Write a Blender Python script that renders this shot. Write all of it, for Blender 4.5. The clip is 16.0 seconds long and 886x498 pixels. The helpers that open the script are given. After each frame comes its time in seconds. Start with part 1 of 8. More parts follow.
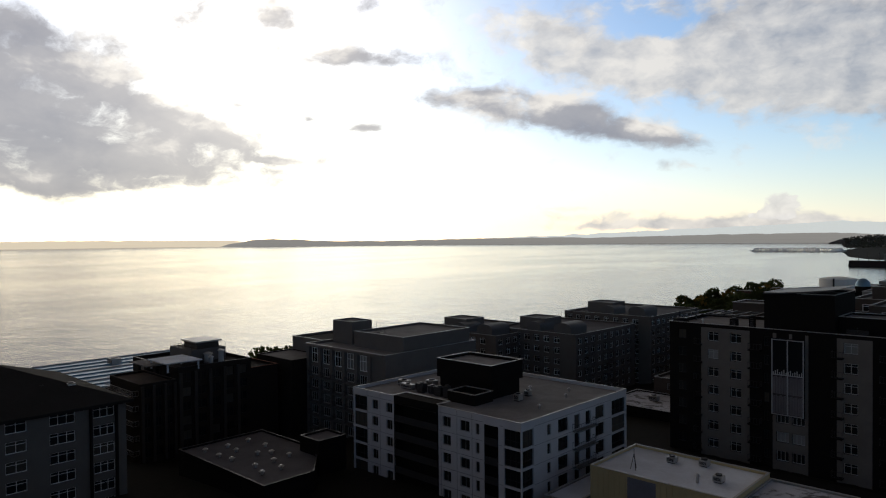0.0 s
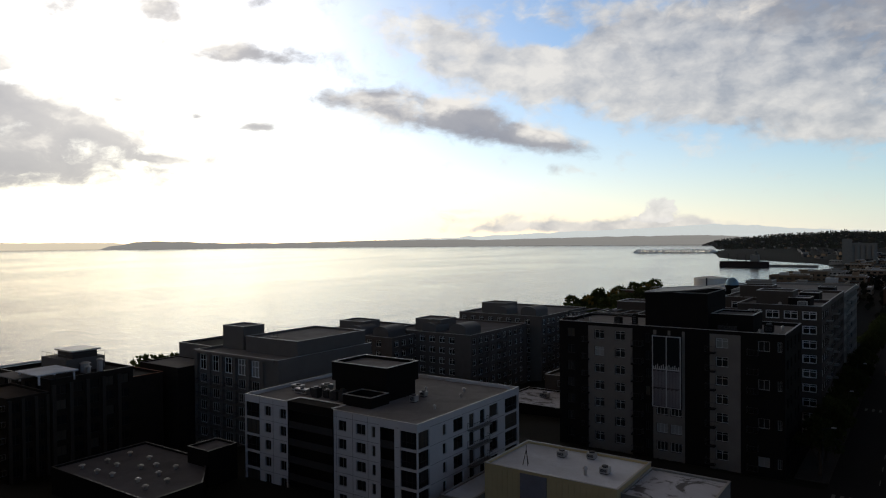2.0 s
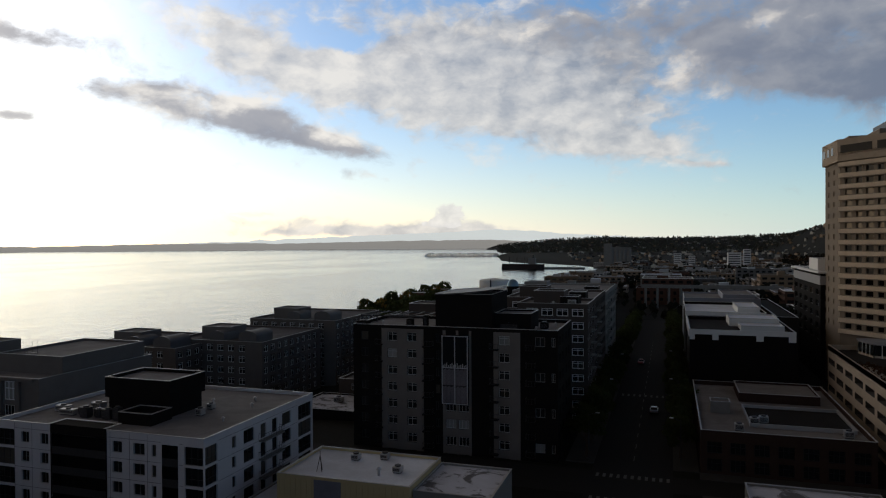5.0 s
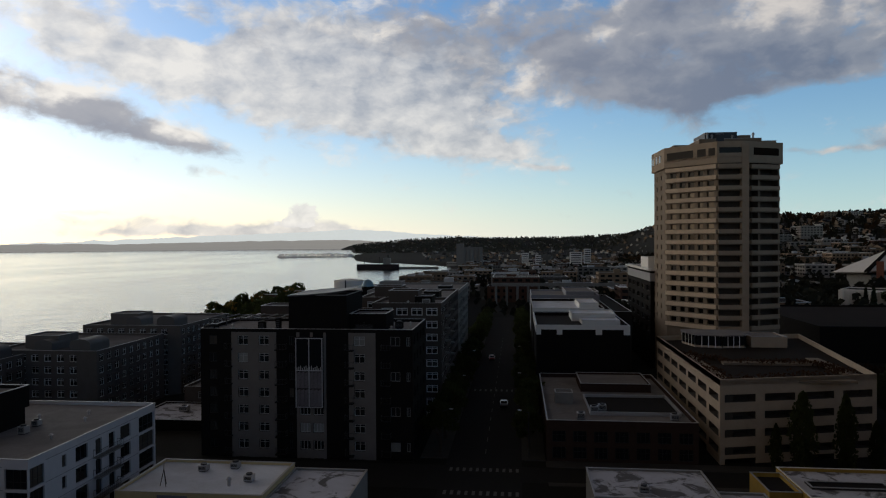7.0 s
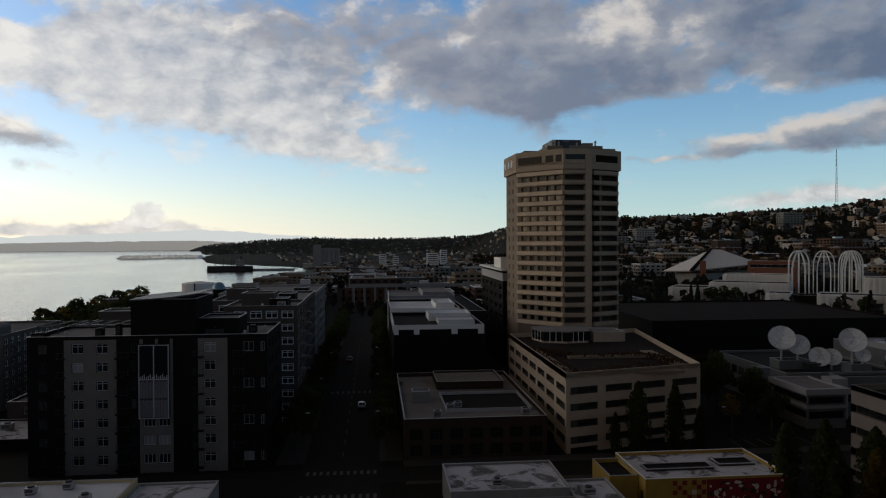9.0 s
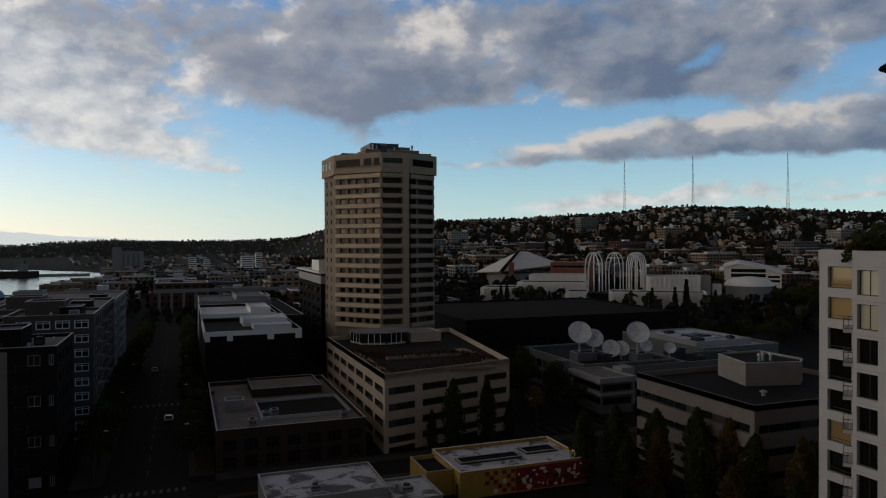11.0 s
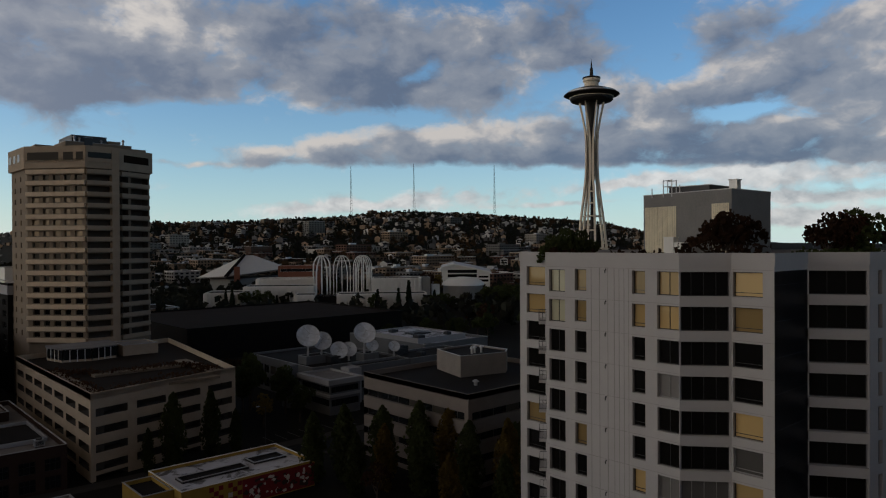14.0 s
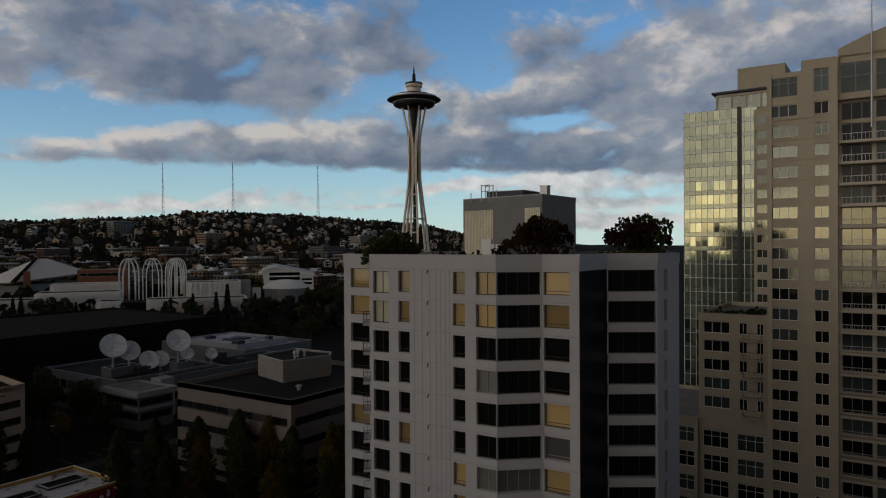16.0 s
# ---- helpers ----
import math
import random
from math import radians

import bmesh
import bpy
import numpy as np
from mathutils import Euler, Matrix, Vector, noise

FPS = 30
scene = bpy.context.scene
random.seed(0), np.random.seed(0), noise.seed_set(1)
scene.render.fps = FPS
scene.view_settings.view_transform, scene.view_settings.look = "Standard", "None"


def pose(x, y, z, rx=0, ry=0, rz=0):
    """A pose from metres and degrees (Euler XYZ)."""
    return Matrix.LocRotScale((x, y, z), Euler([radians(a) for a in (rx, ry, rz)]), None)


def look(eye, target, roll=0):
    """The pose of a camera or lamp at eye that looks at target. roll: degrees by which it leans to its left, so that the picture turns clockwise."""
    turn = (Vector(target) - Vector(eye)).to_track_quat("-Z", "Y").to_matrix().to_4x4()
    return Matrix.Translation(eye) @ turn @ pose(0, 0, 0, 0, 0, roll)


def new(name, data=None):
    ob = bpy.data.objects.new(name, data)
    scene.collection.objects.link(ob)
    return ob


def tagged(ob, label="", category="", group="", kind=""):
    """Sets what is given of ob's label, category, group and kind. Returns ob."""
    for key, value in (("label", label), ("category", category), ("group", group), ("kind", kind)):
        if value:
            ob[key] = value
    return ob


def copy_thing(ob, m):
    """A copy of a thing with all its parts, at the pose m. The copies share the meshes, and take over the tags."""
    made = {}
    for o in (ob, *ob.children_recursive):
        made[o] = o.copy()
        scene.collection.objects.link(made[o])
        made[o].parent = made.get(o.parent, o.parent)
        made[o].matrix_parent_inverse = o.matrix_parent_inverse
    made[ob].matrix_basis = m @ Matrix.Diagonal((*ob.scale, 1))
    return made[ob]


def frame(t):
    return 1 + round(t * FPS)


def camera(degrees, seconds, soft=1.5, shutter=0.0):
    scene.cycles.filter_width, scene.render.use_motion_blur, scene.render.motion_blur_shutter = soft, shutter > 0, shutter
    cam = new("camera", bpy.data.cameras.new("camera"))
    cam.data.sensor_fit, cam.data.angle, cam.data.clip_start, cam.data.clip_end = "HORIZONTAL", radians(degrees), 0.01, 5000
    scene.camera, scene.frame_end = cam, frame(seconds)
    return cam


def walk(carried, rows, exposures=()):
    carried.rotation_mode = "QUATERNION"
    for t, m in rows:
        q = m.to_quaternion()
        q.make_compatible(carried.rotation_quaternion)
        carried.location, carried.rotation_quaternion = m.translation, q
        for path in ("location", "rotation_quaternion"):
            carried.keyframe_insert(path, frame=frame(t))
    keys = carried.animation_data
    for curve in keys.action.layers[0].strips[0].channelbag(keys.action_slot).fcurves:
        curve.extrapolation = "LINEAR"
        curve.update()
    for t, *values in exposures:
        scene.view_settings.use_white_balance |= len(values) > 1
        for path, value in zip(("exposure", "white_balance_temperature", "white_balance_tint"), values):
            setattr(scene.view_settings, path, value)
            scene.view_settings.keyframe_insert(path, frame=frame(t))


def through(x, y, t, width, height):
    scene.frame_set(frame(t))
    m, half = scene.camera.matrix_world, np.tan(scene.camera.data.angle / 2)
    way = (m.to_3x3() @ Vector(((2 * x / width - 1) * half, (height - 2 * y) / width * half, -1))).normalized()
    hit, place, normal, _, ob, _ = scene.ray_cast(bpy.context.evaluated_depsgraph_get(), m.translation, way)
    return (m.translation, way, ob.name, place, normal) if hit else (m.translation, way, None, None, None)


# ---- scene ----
EXPOSURES = [(0.0, -0.04), (4.0, -0.04), (7.5, 0.0), (13.0, 0.0), (14.5, -0.09), (16.0, -0.13)]
# A slow turn of a hovering camera over a waterfront district. +Y runs along the main street.
EYE = (0.0, 0.0, 40.0)
cam = camera(64.79, 16.0, 1.15)
TURN = [
    (0.0, 43.33, -1.00, 0.50),
    (0.5, 40.82, -0.97, 0.51),
    (1.0, 38.76, -0.95, 0.48),
    (1.5, 36.92, -0.94, 0.53),
    (2.0, 34.78, -0.90, 0.48),
    (2.5, 32.27, -0.85, 0.47),
    (3.0, 29.57, -0.81, 0.41),
    (3.5, 26.73, -0.76, 0.41),
    (4.0, 23.83, -0.73, 0.35),
    (6.5, 9.07, -0.70, 0.33),
    (7.0, 6.13, -0.73, 0.33),
    (7.5, 3.56, -0.74, 0.33),
    (8.0, 0.93, -0.73, 0.28),
    (10.5, -16.66, -0.58, 0.19),
    (11.0, -20.33, -0.55, 0.17),
    (11.5, -24.02, -0.53, 0.21),
    (12.0, -27.72, -0.48, 0.33),
    (12.5, -31.40, -0.43, 0.33),
    (13.0, -35.08, -0.41, 0.31),
    (13.5, -38.72, -0.37, 0.37),
    (14.0, -42.38, -0.36, 0.31),
    (14.5, -46.02, -0.34, 0.36),
    (15.0, -49.65, -0.32, 0.31),
    (15.5, -53.28, -0.29, 0.32),
    (16.0, -56.74, -0.28, 0.32),
]
walk(cam, [(t, pose(*EYE, 90 + p, r, y)) for t, y, p, r in TURN], EXPOSURES)

# ---- light ----
SUN_AZ, SUN_EL = -60.0, 13.0            # degrees clockwise from +Y, and up


class Net:
    """Short hand for building node trees."""

    def __init__(self, tree, keep=False):
        self.tree = tree
        if not keep:
            tree.nodes.clear()

    def node(self, kind, operation="", use_clamp=False, data_type="", blend_type="", interpolation_type="", sky_type="", sun_disc=True):
        n = self.tree.nodes.new(kind)
        if operation:
            n.operation = operation
        if use_clamp:
            n.use_clamp = True
        if data_type:
            n.data_type = data_type
        if blend_type:
            n.blend_type = blend_type
        if interpolation_type:
            n.interpolation_type = interpolation_type
        if sky_type:
            n.sky_type, n.sun_disc = sky_type, sun_disc
        return n

    def put(self, socket, value):
        if isinstance(value, bpy.types.NodeSocket):
            self.tree.links.new(value, socket)
        elif value is not None:
            socket.default_value = value

    def m(self, op, a, b=None, c=None, clamp=False):
        n = self.node("ShaderNodeMath", operation=op, use_clamp=clamp)
        for i, v in enumerate((a, b, c)):
            self.put(n.inputs[i], v)
        return n.outputs[0]

    def vec(self, x, y, z=0.0):
        n = self.node("ShaderNodeCombineXYZ")
        for i, v in enumerate((x, y, z)):
            self.put(n.inputs[i], v)
        return n.outputs[0]

    def noise(self, vector, scale, detail=4.0, rough=0.5, distortion=0.0):
        n = self.node("ShaderNodeTexNoise")
        self.put(n.inputs["Vector"], vector)
        n.inputs["Scale"].default_value = scale
        n.inputs["Detail"].default_value = detail
        n.inputs["Roughness"].default_value = rough
        n.inputs["Distortion"].default_value = distortion
        return n.outputs[0]

    def mix(self, f, a, b):
        n = self.node("ShaderNodeMix", data_type="RGBA")
        self.put(n.inputs[0], f)
        self.put(n.inputs[6], a)
        self.put(n.inputs[7], b)
        return n.outputs[2]

    def add(self, a, b):
        n = self.node("ShaderNodeMix", data_type="RGBA", blend_type="ADD")
        n.inputs[0].default_value = 1.0
        self.put(n.inputs[6], a)
        self.put(n.inputs[7], b)
        return n.outputs[2]

    def times(self, a, f):
        n = self.node("ShaderNodeVectorMath", operation="SCALE")
        self.put(n.inputs[0], a)
        self.put(n.inputs["Scale"], f)
        return n.outputs[0]

    def smooth(self, x, lo, hi):
        n = self.node("ShaderNodeMapRange", interpolation_type="SMOOTHSTEP")
        self.put(n.inputs[0], x)
        n.inputs[1].default_value, n.inputs[2].default_value = lo, hi
        return n.outputs[0]


def rgb(r, g, b):
    return (r, g, b, 1.0)


# Clouds by the part of the sky: azimuth, elevation, half-width, half-height (degrees), tilt, weight.
PUFFS = [(-17.5, 2.2, 1.25, 0.85, 0, 0.66), (-18.1, 1.4, 1.7, 0.35, 0, 0.36)]
# Grey banks round the low sun.
SUN_BANK = [
    (-68.5, 7.5, 12, 2.7, -5, 1), (-73.5, 12.6, 5.6, 2.5, -25, 0.72), (-80, 8.7, 9.79, 4.89, -5, 0.6), (-73.3, 4.2, 6.67, 0.53, -3, 0.6),
    (-66.9, 13.1, 2.67, 0.98, -30, 0.36), (-62.6, 16.9, 2.05, 1.51, 20, 0.55), (-56.6, 17.1, 1.33, 1.87, 75, 0.52), (-49.1, 18.4, 1.51, 0.62, 0, 0.5),
    (-56.5, 14.5, 2.23, 0.67, -10, 0.5), (-48.7, 14.2, 5.12, 0.76, -3, 0.56), (-52.3, 14.1, 1.51, 0.71, 0, 0.5), (-49.9, 8.8, 1.33, 0.27, -3, 0.6),
    (-54.1, 9.4, 0.62, 0.27, 0, 0.42), (-59.6, 10.3, 0.71, 0.36, 0, 0.36), (-56.6, 6.1, 1.16, 0.22, 0, 0.44), (-69.2, 9.9, 2.2, 0.55, -6, -0.35),
]
# Long lens-shaped cloud over the bay.
LENS = [
    (-38.6, 10.9, 4.6, 1.1, -6, 0.7), (-32.6, 9.3, 6, 1.2, -11, 0.78), (-27.4, 8, 3.8, 0.7, -14, 0.62), (-43.9, 11, 1.33, 0.71, 0, 0.42),
    (-33, 2.1, 2.23, 0.13, 0, 0.4),
]
# Heaped cloud over the street.
NORTH_CLOUDS = [
    (12.5, 15.2, 9, 3.2, -6, 0.8), (20, 13.6, 6.5, 3, 0, 0.72), (13.8, 10.4, 2.6, 1.5, 0, 0.5), (2, 12.6, 6, 2, 0, 0.4), (5, 15.6, 4.5, 1, 8, 0.5),
    (8, 12, 4, 1.4, -20, 0.45), (30, 15.5, 8, 3.2, 0, 0.66), (41, 15.2, 8, 2.8, 0, 0.66), (35.5, 12, 5, 1.2, 0, 0.4),
    (45, 11.8, 5, 1, 0, 0.4), (-7.1, 17.2, 7.1, 2.7, 0, 0.34),
]
# Flat-based band over the hill.
HILL_BAND = [
    (28.5, 7, 3, 0.7, 6, 0.6), (34, 7.4, 4, 1.1, 4, 0.68), (40, 7.8, 4.5, 1.3, 3, 0.7), (46.5, 8.2, 4.5, 1.6, 3, 0.72),
    (53, 7.6, 5, 1.6, -2, 0.72), (60, 7.6, 6, 1.8, 0, 0.72), (68, 7.2, 6, 1.5, 0, 0.74), (76, 7.4, 7, 1.7, 0, 0.7),
    (59.5, 9.3, 2.2, 0.9, 0, 0.4), (22.5, 6.3, 2.2, 0.18, 2, 0.42), (86.8, 2, 8.9, 0.71, 0, 0.5),
]
# Broken cover to the east and overhead.
EAST_CLOUDS = [
    (54.4, 16.5, 3, 2.5, 0, 0.5), (49, 15, 4, 2.5, 0, 0.55), (65.5, 13.5, 4.5, 2.8, -10, 0.62), (74, 13, 6, 3.5, 0, 0.66),
    (84, 12.5, 8, 4.5, 0, 0.66), (97, 12, 16, 9, 0, 0.55), (58, 11.5, 5, 1.1, 0, 0.5), (0, 46, 400, 21, 0, 0.42),
]
# Clear gaps.
GAPS = [
    (27.1, 12.2, 2.2, 0.9, -20, -0.45), (40.8, 13.9, 1.6, 0.8, 20, -0.45), (50.6, 12.4, 2.2, 1, 10, -0.55), (22.5, 10, 6, 0.8, 0, -0.7),
    (33.5, 9.8, 5, 0.5, 4, -0.5), (4, 9, 4, 0.9, 0, -0.4), (45, 5.6, 20, 0.5, 0, -0.6), (66, 5.3, 10, 0.35, 0, -0.35),
    (57.4, 17, 1.6, 2.4, 75, -0.85), (60.7, 13.5, 1.5, 0.9, 30, -0.55), (65.5, 9.7, 2.6, 0.6, 6, -0.65), (69.2, 8.9, 2.2, 0.5, 12, -0.55),
    (73.8, 8.9, 1.5, 0.5, 20, -0.45), (69.5, 15.8, 2.4, 1, 30, -0.45), (1.1, 15.2, 3.5, 0.6, 25, -0.35),
]
# Sunlit tops.
LIT_TOPS = [
    (25.2, 15.2, 1.6, 1.2, 0, 0.9), (20.7, 16.8, 2.5, 1.2, 0, 0.5), (33, 8.5, 2.5, 0.5, 4, 0.5), (42.7, 9.1, 1.6, 0.7, 0, 0.9),
    (46.9, 9.8, 1.4, 0.8, 0, 1), (37.5, 8.9, 2, 0.5, 0, 0.5), (59.5, 9.4, 2, 0.9, 0, 0.95), (28, 7.5, 1.2, 0.4, 0, 0.6),
    (75.8, 14.4, 1.6, 1.2, 20, 0.8), (65.8, 15, 1.4, 0.8, 0, 0.6), (54.4, 16.9, 1.5, 0.9, 0, 0.6), (85, 16, 3, 1.2, 10, 0.4),
    (65, 12.9, 3, 1, 0, 0.35), (8, 15.8, 3, 1, 0, 0.35),
]
# Thick shaded undersides.
BELLIES = [
    (10, 12.6, 4, 1.2, 0, -0.25), (18, 12.4, 4, 1.2, 0, -0.3), (33, 13, 5, 1.4, 0, -0.4), (57, 7, 8, 0.9, 0, -0.6),
    (68, 7, 6, 0.9, 0, -0.6), (47, 7, 4, 0.6, 0, -0.4), (70, 12, 3, 1, 0, -0.3),
]
# High mottled sheet over the water.
ALTO_SHEET = [
    (-17.9, 1.2, 2.67, 0.5, 0, 0.32), (-28.1, 0.8, 6.67, 0.4, 0, 0.5), (-19.5, 0.8, 6.67, 0.53, 0, 0.55), (-30.7, 13.1, 6.67, 1.51, -4, 0.4),
    (-19.9, 13.5, 9.34, 3.56, -4, 0.5), (-35.1, 16.8, 4, 1.78, 0, 0.3), (-27.4, 13.4, 8.9, 1.78, -12, 0.42), (-16.3, 13.7, 8.46, 3.34, -18, 0.55),
    (-7.2, 10.8, 8.01, 3.11, -20, 0.58), (-3, 7.5, 5.34, 0.89, -6, 0.44), (2.9, 5.8, 2.23, 0.22, -5, 0.42), (-4.4, 15.1, 8.9, 3.11, 0, 0.4),
    (-25.5, 15.9, 4, 1.33, 0, -0.35), (-26.1, 15.6, 2.67, 0.62, -15, -0.35), (-25.1, 5.5, 2.67, 0.53, -6, 0.3), (-30.7, 1.6, 5.79, 0.31, 0, 0.3),
]
# Thin high streaks to the east.
STREAKS = [
    (58.6, 4.8, 3.34, 0.31, 5, 0.5), (51, 3.2, 5.34, 0.27, 2, 0.5), (69.9, 4.9, 7.12, 0.62, 4, 0.62), (72.2, 3.5, 5.79, 0.58, 2, 0.6),
    (69.1, 1.9, 4.89, 0.67, 0, 0.62), (44.9, 3.9, 7.12, 0.62, 4, 0.32), (34, 3.2, 5.34, 0.44, 0, 0.34), (38.1, 3.6, 7.12, 0.62, 4, 0.24),
    (29.3, 3.1, 2.67, 0.62, 10, 0.24), (57.3, 4.8, 4, 0.3, 3, 0.4), (65.2, 5.6, 4, 0.35, 3, 0.55), (66.7, 3.4, 5, 0.3, 0, 0.5),
    (72.4, 1.9, 4, 0.5, 0, 0.6),
]
LOW_CLOUDS = SUN_BANK + LENS + NORTH_CLOUDS + HILL_BAND + EAST_CLOUDS + GAPS
HIGH_CLOUDS = ALTO_SHEET + STREAKS

world = bpy.data.worlds.new("sky")
scene.world = world
world.use_nodes = True
W = Net(world.node_tree)
place = W.node("ShaderNodeTexCoord").outputs["Generated"]
xyz = W.node("ShaderNodeSeparateXYZ")
W.put(xyz.inputs[0], place)
AZ = W.m("MULTIPLY", W.m("ARCTAN2", xyz.outputs[0], xyz.outputs[1]), 180 / math.pi)
EL = W.m("MULTIPLY", W.m("ARCSINE", xyz.outputs[2]), 180 / math.pi)


def vmath(op, a, b=None, scale=None):
    n = W.node("ShaderNodeVectorMath", operation=op)
    W.put(n.inputs[0], a)
    if b is not None:
        W.put(n.inputs[1], b)
    if scale is not None:
        W.put(n.inputs["Scale"], scale)
    return n.outputs["Value"] if op == "DOT_PRODUCT" else n.outputs[0]


def bent_place(da, de, warp):
    """Azimuth and elevation at a small offset in degrees, bent by a slow noise."""
    at = W.vec(W.m("ADD", AZ, da), W.m("ADD", EL, de), 0.0)
    slow = W.node("ShaderNodeTexNoise")
    W.put(slow.inputs["Vector"], vmath("MULTIPLY", at, (0.24, 0.42, 1.0)))
    slow.inputs["Scale"].default_value, slow.inputs["Detail"].default_value, slow.inputs["Roughness"].default_value = 1.0, 4.0, 0.55
    return vmath("ADD", at, vmath("MULTIPLY", vmath("SUBTRACT", slow.outputs["Color"], (0.5, 0.5, 0.5)), warp))


def banks_at(bent, banks):
    """The sum of the soft banks."""
    parts = W.node("ShaderNodeSeparateXYZ")
    W.put(parts.inputs[0], bent)
    total = 0.0
    for a0, e0, wa, we, tilt, weight in banks:
        mp = W.node("ShaderNodeMapping")
        mp.vector_type = "TEXTURE"
        W.put(mp.inputs["Vector"], W.vec(parts.outputs[0], parts.outputs[1], total))
        mp.inputs["Location"].default_value = (a0, e0, 0)
        mp.inputs["Rotation"].default_value = (0, 0, radians(tilt))
        mp.inputs["Scale"].default_value = (wa, we, 1)
        d2 = vmath("DOT_PRODUCT", vmath("MULTIPLY", mp.outputs[0], (1.0, 1.0, 0.0)), mp.outputs[0])
        total = W.m("MULTIPLY_ADD", W.m("POWER", 0.4966, d2), weight, total)
    return total


def billow(bent, freq, stretch, detail, rough):
    return W.m("SUBTRACT", W.noise(vmath("MULTIPLY", bent, (freq, freq * stretch, 1.0)), 1.0, detail, rough, 0.15), 0.5)


sun_way = Vector((math.sin(radians(SUN_AZ)) * math.cos(radians(SUN_EL)), math.cos(radians(SUN_AZ)) * math.cos(radians(SUN_EL)), math.sin(radians(SUN_EL))))
near_sun = W.m("MAXIMUM", vmath("DOT_PRODUCT", place, tuple(sun_way)), 0.0)
glow_wide = W.m("POWER", near_sun, 7.0)
glow_mid = W.m("POWER", near_sun, 26.0)
glow_core = W.m("POWER", near_sun, 150.0)

here, there = bent_place(0.0, 0.0, (3.0, 1.5, 0.0)), bent_place(-1.3, 0.9, (3.0, 1.5, 0.0))
bank_here = banks_at(here, LOW_CLOUDS)
fine_here = billow(here, 0.26, 1.5, 11.0, 0.63)
low_here = W.m("MULTIPLY_ADD", fine_here, 1.55, W.m("MINIMUM", bank_here, 0.78))
relief = W.m("SUBTRACT", billow(here, 0.26, 1.5, 8.0, 0.60), billow(there, 0.26, 1.5, 4.0, 0.55))
slope = W.m("SUBTRACT", bank_here, banks_at(there, LOW_CLOUDS))
low_cover = W.smooth(low_here, 0.14, 0.74)
low_thick = W.smooth(low_here, 0.40, 1.05)
mottle = billow(here, 0.16, 1.6, 6.0, 0.6)
broad = billow(there, 0.075, 1.8, 2.0, 0.5)
low_lit = W.m("ADD", W.m("MULTIPLY_ADD", relief, 2.1, 0.46), W.m("MULTIPLY_ADD", slope, 0.55, W.m("MULTIPLY_ADD", broad, 2.4, W.m("MULTIPLY", mottle, 0.9))))
low_lit = W.m("ADD", low_lit, W.m("MULTIPLY", banks_at(here, LIT_TOPS + BELLIES), 0.62))
high_here = W.m("ADD", W.m("MULTIPLY", mottle, 0.9), W.m("MULTIPLY_ADD", billow(here, 0.42, 1.6, 8.0, 0.56), 1.05, banks_at(here, HIGH_CLOUDS)))
high_cover = W.smooth(high_here, 0.14, 0.62)
high_lit = W.m("MULTIPLY_ADD", W.m("SUBTRACT", billow(here, 0.45, 1.5, 7.0, 0.58), billow(there, 0.45, 1.5, 3.0, 0.5)), 1.1, W.m("SUBTRACT", W.m("MULTIPLY_ADD", mottle, 1.5, 0.66), W.m("MULTIPLY", W.m("MULTIPLY", W.smooth(AZ, -26.0, 2.0), W.smooth(EL, 6.0, 17.0)), 0.75)), clamp=True)

sky = W.node("ShaderNodeTexSky", sky_type="NISHITA", sun_disc=False)
sky.sun_elevation, sky.sun_rotation = radians(SUN_EL), radians(SUN_AZ)
sky.air_density, sky.dust_density, sky.ozone_density = 1.0, 0.2, 3.0
clear = vmath("MULTIPLY", W.times(sky.outputs[0], 0.128), (0.76, 1.02, 1.19))
low = W.m("POWER", 2.718, W.m("MULTIPLY", W.m("MAXIMUM", EL, 0.0), -0.165))
haze = W.mix(W.smooth(AZ, -46.0, 24.0), rgb(1.70, 1.22, 0.88), rgb(0.64, 0.79, 0.82))
clear = W.mix(W.m("MULTIPLY", low, 0.74), clear, haze)
# Golden horizon added where the sky goes unseen, to warm glass and west walls.
gold = W.m("MULTIPLY", W.smooth(AZ, -72.0, -86.0), W.m("POWER", 2.718, W.m("MULTIPLY", W.m("MAXIMUM", EL, 0.0), -0.09)))
clear = W.mix(W.m("MULTIPLY", gold, 0.8), clear, rgb(1.45, 1.02, 0.62))
clear = W.add(clear, W.times((1.0, 0.76, 0.48), W.m("MULTIPLY", glow_mid, 1.15)))
clear = W.add(clear, W.times((0.34, 0.25, 0.13), glow_wide))

west = W.smooth(AZ, 44.0, -34.0)
high_tone = W.mix(high_lit, W.mix(west, rgb(0.20, 0.225, 0.27), rgb(0.35, 0.38, 0.44)), W.mix(west, rgb(0.74, 0.73, 0.72), rgb(0.86, 0.82, 0.76)))
air = W.mix(W.m("MULTIPLY", high_cover, 0.90), clear, W.add(high_tone, W.times((1.0, 0.92, 0.78), W.m("MULTIPLY", glow_mid, 0.8))))
lit = W.mix(west, rgb(0.60, 0.555, 0.52), rgb(0.92, 0.87, 0.80))
half = W.mix(west, rgb(0.262, 0.285, 0.335), rgb(0.40, 0.395, 0.42))
shade = W.mix(west, rgb(0.115, 0.150, 0.225), rgb(0.30, 0.305, 0.35))
tone = W.m("SUBTRACT", low_lit, W.m("MULTIPLY_ADD", low_thick, 0.40, W.m("MULTIPLY", W.smooth(EL, 9.0, 17.0), 0.16)))
body = W.mix(W.smooth(tone, -0.50, 0.50), shade, half)
body = W.mix(W.smooth(tone, 0.32, 1.02), body, lit)
air = W.mix(W.m("MULTIPLY", low_cover, 0.93), air, W.add(body, W.times((1.0, 0.92, 0.80), W.m("MULTIPLY", glow_mid, 0.05))))
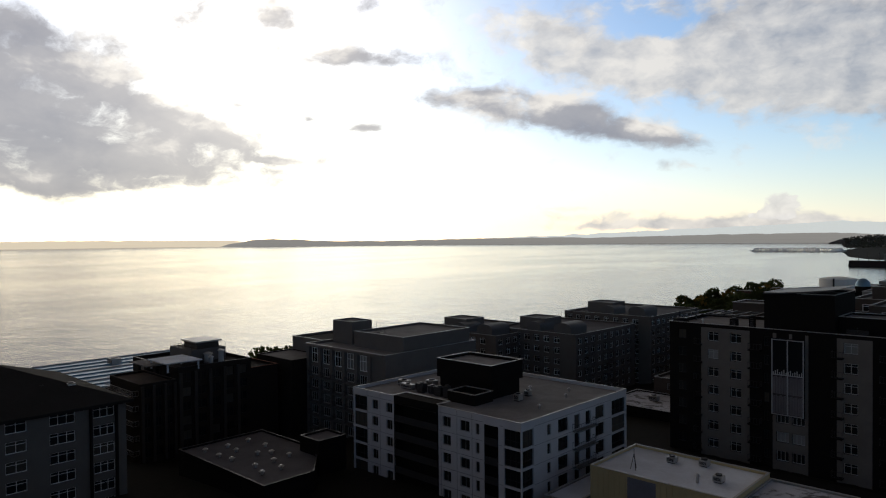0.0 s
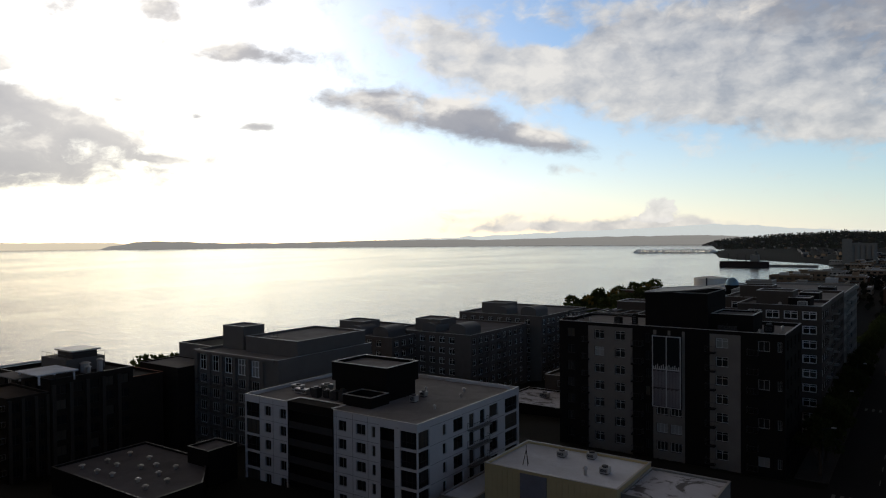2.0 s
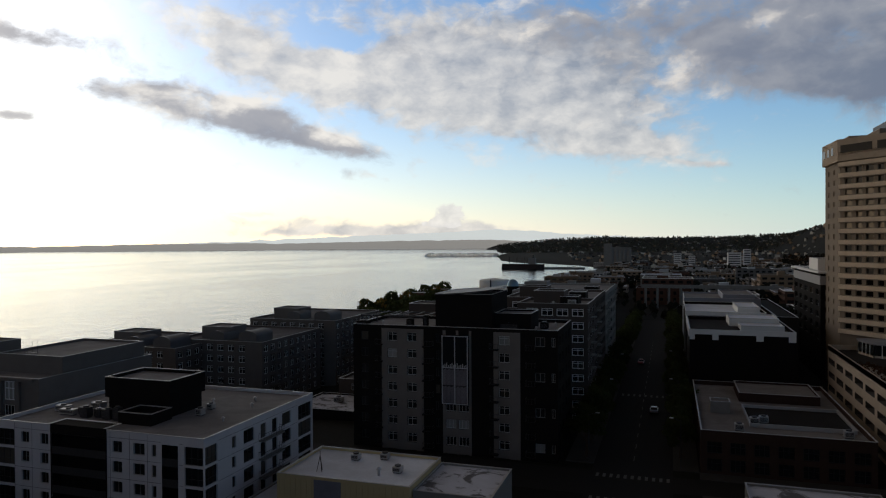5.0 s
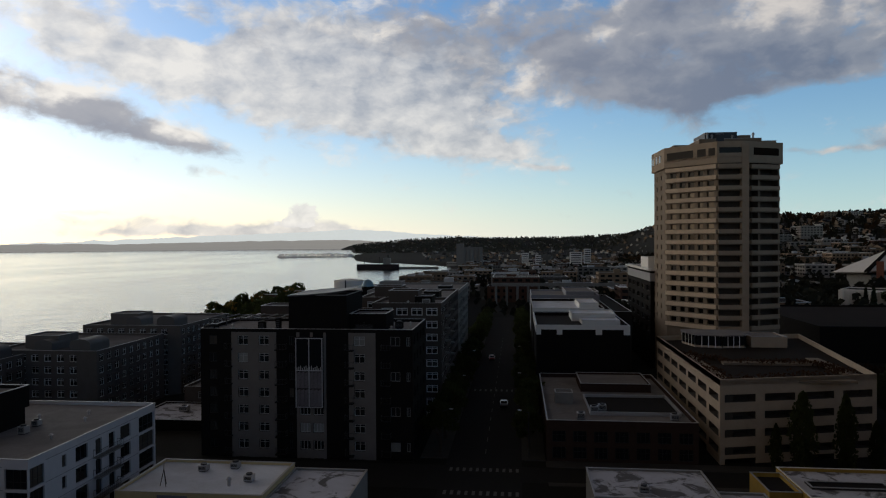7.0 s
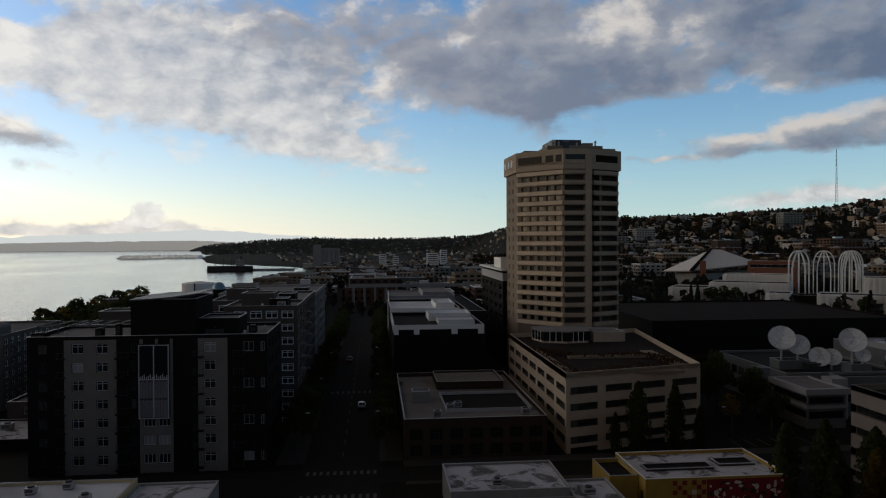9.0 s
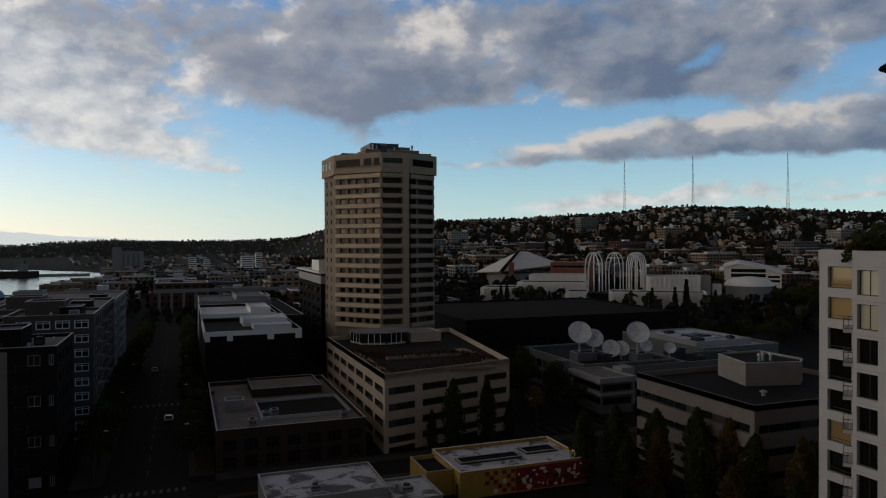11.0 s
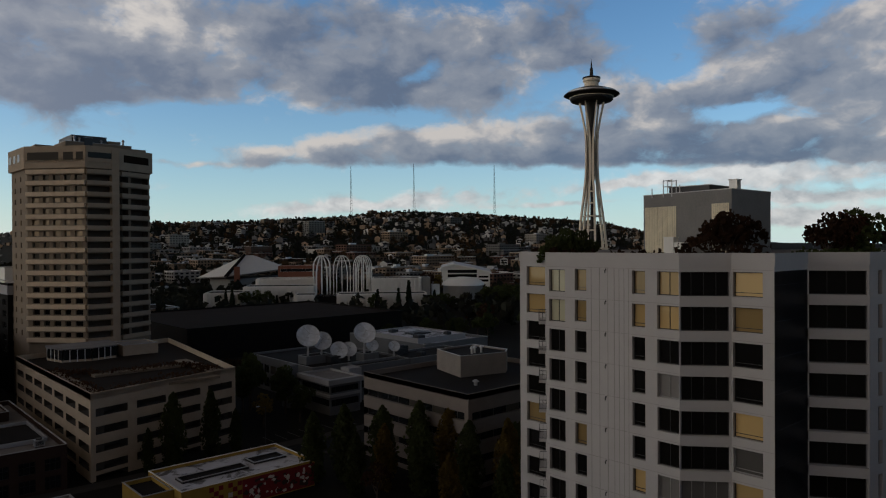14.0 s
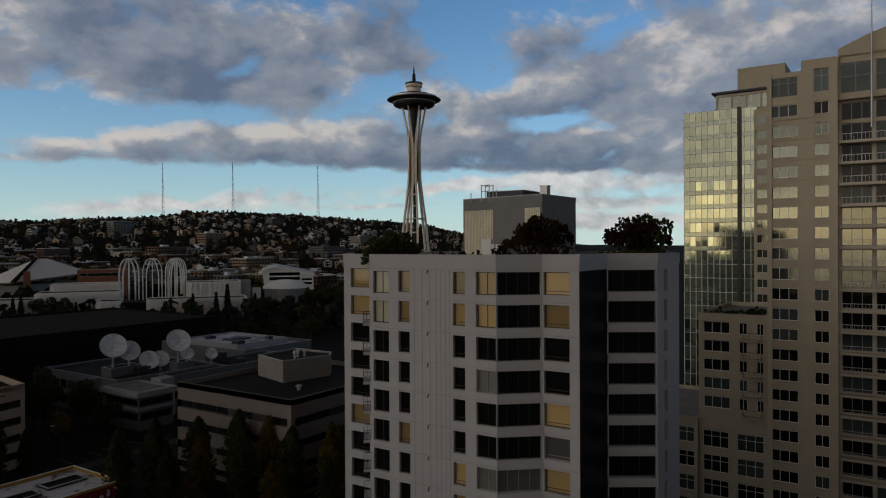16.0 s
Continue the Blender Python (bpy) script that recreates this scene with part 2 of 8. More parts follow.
puff_here = W.m("MULTIPLY_ADD", billow(here, 1.1, 1.0, 6.0, 0.55), 0.9, banks_at(vmath("ADD", W.vec(AZ, EL, 0.0), vmath("MULTIPLY", vmath("SUBTRACT", here, W.vec(AZ, EL, 0.0)), (0.25, 0.25, 0.0))), PUFFS))
puff_lit = W.m("MULTIPLY_ADD", W.m("SUBTRACT", billow(here, 1.1, 1.0, 3.0, 0.5), billow(there, 1.1, 1.0, 2.0, 0.5)), 0.8, 0.62, clamp=True)
air = W.mix(W.m("MULTIPLY", W.smooth(puff_here, 0.30, 0.46), 0.85), air, W.mix(puff_lit, rgb(0.52, 0.52, 0.54), rgb(0.96, 0.93, 0.88)))
air = W.add(air, W.times((1.0, 0.90, 0.74), W.m("MULTIPLY", glow_core, 0.25)))
# Unseen sky overhead and eastward is set near-black to keep the town in shade.
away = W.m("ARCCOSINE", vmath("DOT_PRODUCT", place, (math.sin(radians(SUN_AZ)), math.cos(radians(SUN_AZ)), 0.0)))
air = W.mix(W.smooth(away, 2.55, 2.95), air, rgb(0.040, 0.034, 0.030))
# Unseen southwest sky, set to flat warm grey to control light on walls.
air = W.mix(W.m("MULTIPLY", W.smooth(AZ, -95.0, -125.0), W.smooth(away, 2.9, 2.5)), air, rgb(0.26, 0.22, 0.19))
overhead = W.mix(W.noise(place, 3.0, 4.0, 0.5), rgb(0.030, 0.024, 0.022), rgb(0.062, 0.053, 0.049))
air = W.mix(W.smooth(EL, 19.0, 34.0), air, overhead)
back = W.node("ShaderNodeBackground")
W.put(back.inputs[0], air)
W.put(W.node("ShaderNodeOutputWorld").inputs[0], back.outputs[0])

sun = new("sun", bpy.data.lights.new("sun", "SUN"))
sun.data.energy, sun.data.angle, sun.data.color = 0.42, radians(95), (1.0, 0.82, 0.58)
sun.matrix_world = look((0, 0, 300), Vector((0, 0, 300)) - sun_way)

# ---- materials ----
def surface(name, colour, rough=0.8, metal=0.0, grain=0.25, size=1.0, bump=0.15, stain=0.25, spec=0.25, each=0.0):
    """A procedural surface: fine grain, broad stains and a fine relief, sized in metres."""
    mt = bpy.data.materials.new(name)
    mt.use_nodes = True
    n = Net(mt.node_tree)
    at = n.node("ShaderNodeNewGeometry").outputs["Position"]
    fine = n.noise(at, 6.0 / size, 5.0, 0.6)
    broad = n.noise(at, 0.35 / size, 4.0, 0.6, 0.6)
    f = n.m("ADD", n.m("MULTIPLY", n.m("SUBTRACT", fine, 0.5), 2 * grain), n.m("MULTIPLY", n.m("SUBTRACT", broad, 0.5), 2 * stain))
    if each:
        f = n.m("ADD", f, n.m("MULTIPLY", n.m("SUBTRACT", n.node("ShaderNodeObjectInfo").outputs["Random"], 0.5), 2 * each))
    f = n.m("MAXIMUM", n.m("ADD", f, 1.0), 0.1)
    b = n.node("ShaderNodeBsdfPrincipled")
    n.put(b.inputs["Base Color"], n.times(colour, f))
    n.put(b.inputs["Roughness"], n.m("MULTIPLY_ADD", n.m("SUBTRACT", broad, 0.5), 0.2, rough, clamp=True))
    b.inputs["Metallic"].default_value = metal
    b.inputs["Specular IOR Level"].default_value = spec
    if bump:
        k = n.node("ShaderNodeBump")
        k.inputs["Strength"].default_value, k.inputs["Distance"].default_value = bump, 0.03 * size
        n.put(k.inputs["Height"], fine)
        n.put(b.inputs["Normal"], k.outputs[0])
    n.put(n.node("ShaderNodeOutputMaterial").inputs[0], b.outputs[0])
    return mt


def pane_glass(name, dark=(0.012, 0.014, 0.016), pane_tone=(0.10, 0.088, 0.075), share=0.16, tint=(0.5, 0.5, 0.5), spec=0.32):
    """Window glass over a dark room; a share of the panes shows another tone, for drawn blinds, curtains and painted
    sky reflections.
    """
    mt = bpy.data.materials.new(name)
    mt.use_nodes = True
    n = Net(mt.node_tree)
    r = n.node("ShaderNodeObjectInfo").outputs["Random"]
    at = n.node("ShaderNodeNewGeometry").outputs["Position"]
    wave = n.noise(at, 0.8, 2.0, 0.5)
    b = n.node("ShaderNodeBsdfPrincipled")
    drawn = n.m("LESS_THAN", r, share)
    n.put(b.inputs["Base Color"], n.mix(drawn, rgb(*dark), n.times(pane_tone, n.m("MULTIPLY_ADD", r, 1.5, 0.6))))
    b.inputs["Roughness"].default_value = 0.04
    b.inputs["IOR"].default_value = 1.52
    b.inputs["Specular IOR Level"].default_value = spec
    b.inputs["Specular Tint"].default_value = rgb(*[0.5 + t for t in tint])
    k = n.node("ShaderNodeBump")
    k.inputs["Strength"].default_value, k.inputs["Distance"].default_value = 0.05, 0.05
    n.put(k.inputs["Height"], wave)
    n.put(b.inputs["Normal"], k.outputs[0])
    n.put(n.node("ShaderNodeOutputMaterial").inputs[0], b.outputs[0])
    return mt


STUCCO = surface("stucco_light", (0.52, 0.51, 0.53), 0.85, grain=0.06, stain=0.12)
STUCCO_GREY = surface("stucco_grey", (0.135, 0.122, 0.113), 0.9, grain=0.08, stain=0.18)
STUCCO_BROWN = surface("stucco_brown", (0.072, 0.058, 0.050), 0.9, grain=0.08, stain=0.2)
WHITE_PANEL = surface("white_wall_panel", (0.37, 0.357, 0.36), 0.7, grain=0.04, stain=0.08)
CREAM = surface("cream_precast", (0.41, 0.355, 0.265), 0.8, grain=0.06, stain=0.12)
TAN = surface("tan_concrete", (0.205, 0.162, 0.12), 0.85, grain=0.1, stain=0.2)
TAN_LIGHT = surface("pale_tan_concrete", (0.43, 0.35, 0.265), 0.85, grain=0.1, stain=0.2)
CONCRETE = surface("concrete", (0.21, 0.205, 0.195), 0.88, grain=0.12, stain=0.25)
DARK_PANEL = surface("dark_cladding", (0.0125, 0.011, 0.0105), 0.85, grain=0.1, stain=0.2, spec=0.04)
BRICK_DARK = surface("dark_brick", (0.045, 0.028, 0.023), 0.9, grain=0.35, stain=0.3, size=0.5, spec=0.06)
BRICK_RED = surface("red_brick", (0.20, 0.08, 0.05), 0.9, grain=0.35, stain=0.3, size=0.5)
YELLOW = surface("yellow_paint", (0.36, 0.235, 0.05), 0.75, grain=0.08, stain=0.4)
BEIGE = surface("beige_siding", (0.50, 0.40, 0.22), 0.8, grain=0.06, stain=0.14)
ROOF = surface("roof_membrane", (0.20, 0.19, 0.19), 0.9, grain=0.2, stain=0.45, size=1.5, spec=0.06)
ROOF_DARK = surface("dark_roof_membrane", (0.022, 0.0205, 0.0205), 0.9, grain=0.2, stain=0.4, size=1.5, spec=0.06)
ROOF_WHITE = surface("white_roof_membrane", (0.60, 0.63, 0.70), 0.8, grain=0.12, stain=0.4, size=2.0)
def patched(name, light, dark, size):
    """A weathered roof: pale coating worn through in ragged dark patches."""
    mt = surface(name, light, 0.85, grain=0.15, stain=0.2)
    n = Net(mt.node_tree, True)
    b = [x for x in n.tree.nodes if x.type == "BSDF_PRINCIPLED"][0]
    at = n.node("ShaderNodeNewGeometry").outputs["Position"]
    worn = n.smooth(n.noise(at, size, 8.0, 0.65, 0.8), 0.50, 0.60)
    was = b.inputs["Base Color"].links[0].from_socket
    n.put(b.inputs["Base Color"], n.mix(n.m("MULTIPLY", worn, 0.85), was, rgb(*dark)))
    return mt


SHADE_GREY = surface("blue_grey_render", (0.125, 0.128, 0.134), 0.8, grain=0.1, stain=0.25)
BAND_GREY = surface("pale_fascia", (0.30, 0.30, 0.31), 0.7, grain=0.06, stain=0.15)
ROOF_PATCHED = patched("patched_white_roof", (0.50, 0.51, 0.57), (0.06, 0.055, 0.055), 0.28)
ROOF_BROWN = surface("brown_gravel_roof", (0.11, 0.085, 0.07), 0.95, grain=0.3, stain=0.4, spec=0.06)
ROOF_BLUE = surface("blue_metal_roof", (0.16, 0.27, 0.36), 0.35, 0.3, grain=0.05, stain=0.12)
COPING = surface("metal_coping", (0.42, 0.42, 0.43), 0.5, 0.5, grain=0.05, stain=0.1)
METAL = surface("galvanised_metal", (0.42, 0.42, 0.43), 0.45, 0.7, grain=0.1, stain=0.2)
METAL_DARK = surface("dark_metal", (0.05, 0.05, 0.055), 0.5, 0.5, grain=0.1, stain=0.15)
WHITE = surface("white_paint", (0.72, 0.71, 0.68), 0.6, grain=0.04, stain=0.1)
FRAME_WHITE = surface("white_window_frame", (0.75, 0.75, 0.75), 0.5, grain=0.03, stain=0.05, bump=0)
FRAME_DARK = surface("dark_window_frame", (0.03, 0.03, 0.032), 0.45, 0.3, grain=0.03, stain=0.05, bump=0)
FRAME_GREY = surface("grey_window_frame", (0.25, 0.25, 0.25), 0.45, 0.3, grain=0.03, stain=0.05, bump=0)
GLASS = pane_glass("window_glass")
GLASS_BLACK = pane_glass("black_window_glass", dark=(0.007, 0.0065, 0.006), share=0.0, spec=0.18)
GLASS_GREEN = pane_glass("green_window_glass", dark=(0.02, 0.026, 0.024), pane_tone=(0.10, 0.13, 0.12), share=0.22, tint=(0.42, 0.5, 0.40), spec=0.45)
GLASS_COAT = surface("coated_curtain_glass", (0.40, 0.41, 0.29), 0.07, 0.9, grain=0.02, stain=0.10, bump=0.04, size=3.0, each=0.14)
ASPHALT = surface("asphalt", (0.022, 0.021, 0.020), 0.9, grain=0.3, stain=0.3, spec=0.06)
PAVING = surface("pavement_concrete", (0.055, 0.052, 0.048), 0.9, grain=0.2, stain=0.3, spec=0.06)
ROAD_PAINT = surface("road_marking_paint", (0.11, 0.108, 0.10), 0.8, grain=0.3, stain=0.3)
BARK = surface("bark", (0.06, 0.045, 0.035), 0.95, grain=0.4, stain=0.2, size=0.4)
LEAF = surface("leaf", (0.040, 0.048, 0.017), 0.7, grain=0.35, stain=0.4, each=0.3, spec=0.06)
LEAF_DARK = surface("conifer_leaf", (0.018, 0.027, 0.014), 0.8, grain=0.35, stain=0.3, each=0.3, spec=0.06)
LEAF_GOLD = surface("autumn_leaf", (0.11, 0.074, 0.018), 0.7, grain=0.35, stain=0.4, each=0.3, spec=0.06)
LEAF_RED = surface("russet_leaf", (0.032, 0.016, 0.009), 0.7, grain=0.35, stain=0.4, each=0.3, spec=0.06)
def leafy(mt, through):
    """Lets part of the light pass through the leaves."""
    n = Net(mt.node_tree, True)
    b = [x for x in n.tree.nodes if x.type == "BSDF_PRINCIPLED"][0]
    end = [x for x in n.tree.nodes if x.type == "OUTPUT_MATERIAL"][0]
    t = n.node("ShaderNodeBsdfTranslucent")
    n.put(t.inputs["Color"], n.times(b.inputs["Base Color"].links[0].from_socket, 1.6))
    m = n.node("ShaderNodeMixShader")
    m.inputs[0].default_value = through
    n.put(m.inputs[1], b.outputs[0])
    n.put(m.inputs[2], t.outputs[0])
    n.put(end.inputs[0], m.outputs[0])


for leaf_mat in (LEAF, LEAF_GOLD, LEAF_RED):
    leafy(leaf_mat, 0.4)
GROUND = surface("town_ground", (0.016, 0.0155, 0.013), 0.95, grain=0.4, stain=0.5, size=6.0, spec=0.06)


# ---- building blocks ----
class Shape:
    """Collects the faces of one mesh, in world metres."""

    def __init__(self):
        self.v, self.f, self.k = [], [], []

    def face(self, pts, k=0):
        i = len(self.v)
        self.v.extend([tuple(p) for p in pts])
        self.f.append(tuple(range(i, i + len(pts))))
        self.k.append(k)
        return self

    def box(self, x0, y0, z0, x1, y1, z1, k=0):
        p = [(x0, y0, z0), (x1, y0, z0), (x1, y1, z0), (x0, y1, z0), (x0, y0, z1), (x1, y0, z1), (x1, y1, z1), (x0, y1, z1)]
        i = len(self.v)
        self.v.extend(p)
        for q in ((3, 2, 1, 0), (4, 5, 6, 7), (0, 1, 5, 4), (1, 2, 6, 5), (2, 3, 7, 6), (3, 0, 4, 7)):
            self.f.append(tuple(i + j for j in q))
            self.k.append(k)
        return self

    def prism(self, poly, z0, z1, k=0, top=None, bottom=True):
        n = len(poly)
        for i in range(n):
            a, b = poly[i], poly[(i + 1) % n]
            self.face([(*a, z0), (*b, z0), (*b, z1), (*a, z1)], k)
        self.face([(*p, z1) for p in poly], k if top is None else top)
        if bottom:
            self.face([(*p, z0) for p in reversed(poly)], k)
        return self

    def ring(self, outer, inner, z0, z1, k=0):
        n = len(outer)
        for i in range(n):
            j = (i + 1) % n
            a, b, c, d = outer[i], outer[j], inner[j], inner[i]
            self.face([(*a, z0), (*b, z0), (*b, z1), (*a, z1)], k)
            self.face([(*c, z0), (*d, z0), (*d, z1), (*c, z1)], k)
            self.face([(*a, z1), (*b, z1), (*c, z1), (*d, z1)], k)
            self.face([(*d, z0), (*c, z0), (*b, z0), (*a, z0)], k)
        return self

    def tube(self, p, q, r0, r1=None, n=6, k=0, caps=True):
        p, q = Vector(p), Vector(q)
        r1 = r0 if r1 is None else r1
        w = (q - p).normalized()
        u = w.orthogonal().normalized()
        s = w.cross(u)
        i = len(self.v)
        for c, r in ((p, r0), (q, r1)):
            for j in range(n):
                a = 2 * math.pi * j / n
                self.v.append(tuple(c + r * (math.cos(a) * u + math.sin(a) * s)))
        for j in range(n):
            self.f.append((i + j, i + (j + 1) % n, i + n + (j + 1) % n, i + n + j))
            self.k.append(k)
        if caps:
            self.f.append(tuple(i + j for j in reversed(range(n))))
            self.f.append(tuple(i + n + j for j in range(n)))
            self.k.extend([k, k])
        return self

    def lathe(self, cx, cy, profile, n=24, k=0):
        i = len(self.v)
        for r, z in profile:
            for j in range(n):
                a = 2 * math.pi * j / n
                self.v.append((cx + r * math.cos(a), cy + r * math.sin(a), z))
        for row in range(len(profile) - 1):
            for j in range(n):
                a, b = i + row * n + j, i + row * n + (j + 1) % n
                self.f.append((a, b, b + n, a + n))
                self.k.append(k)
        return self

    def mesh(self, name, mats, origin=(0, 0, 0), smooth=False):
        me = bpy.data.meshes.new(name)
        o = origin
        me.from_pydata([(a - o[0], b - o[1], c - o[2]) for a, b, c in self.v], [], self.f)
        for m in mats:
            me.materials.append(m)
        me.polygons.foreach_set("material_index", self.k)
        if smooth:
            me.polygons.foreach_set("use_smooth", [True] * len(self.f))
        me.update()
        return me


def thing(name, at, label, category, group="", kind=""):
    ob = new(name)
    ob.empty_display_size = 0.5
    ob.location = at
    return tagged(ob, label, category, group, kind)


def whereis(ob):
    p = Vector(ob.location)
    while ob.parent:
        ob = ob.parent
        p += Vector(ob.location)
    return p


def part(name, shape, mats, parent, label="", smooth=False):
    """One mesh under a thing or a part, from a Shape in world metres."""
    mats = mats if isinstance(mats, (list, tuple)) else [mats]
    ob = new(name, shape.mesh(name, mats, whereis(parent), smooth))
    ob.parent = parent
    return tagged(ob, label)


def single(name, shape, mats, label, category, at=(0, 0, 0), group="", kind="", smooth=False):
    """A thing of one mesh."""
    mats = mats if isinstance(mats, (list, tuple)) else [mats]
    ob = new(name, shape.mesh(name, mats, at, smooth))
    ob.location = at
    return tagged(ob, label, category, group, kind)


def inset(poly, d):
    out, n = [], len(poly)
    for i in range(n):
        p0, p1, p2 = Vector(poly[i - 1]), Vector(poly[i]), Vector(poly[(i + 1) % n])
        e0, e1 = (p1 - p0).normalized(), (p2 - p1).normalized()
        n0, n1 = Vector((-e0.y, e0.x)), Vector((-e1.y, e1.x))
        out.append(tuple(p1 + (n0 + n1) * (d / max(0.3, 1 + n0.dot(n1)))))
    return out


WINDOWS = {}
BAR = [0.07]        # width of the frame bars
SPLIT = [True]      # glass as a pane of its own, or one window unit for farther walls


def window_mesh(w, h, nx, ny, frame_mat, glass_mat, bar=0.07):
    """A window unit: frame, bars and glass. x along the wall, y inward, z up."""
    bar = BAR[0]
    key = (round(w, 2), round(h, 2), nx, ny, frame_mat.name, glass_mat.name, bar, SPLIT[0])
    if key not in WINDOWS:
        xs, zs = [0.0, bar], [0.0, bar]
        for i in range(1, nx):
            xs += [w * i / nx - bar * 0.4, w * i / nx + bar * 0.4]
        if ny:
            zs += [h * ny - bar * 0.35, h * ny + bar * 0.35]
        xs, zs = xs + [w - bar, w], zs + [h - bar, h]
        s = Shape()
        cols, rows = len(xs), len(zs)
        s.v = [(x, d, z) for d in (0.0, 0.08) for z in zs for x in xs]
        for i in range(cols - 1):
            for j in range(rows - 1):
                c = [j * cols + i, j * cols + i + 1, (j + 1) * cols + i + 1, (j + 1) * cols + i]
                if i % 2 and j % 2:
                    for p, q in zip(c, c[1:] + c[:1]):
                        s.f.append((p, q, q + cols * rows, p + cols * rows))
                else:
                    s.f.append(tuple(c))
        s.k = [0] * len(s.f)
        if not SPLIT[0]:
            s.face([(bar, 0.05, bar), (w - bar, 0.05, bar), (w - bar, 0.05, h - bar), (bar, 0.05, h - bar)], 1)
        me = s.mesh("window", [frame_mat] if SPLIT[0] else [frame_mat, glass_mat])
        g = Shape().face([(bar, 0.05, bar), (w - bar, 0.05, bar), (w - bar, 0.05, h - bar), (bar, 0.05, h - bar)])
        WINDOWS[key] = (me, g.mesh("pane", [glass_mat]))
    return WINDOWS[key]


def put_window(parent, a, ex, ny_, u0, v0, w, h, style, depth):
    nx, ny, fm, gm = style
    frame_me, pane_me = window_mesh(w, h, nx, ny, fm, gm)
    ob = new("window", frame_me)
    ob.parent = parent
    p = Vector((a[0] + ex.x * u0 - ny_.x * depth, a[1] + ex.y * u0 - ny_.y * depth, v0)) - whereis(parent)
    ob.location = p
    ob.rotation_euler = (0, 0, math.atan2(ex.y, ex.x))
    if SPLIT[0]:
        pane = new("pane", pane_me)
        pane.parent = ob
    return ob


def facade(shape, parent, a, b, z0, z1, openings, depth=0.22, k=0, kr=None):
    """A wall from a to b (outside on the right hand) with openings (u0, u1, v0, v1, style)."""
    a, b = Vector(a), Vector(b)
    ex = (b - a).normalized()
    out = Vector((ex.y, -ex.x))
    length = (b - a).length
    us = sorted({0.0, round(length, 3), *[round(o[0], 3) for o in openings], *[round(o[1], 3) for o in openings]})
    vs = sorted({round(z0, 3), round(z1, 3), *[round(o[2], 3) for o in openings], *[round(o[3], 3) for o in openings]})
    us = [u for u in us if 0 <= u <= length + 1e-3]
    vs = [v for v in vs if z0 - 1e-3 <= v <= z1 + 1e-3]
    rects = [tuple(round(c, 3) for c in o[:4]) for o in openings]

    def at(u, v, d=0.0):
        return (a.x + ex.x * u - out.x * d, a.y + ex.y * u - out.y * d, v)

    for j in range(len(vs) - 1):
        vm, start = (vs[j] + vs[j + 1]) / 2, None
        row = [r for r in rects if r[2] < vm < r[3]]
        for i in range(len(us)):
            solid = i < len(us) - 1 and not any(r[0] < (us[i] + us[i + 1]) / 2 < r[1] for r in row)
            if solid and start is None:
                start = us[i]
            if not solid and start is not None:
                shape.face([at(start, vs[j]), at(us[i], vs[j]), at(us[i], vs[j + 1]), at(start, vs[j + 1])], k)
                start = None
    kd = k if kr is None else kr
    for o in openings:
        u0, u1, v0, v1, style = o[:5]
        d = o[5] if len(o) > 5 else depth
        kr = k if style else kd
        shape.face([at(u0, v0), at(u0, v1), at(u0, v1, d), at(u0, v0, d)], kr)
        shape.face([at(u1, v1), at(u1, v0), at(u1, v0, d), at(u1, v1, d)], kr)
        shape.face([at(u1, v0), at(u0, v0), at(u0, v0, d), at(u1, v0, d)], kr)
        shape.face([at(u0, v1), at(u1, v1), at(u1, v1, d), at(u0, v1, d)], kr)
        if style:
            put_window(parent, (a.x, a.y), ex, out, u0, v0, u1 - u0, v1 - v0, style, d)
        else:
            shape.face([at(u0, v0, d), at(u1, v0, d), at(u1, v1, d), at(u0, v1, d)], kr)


def grid(length, cols, rows, style, skip=()):
    """Openings: cols as (share of length, width), rows as (sill, head)."""
    out = []
    for i, (c, w) in enumerate(cols):
        for j, (v0, v1) in enumerate(rows):
            if (i, j) not in skip:
                out.append((c * length - w / 2, c * length + w / 2, v0, v1, style))
    return out


def storeys(top, pitch, count, sill=0.9, head=2.4):
    """Window rows counted down from the roof line."""
    return [(top - (i + 1) * pitch + sill, top - (i + 1) * pitch + head) for i in range(count)]


def building(name, label, poly, z0, z1, wall, roof, faces=None, parapet=0.7, coping=None, group="", category="building"):
    """A flat-roofed building on a counter-clockwise plan. faces: edge number -> openings."""
    cx, cy = sum(p[0] for p in poly) / len(poly), sum(p[1] for p in poly) / len(poly)
    ob = thing(name, (cx, cy, z0), label, category, group)
    s = Shape()
    for i in range(len(poly)):
        a, b = poly[i], poly[(i + 1) % len(poly)]
        ops = (faces or {}).get(i, [])
        if callable(ops):
            ops = ops((Vector(b) - Vector(a)).length)
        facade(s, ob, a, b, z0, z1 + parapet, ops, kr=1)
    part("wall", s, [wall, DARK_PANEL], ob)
    inner = inset(poly, 0.2)
    part("roof", Shape().face([(*p, z1) for p in inset(poly, 0.02)]), roof, ob)
    top = Shape()
    for i in range(len(inner)):
        a, b = inner[i], inner[(i + 1) % len(inner)]
        top.face([(*b, z1), (*a, z1), (*a, z1 + parapet), (*b, z1 + parapet)])
    part("parapet", top, wall, ob)
    part("coping", Shape().ring(inset(poly, -0.04), inset(poly, 0.22), z1 + parapet, z1 + parapet + 0.08), coping or COPING, ob, "thin metal parapet cap")
    return ob


def rect(x0, y0, x1, y1):
    return [(x0, y0), (x1, y0), (x1, y1), (x0, y1)]

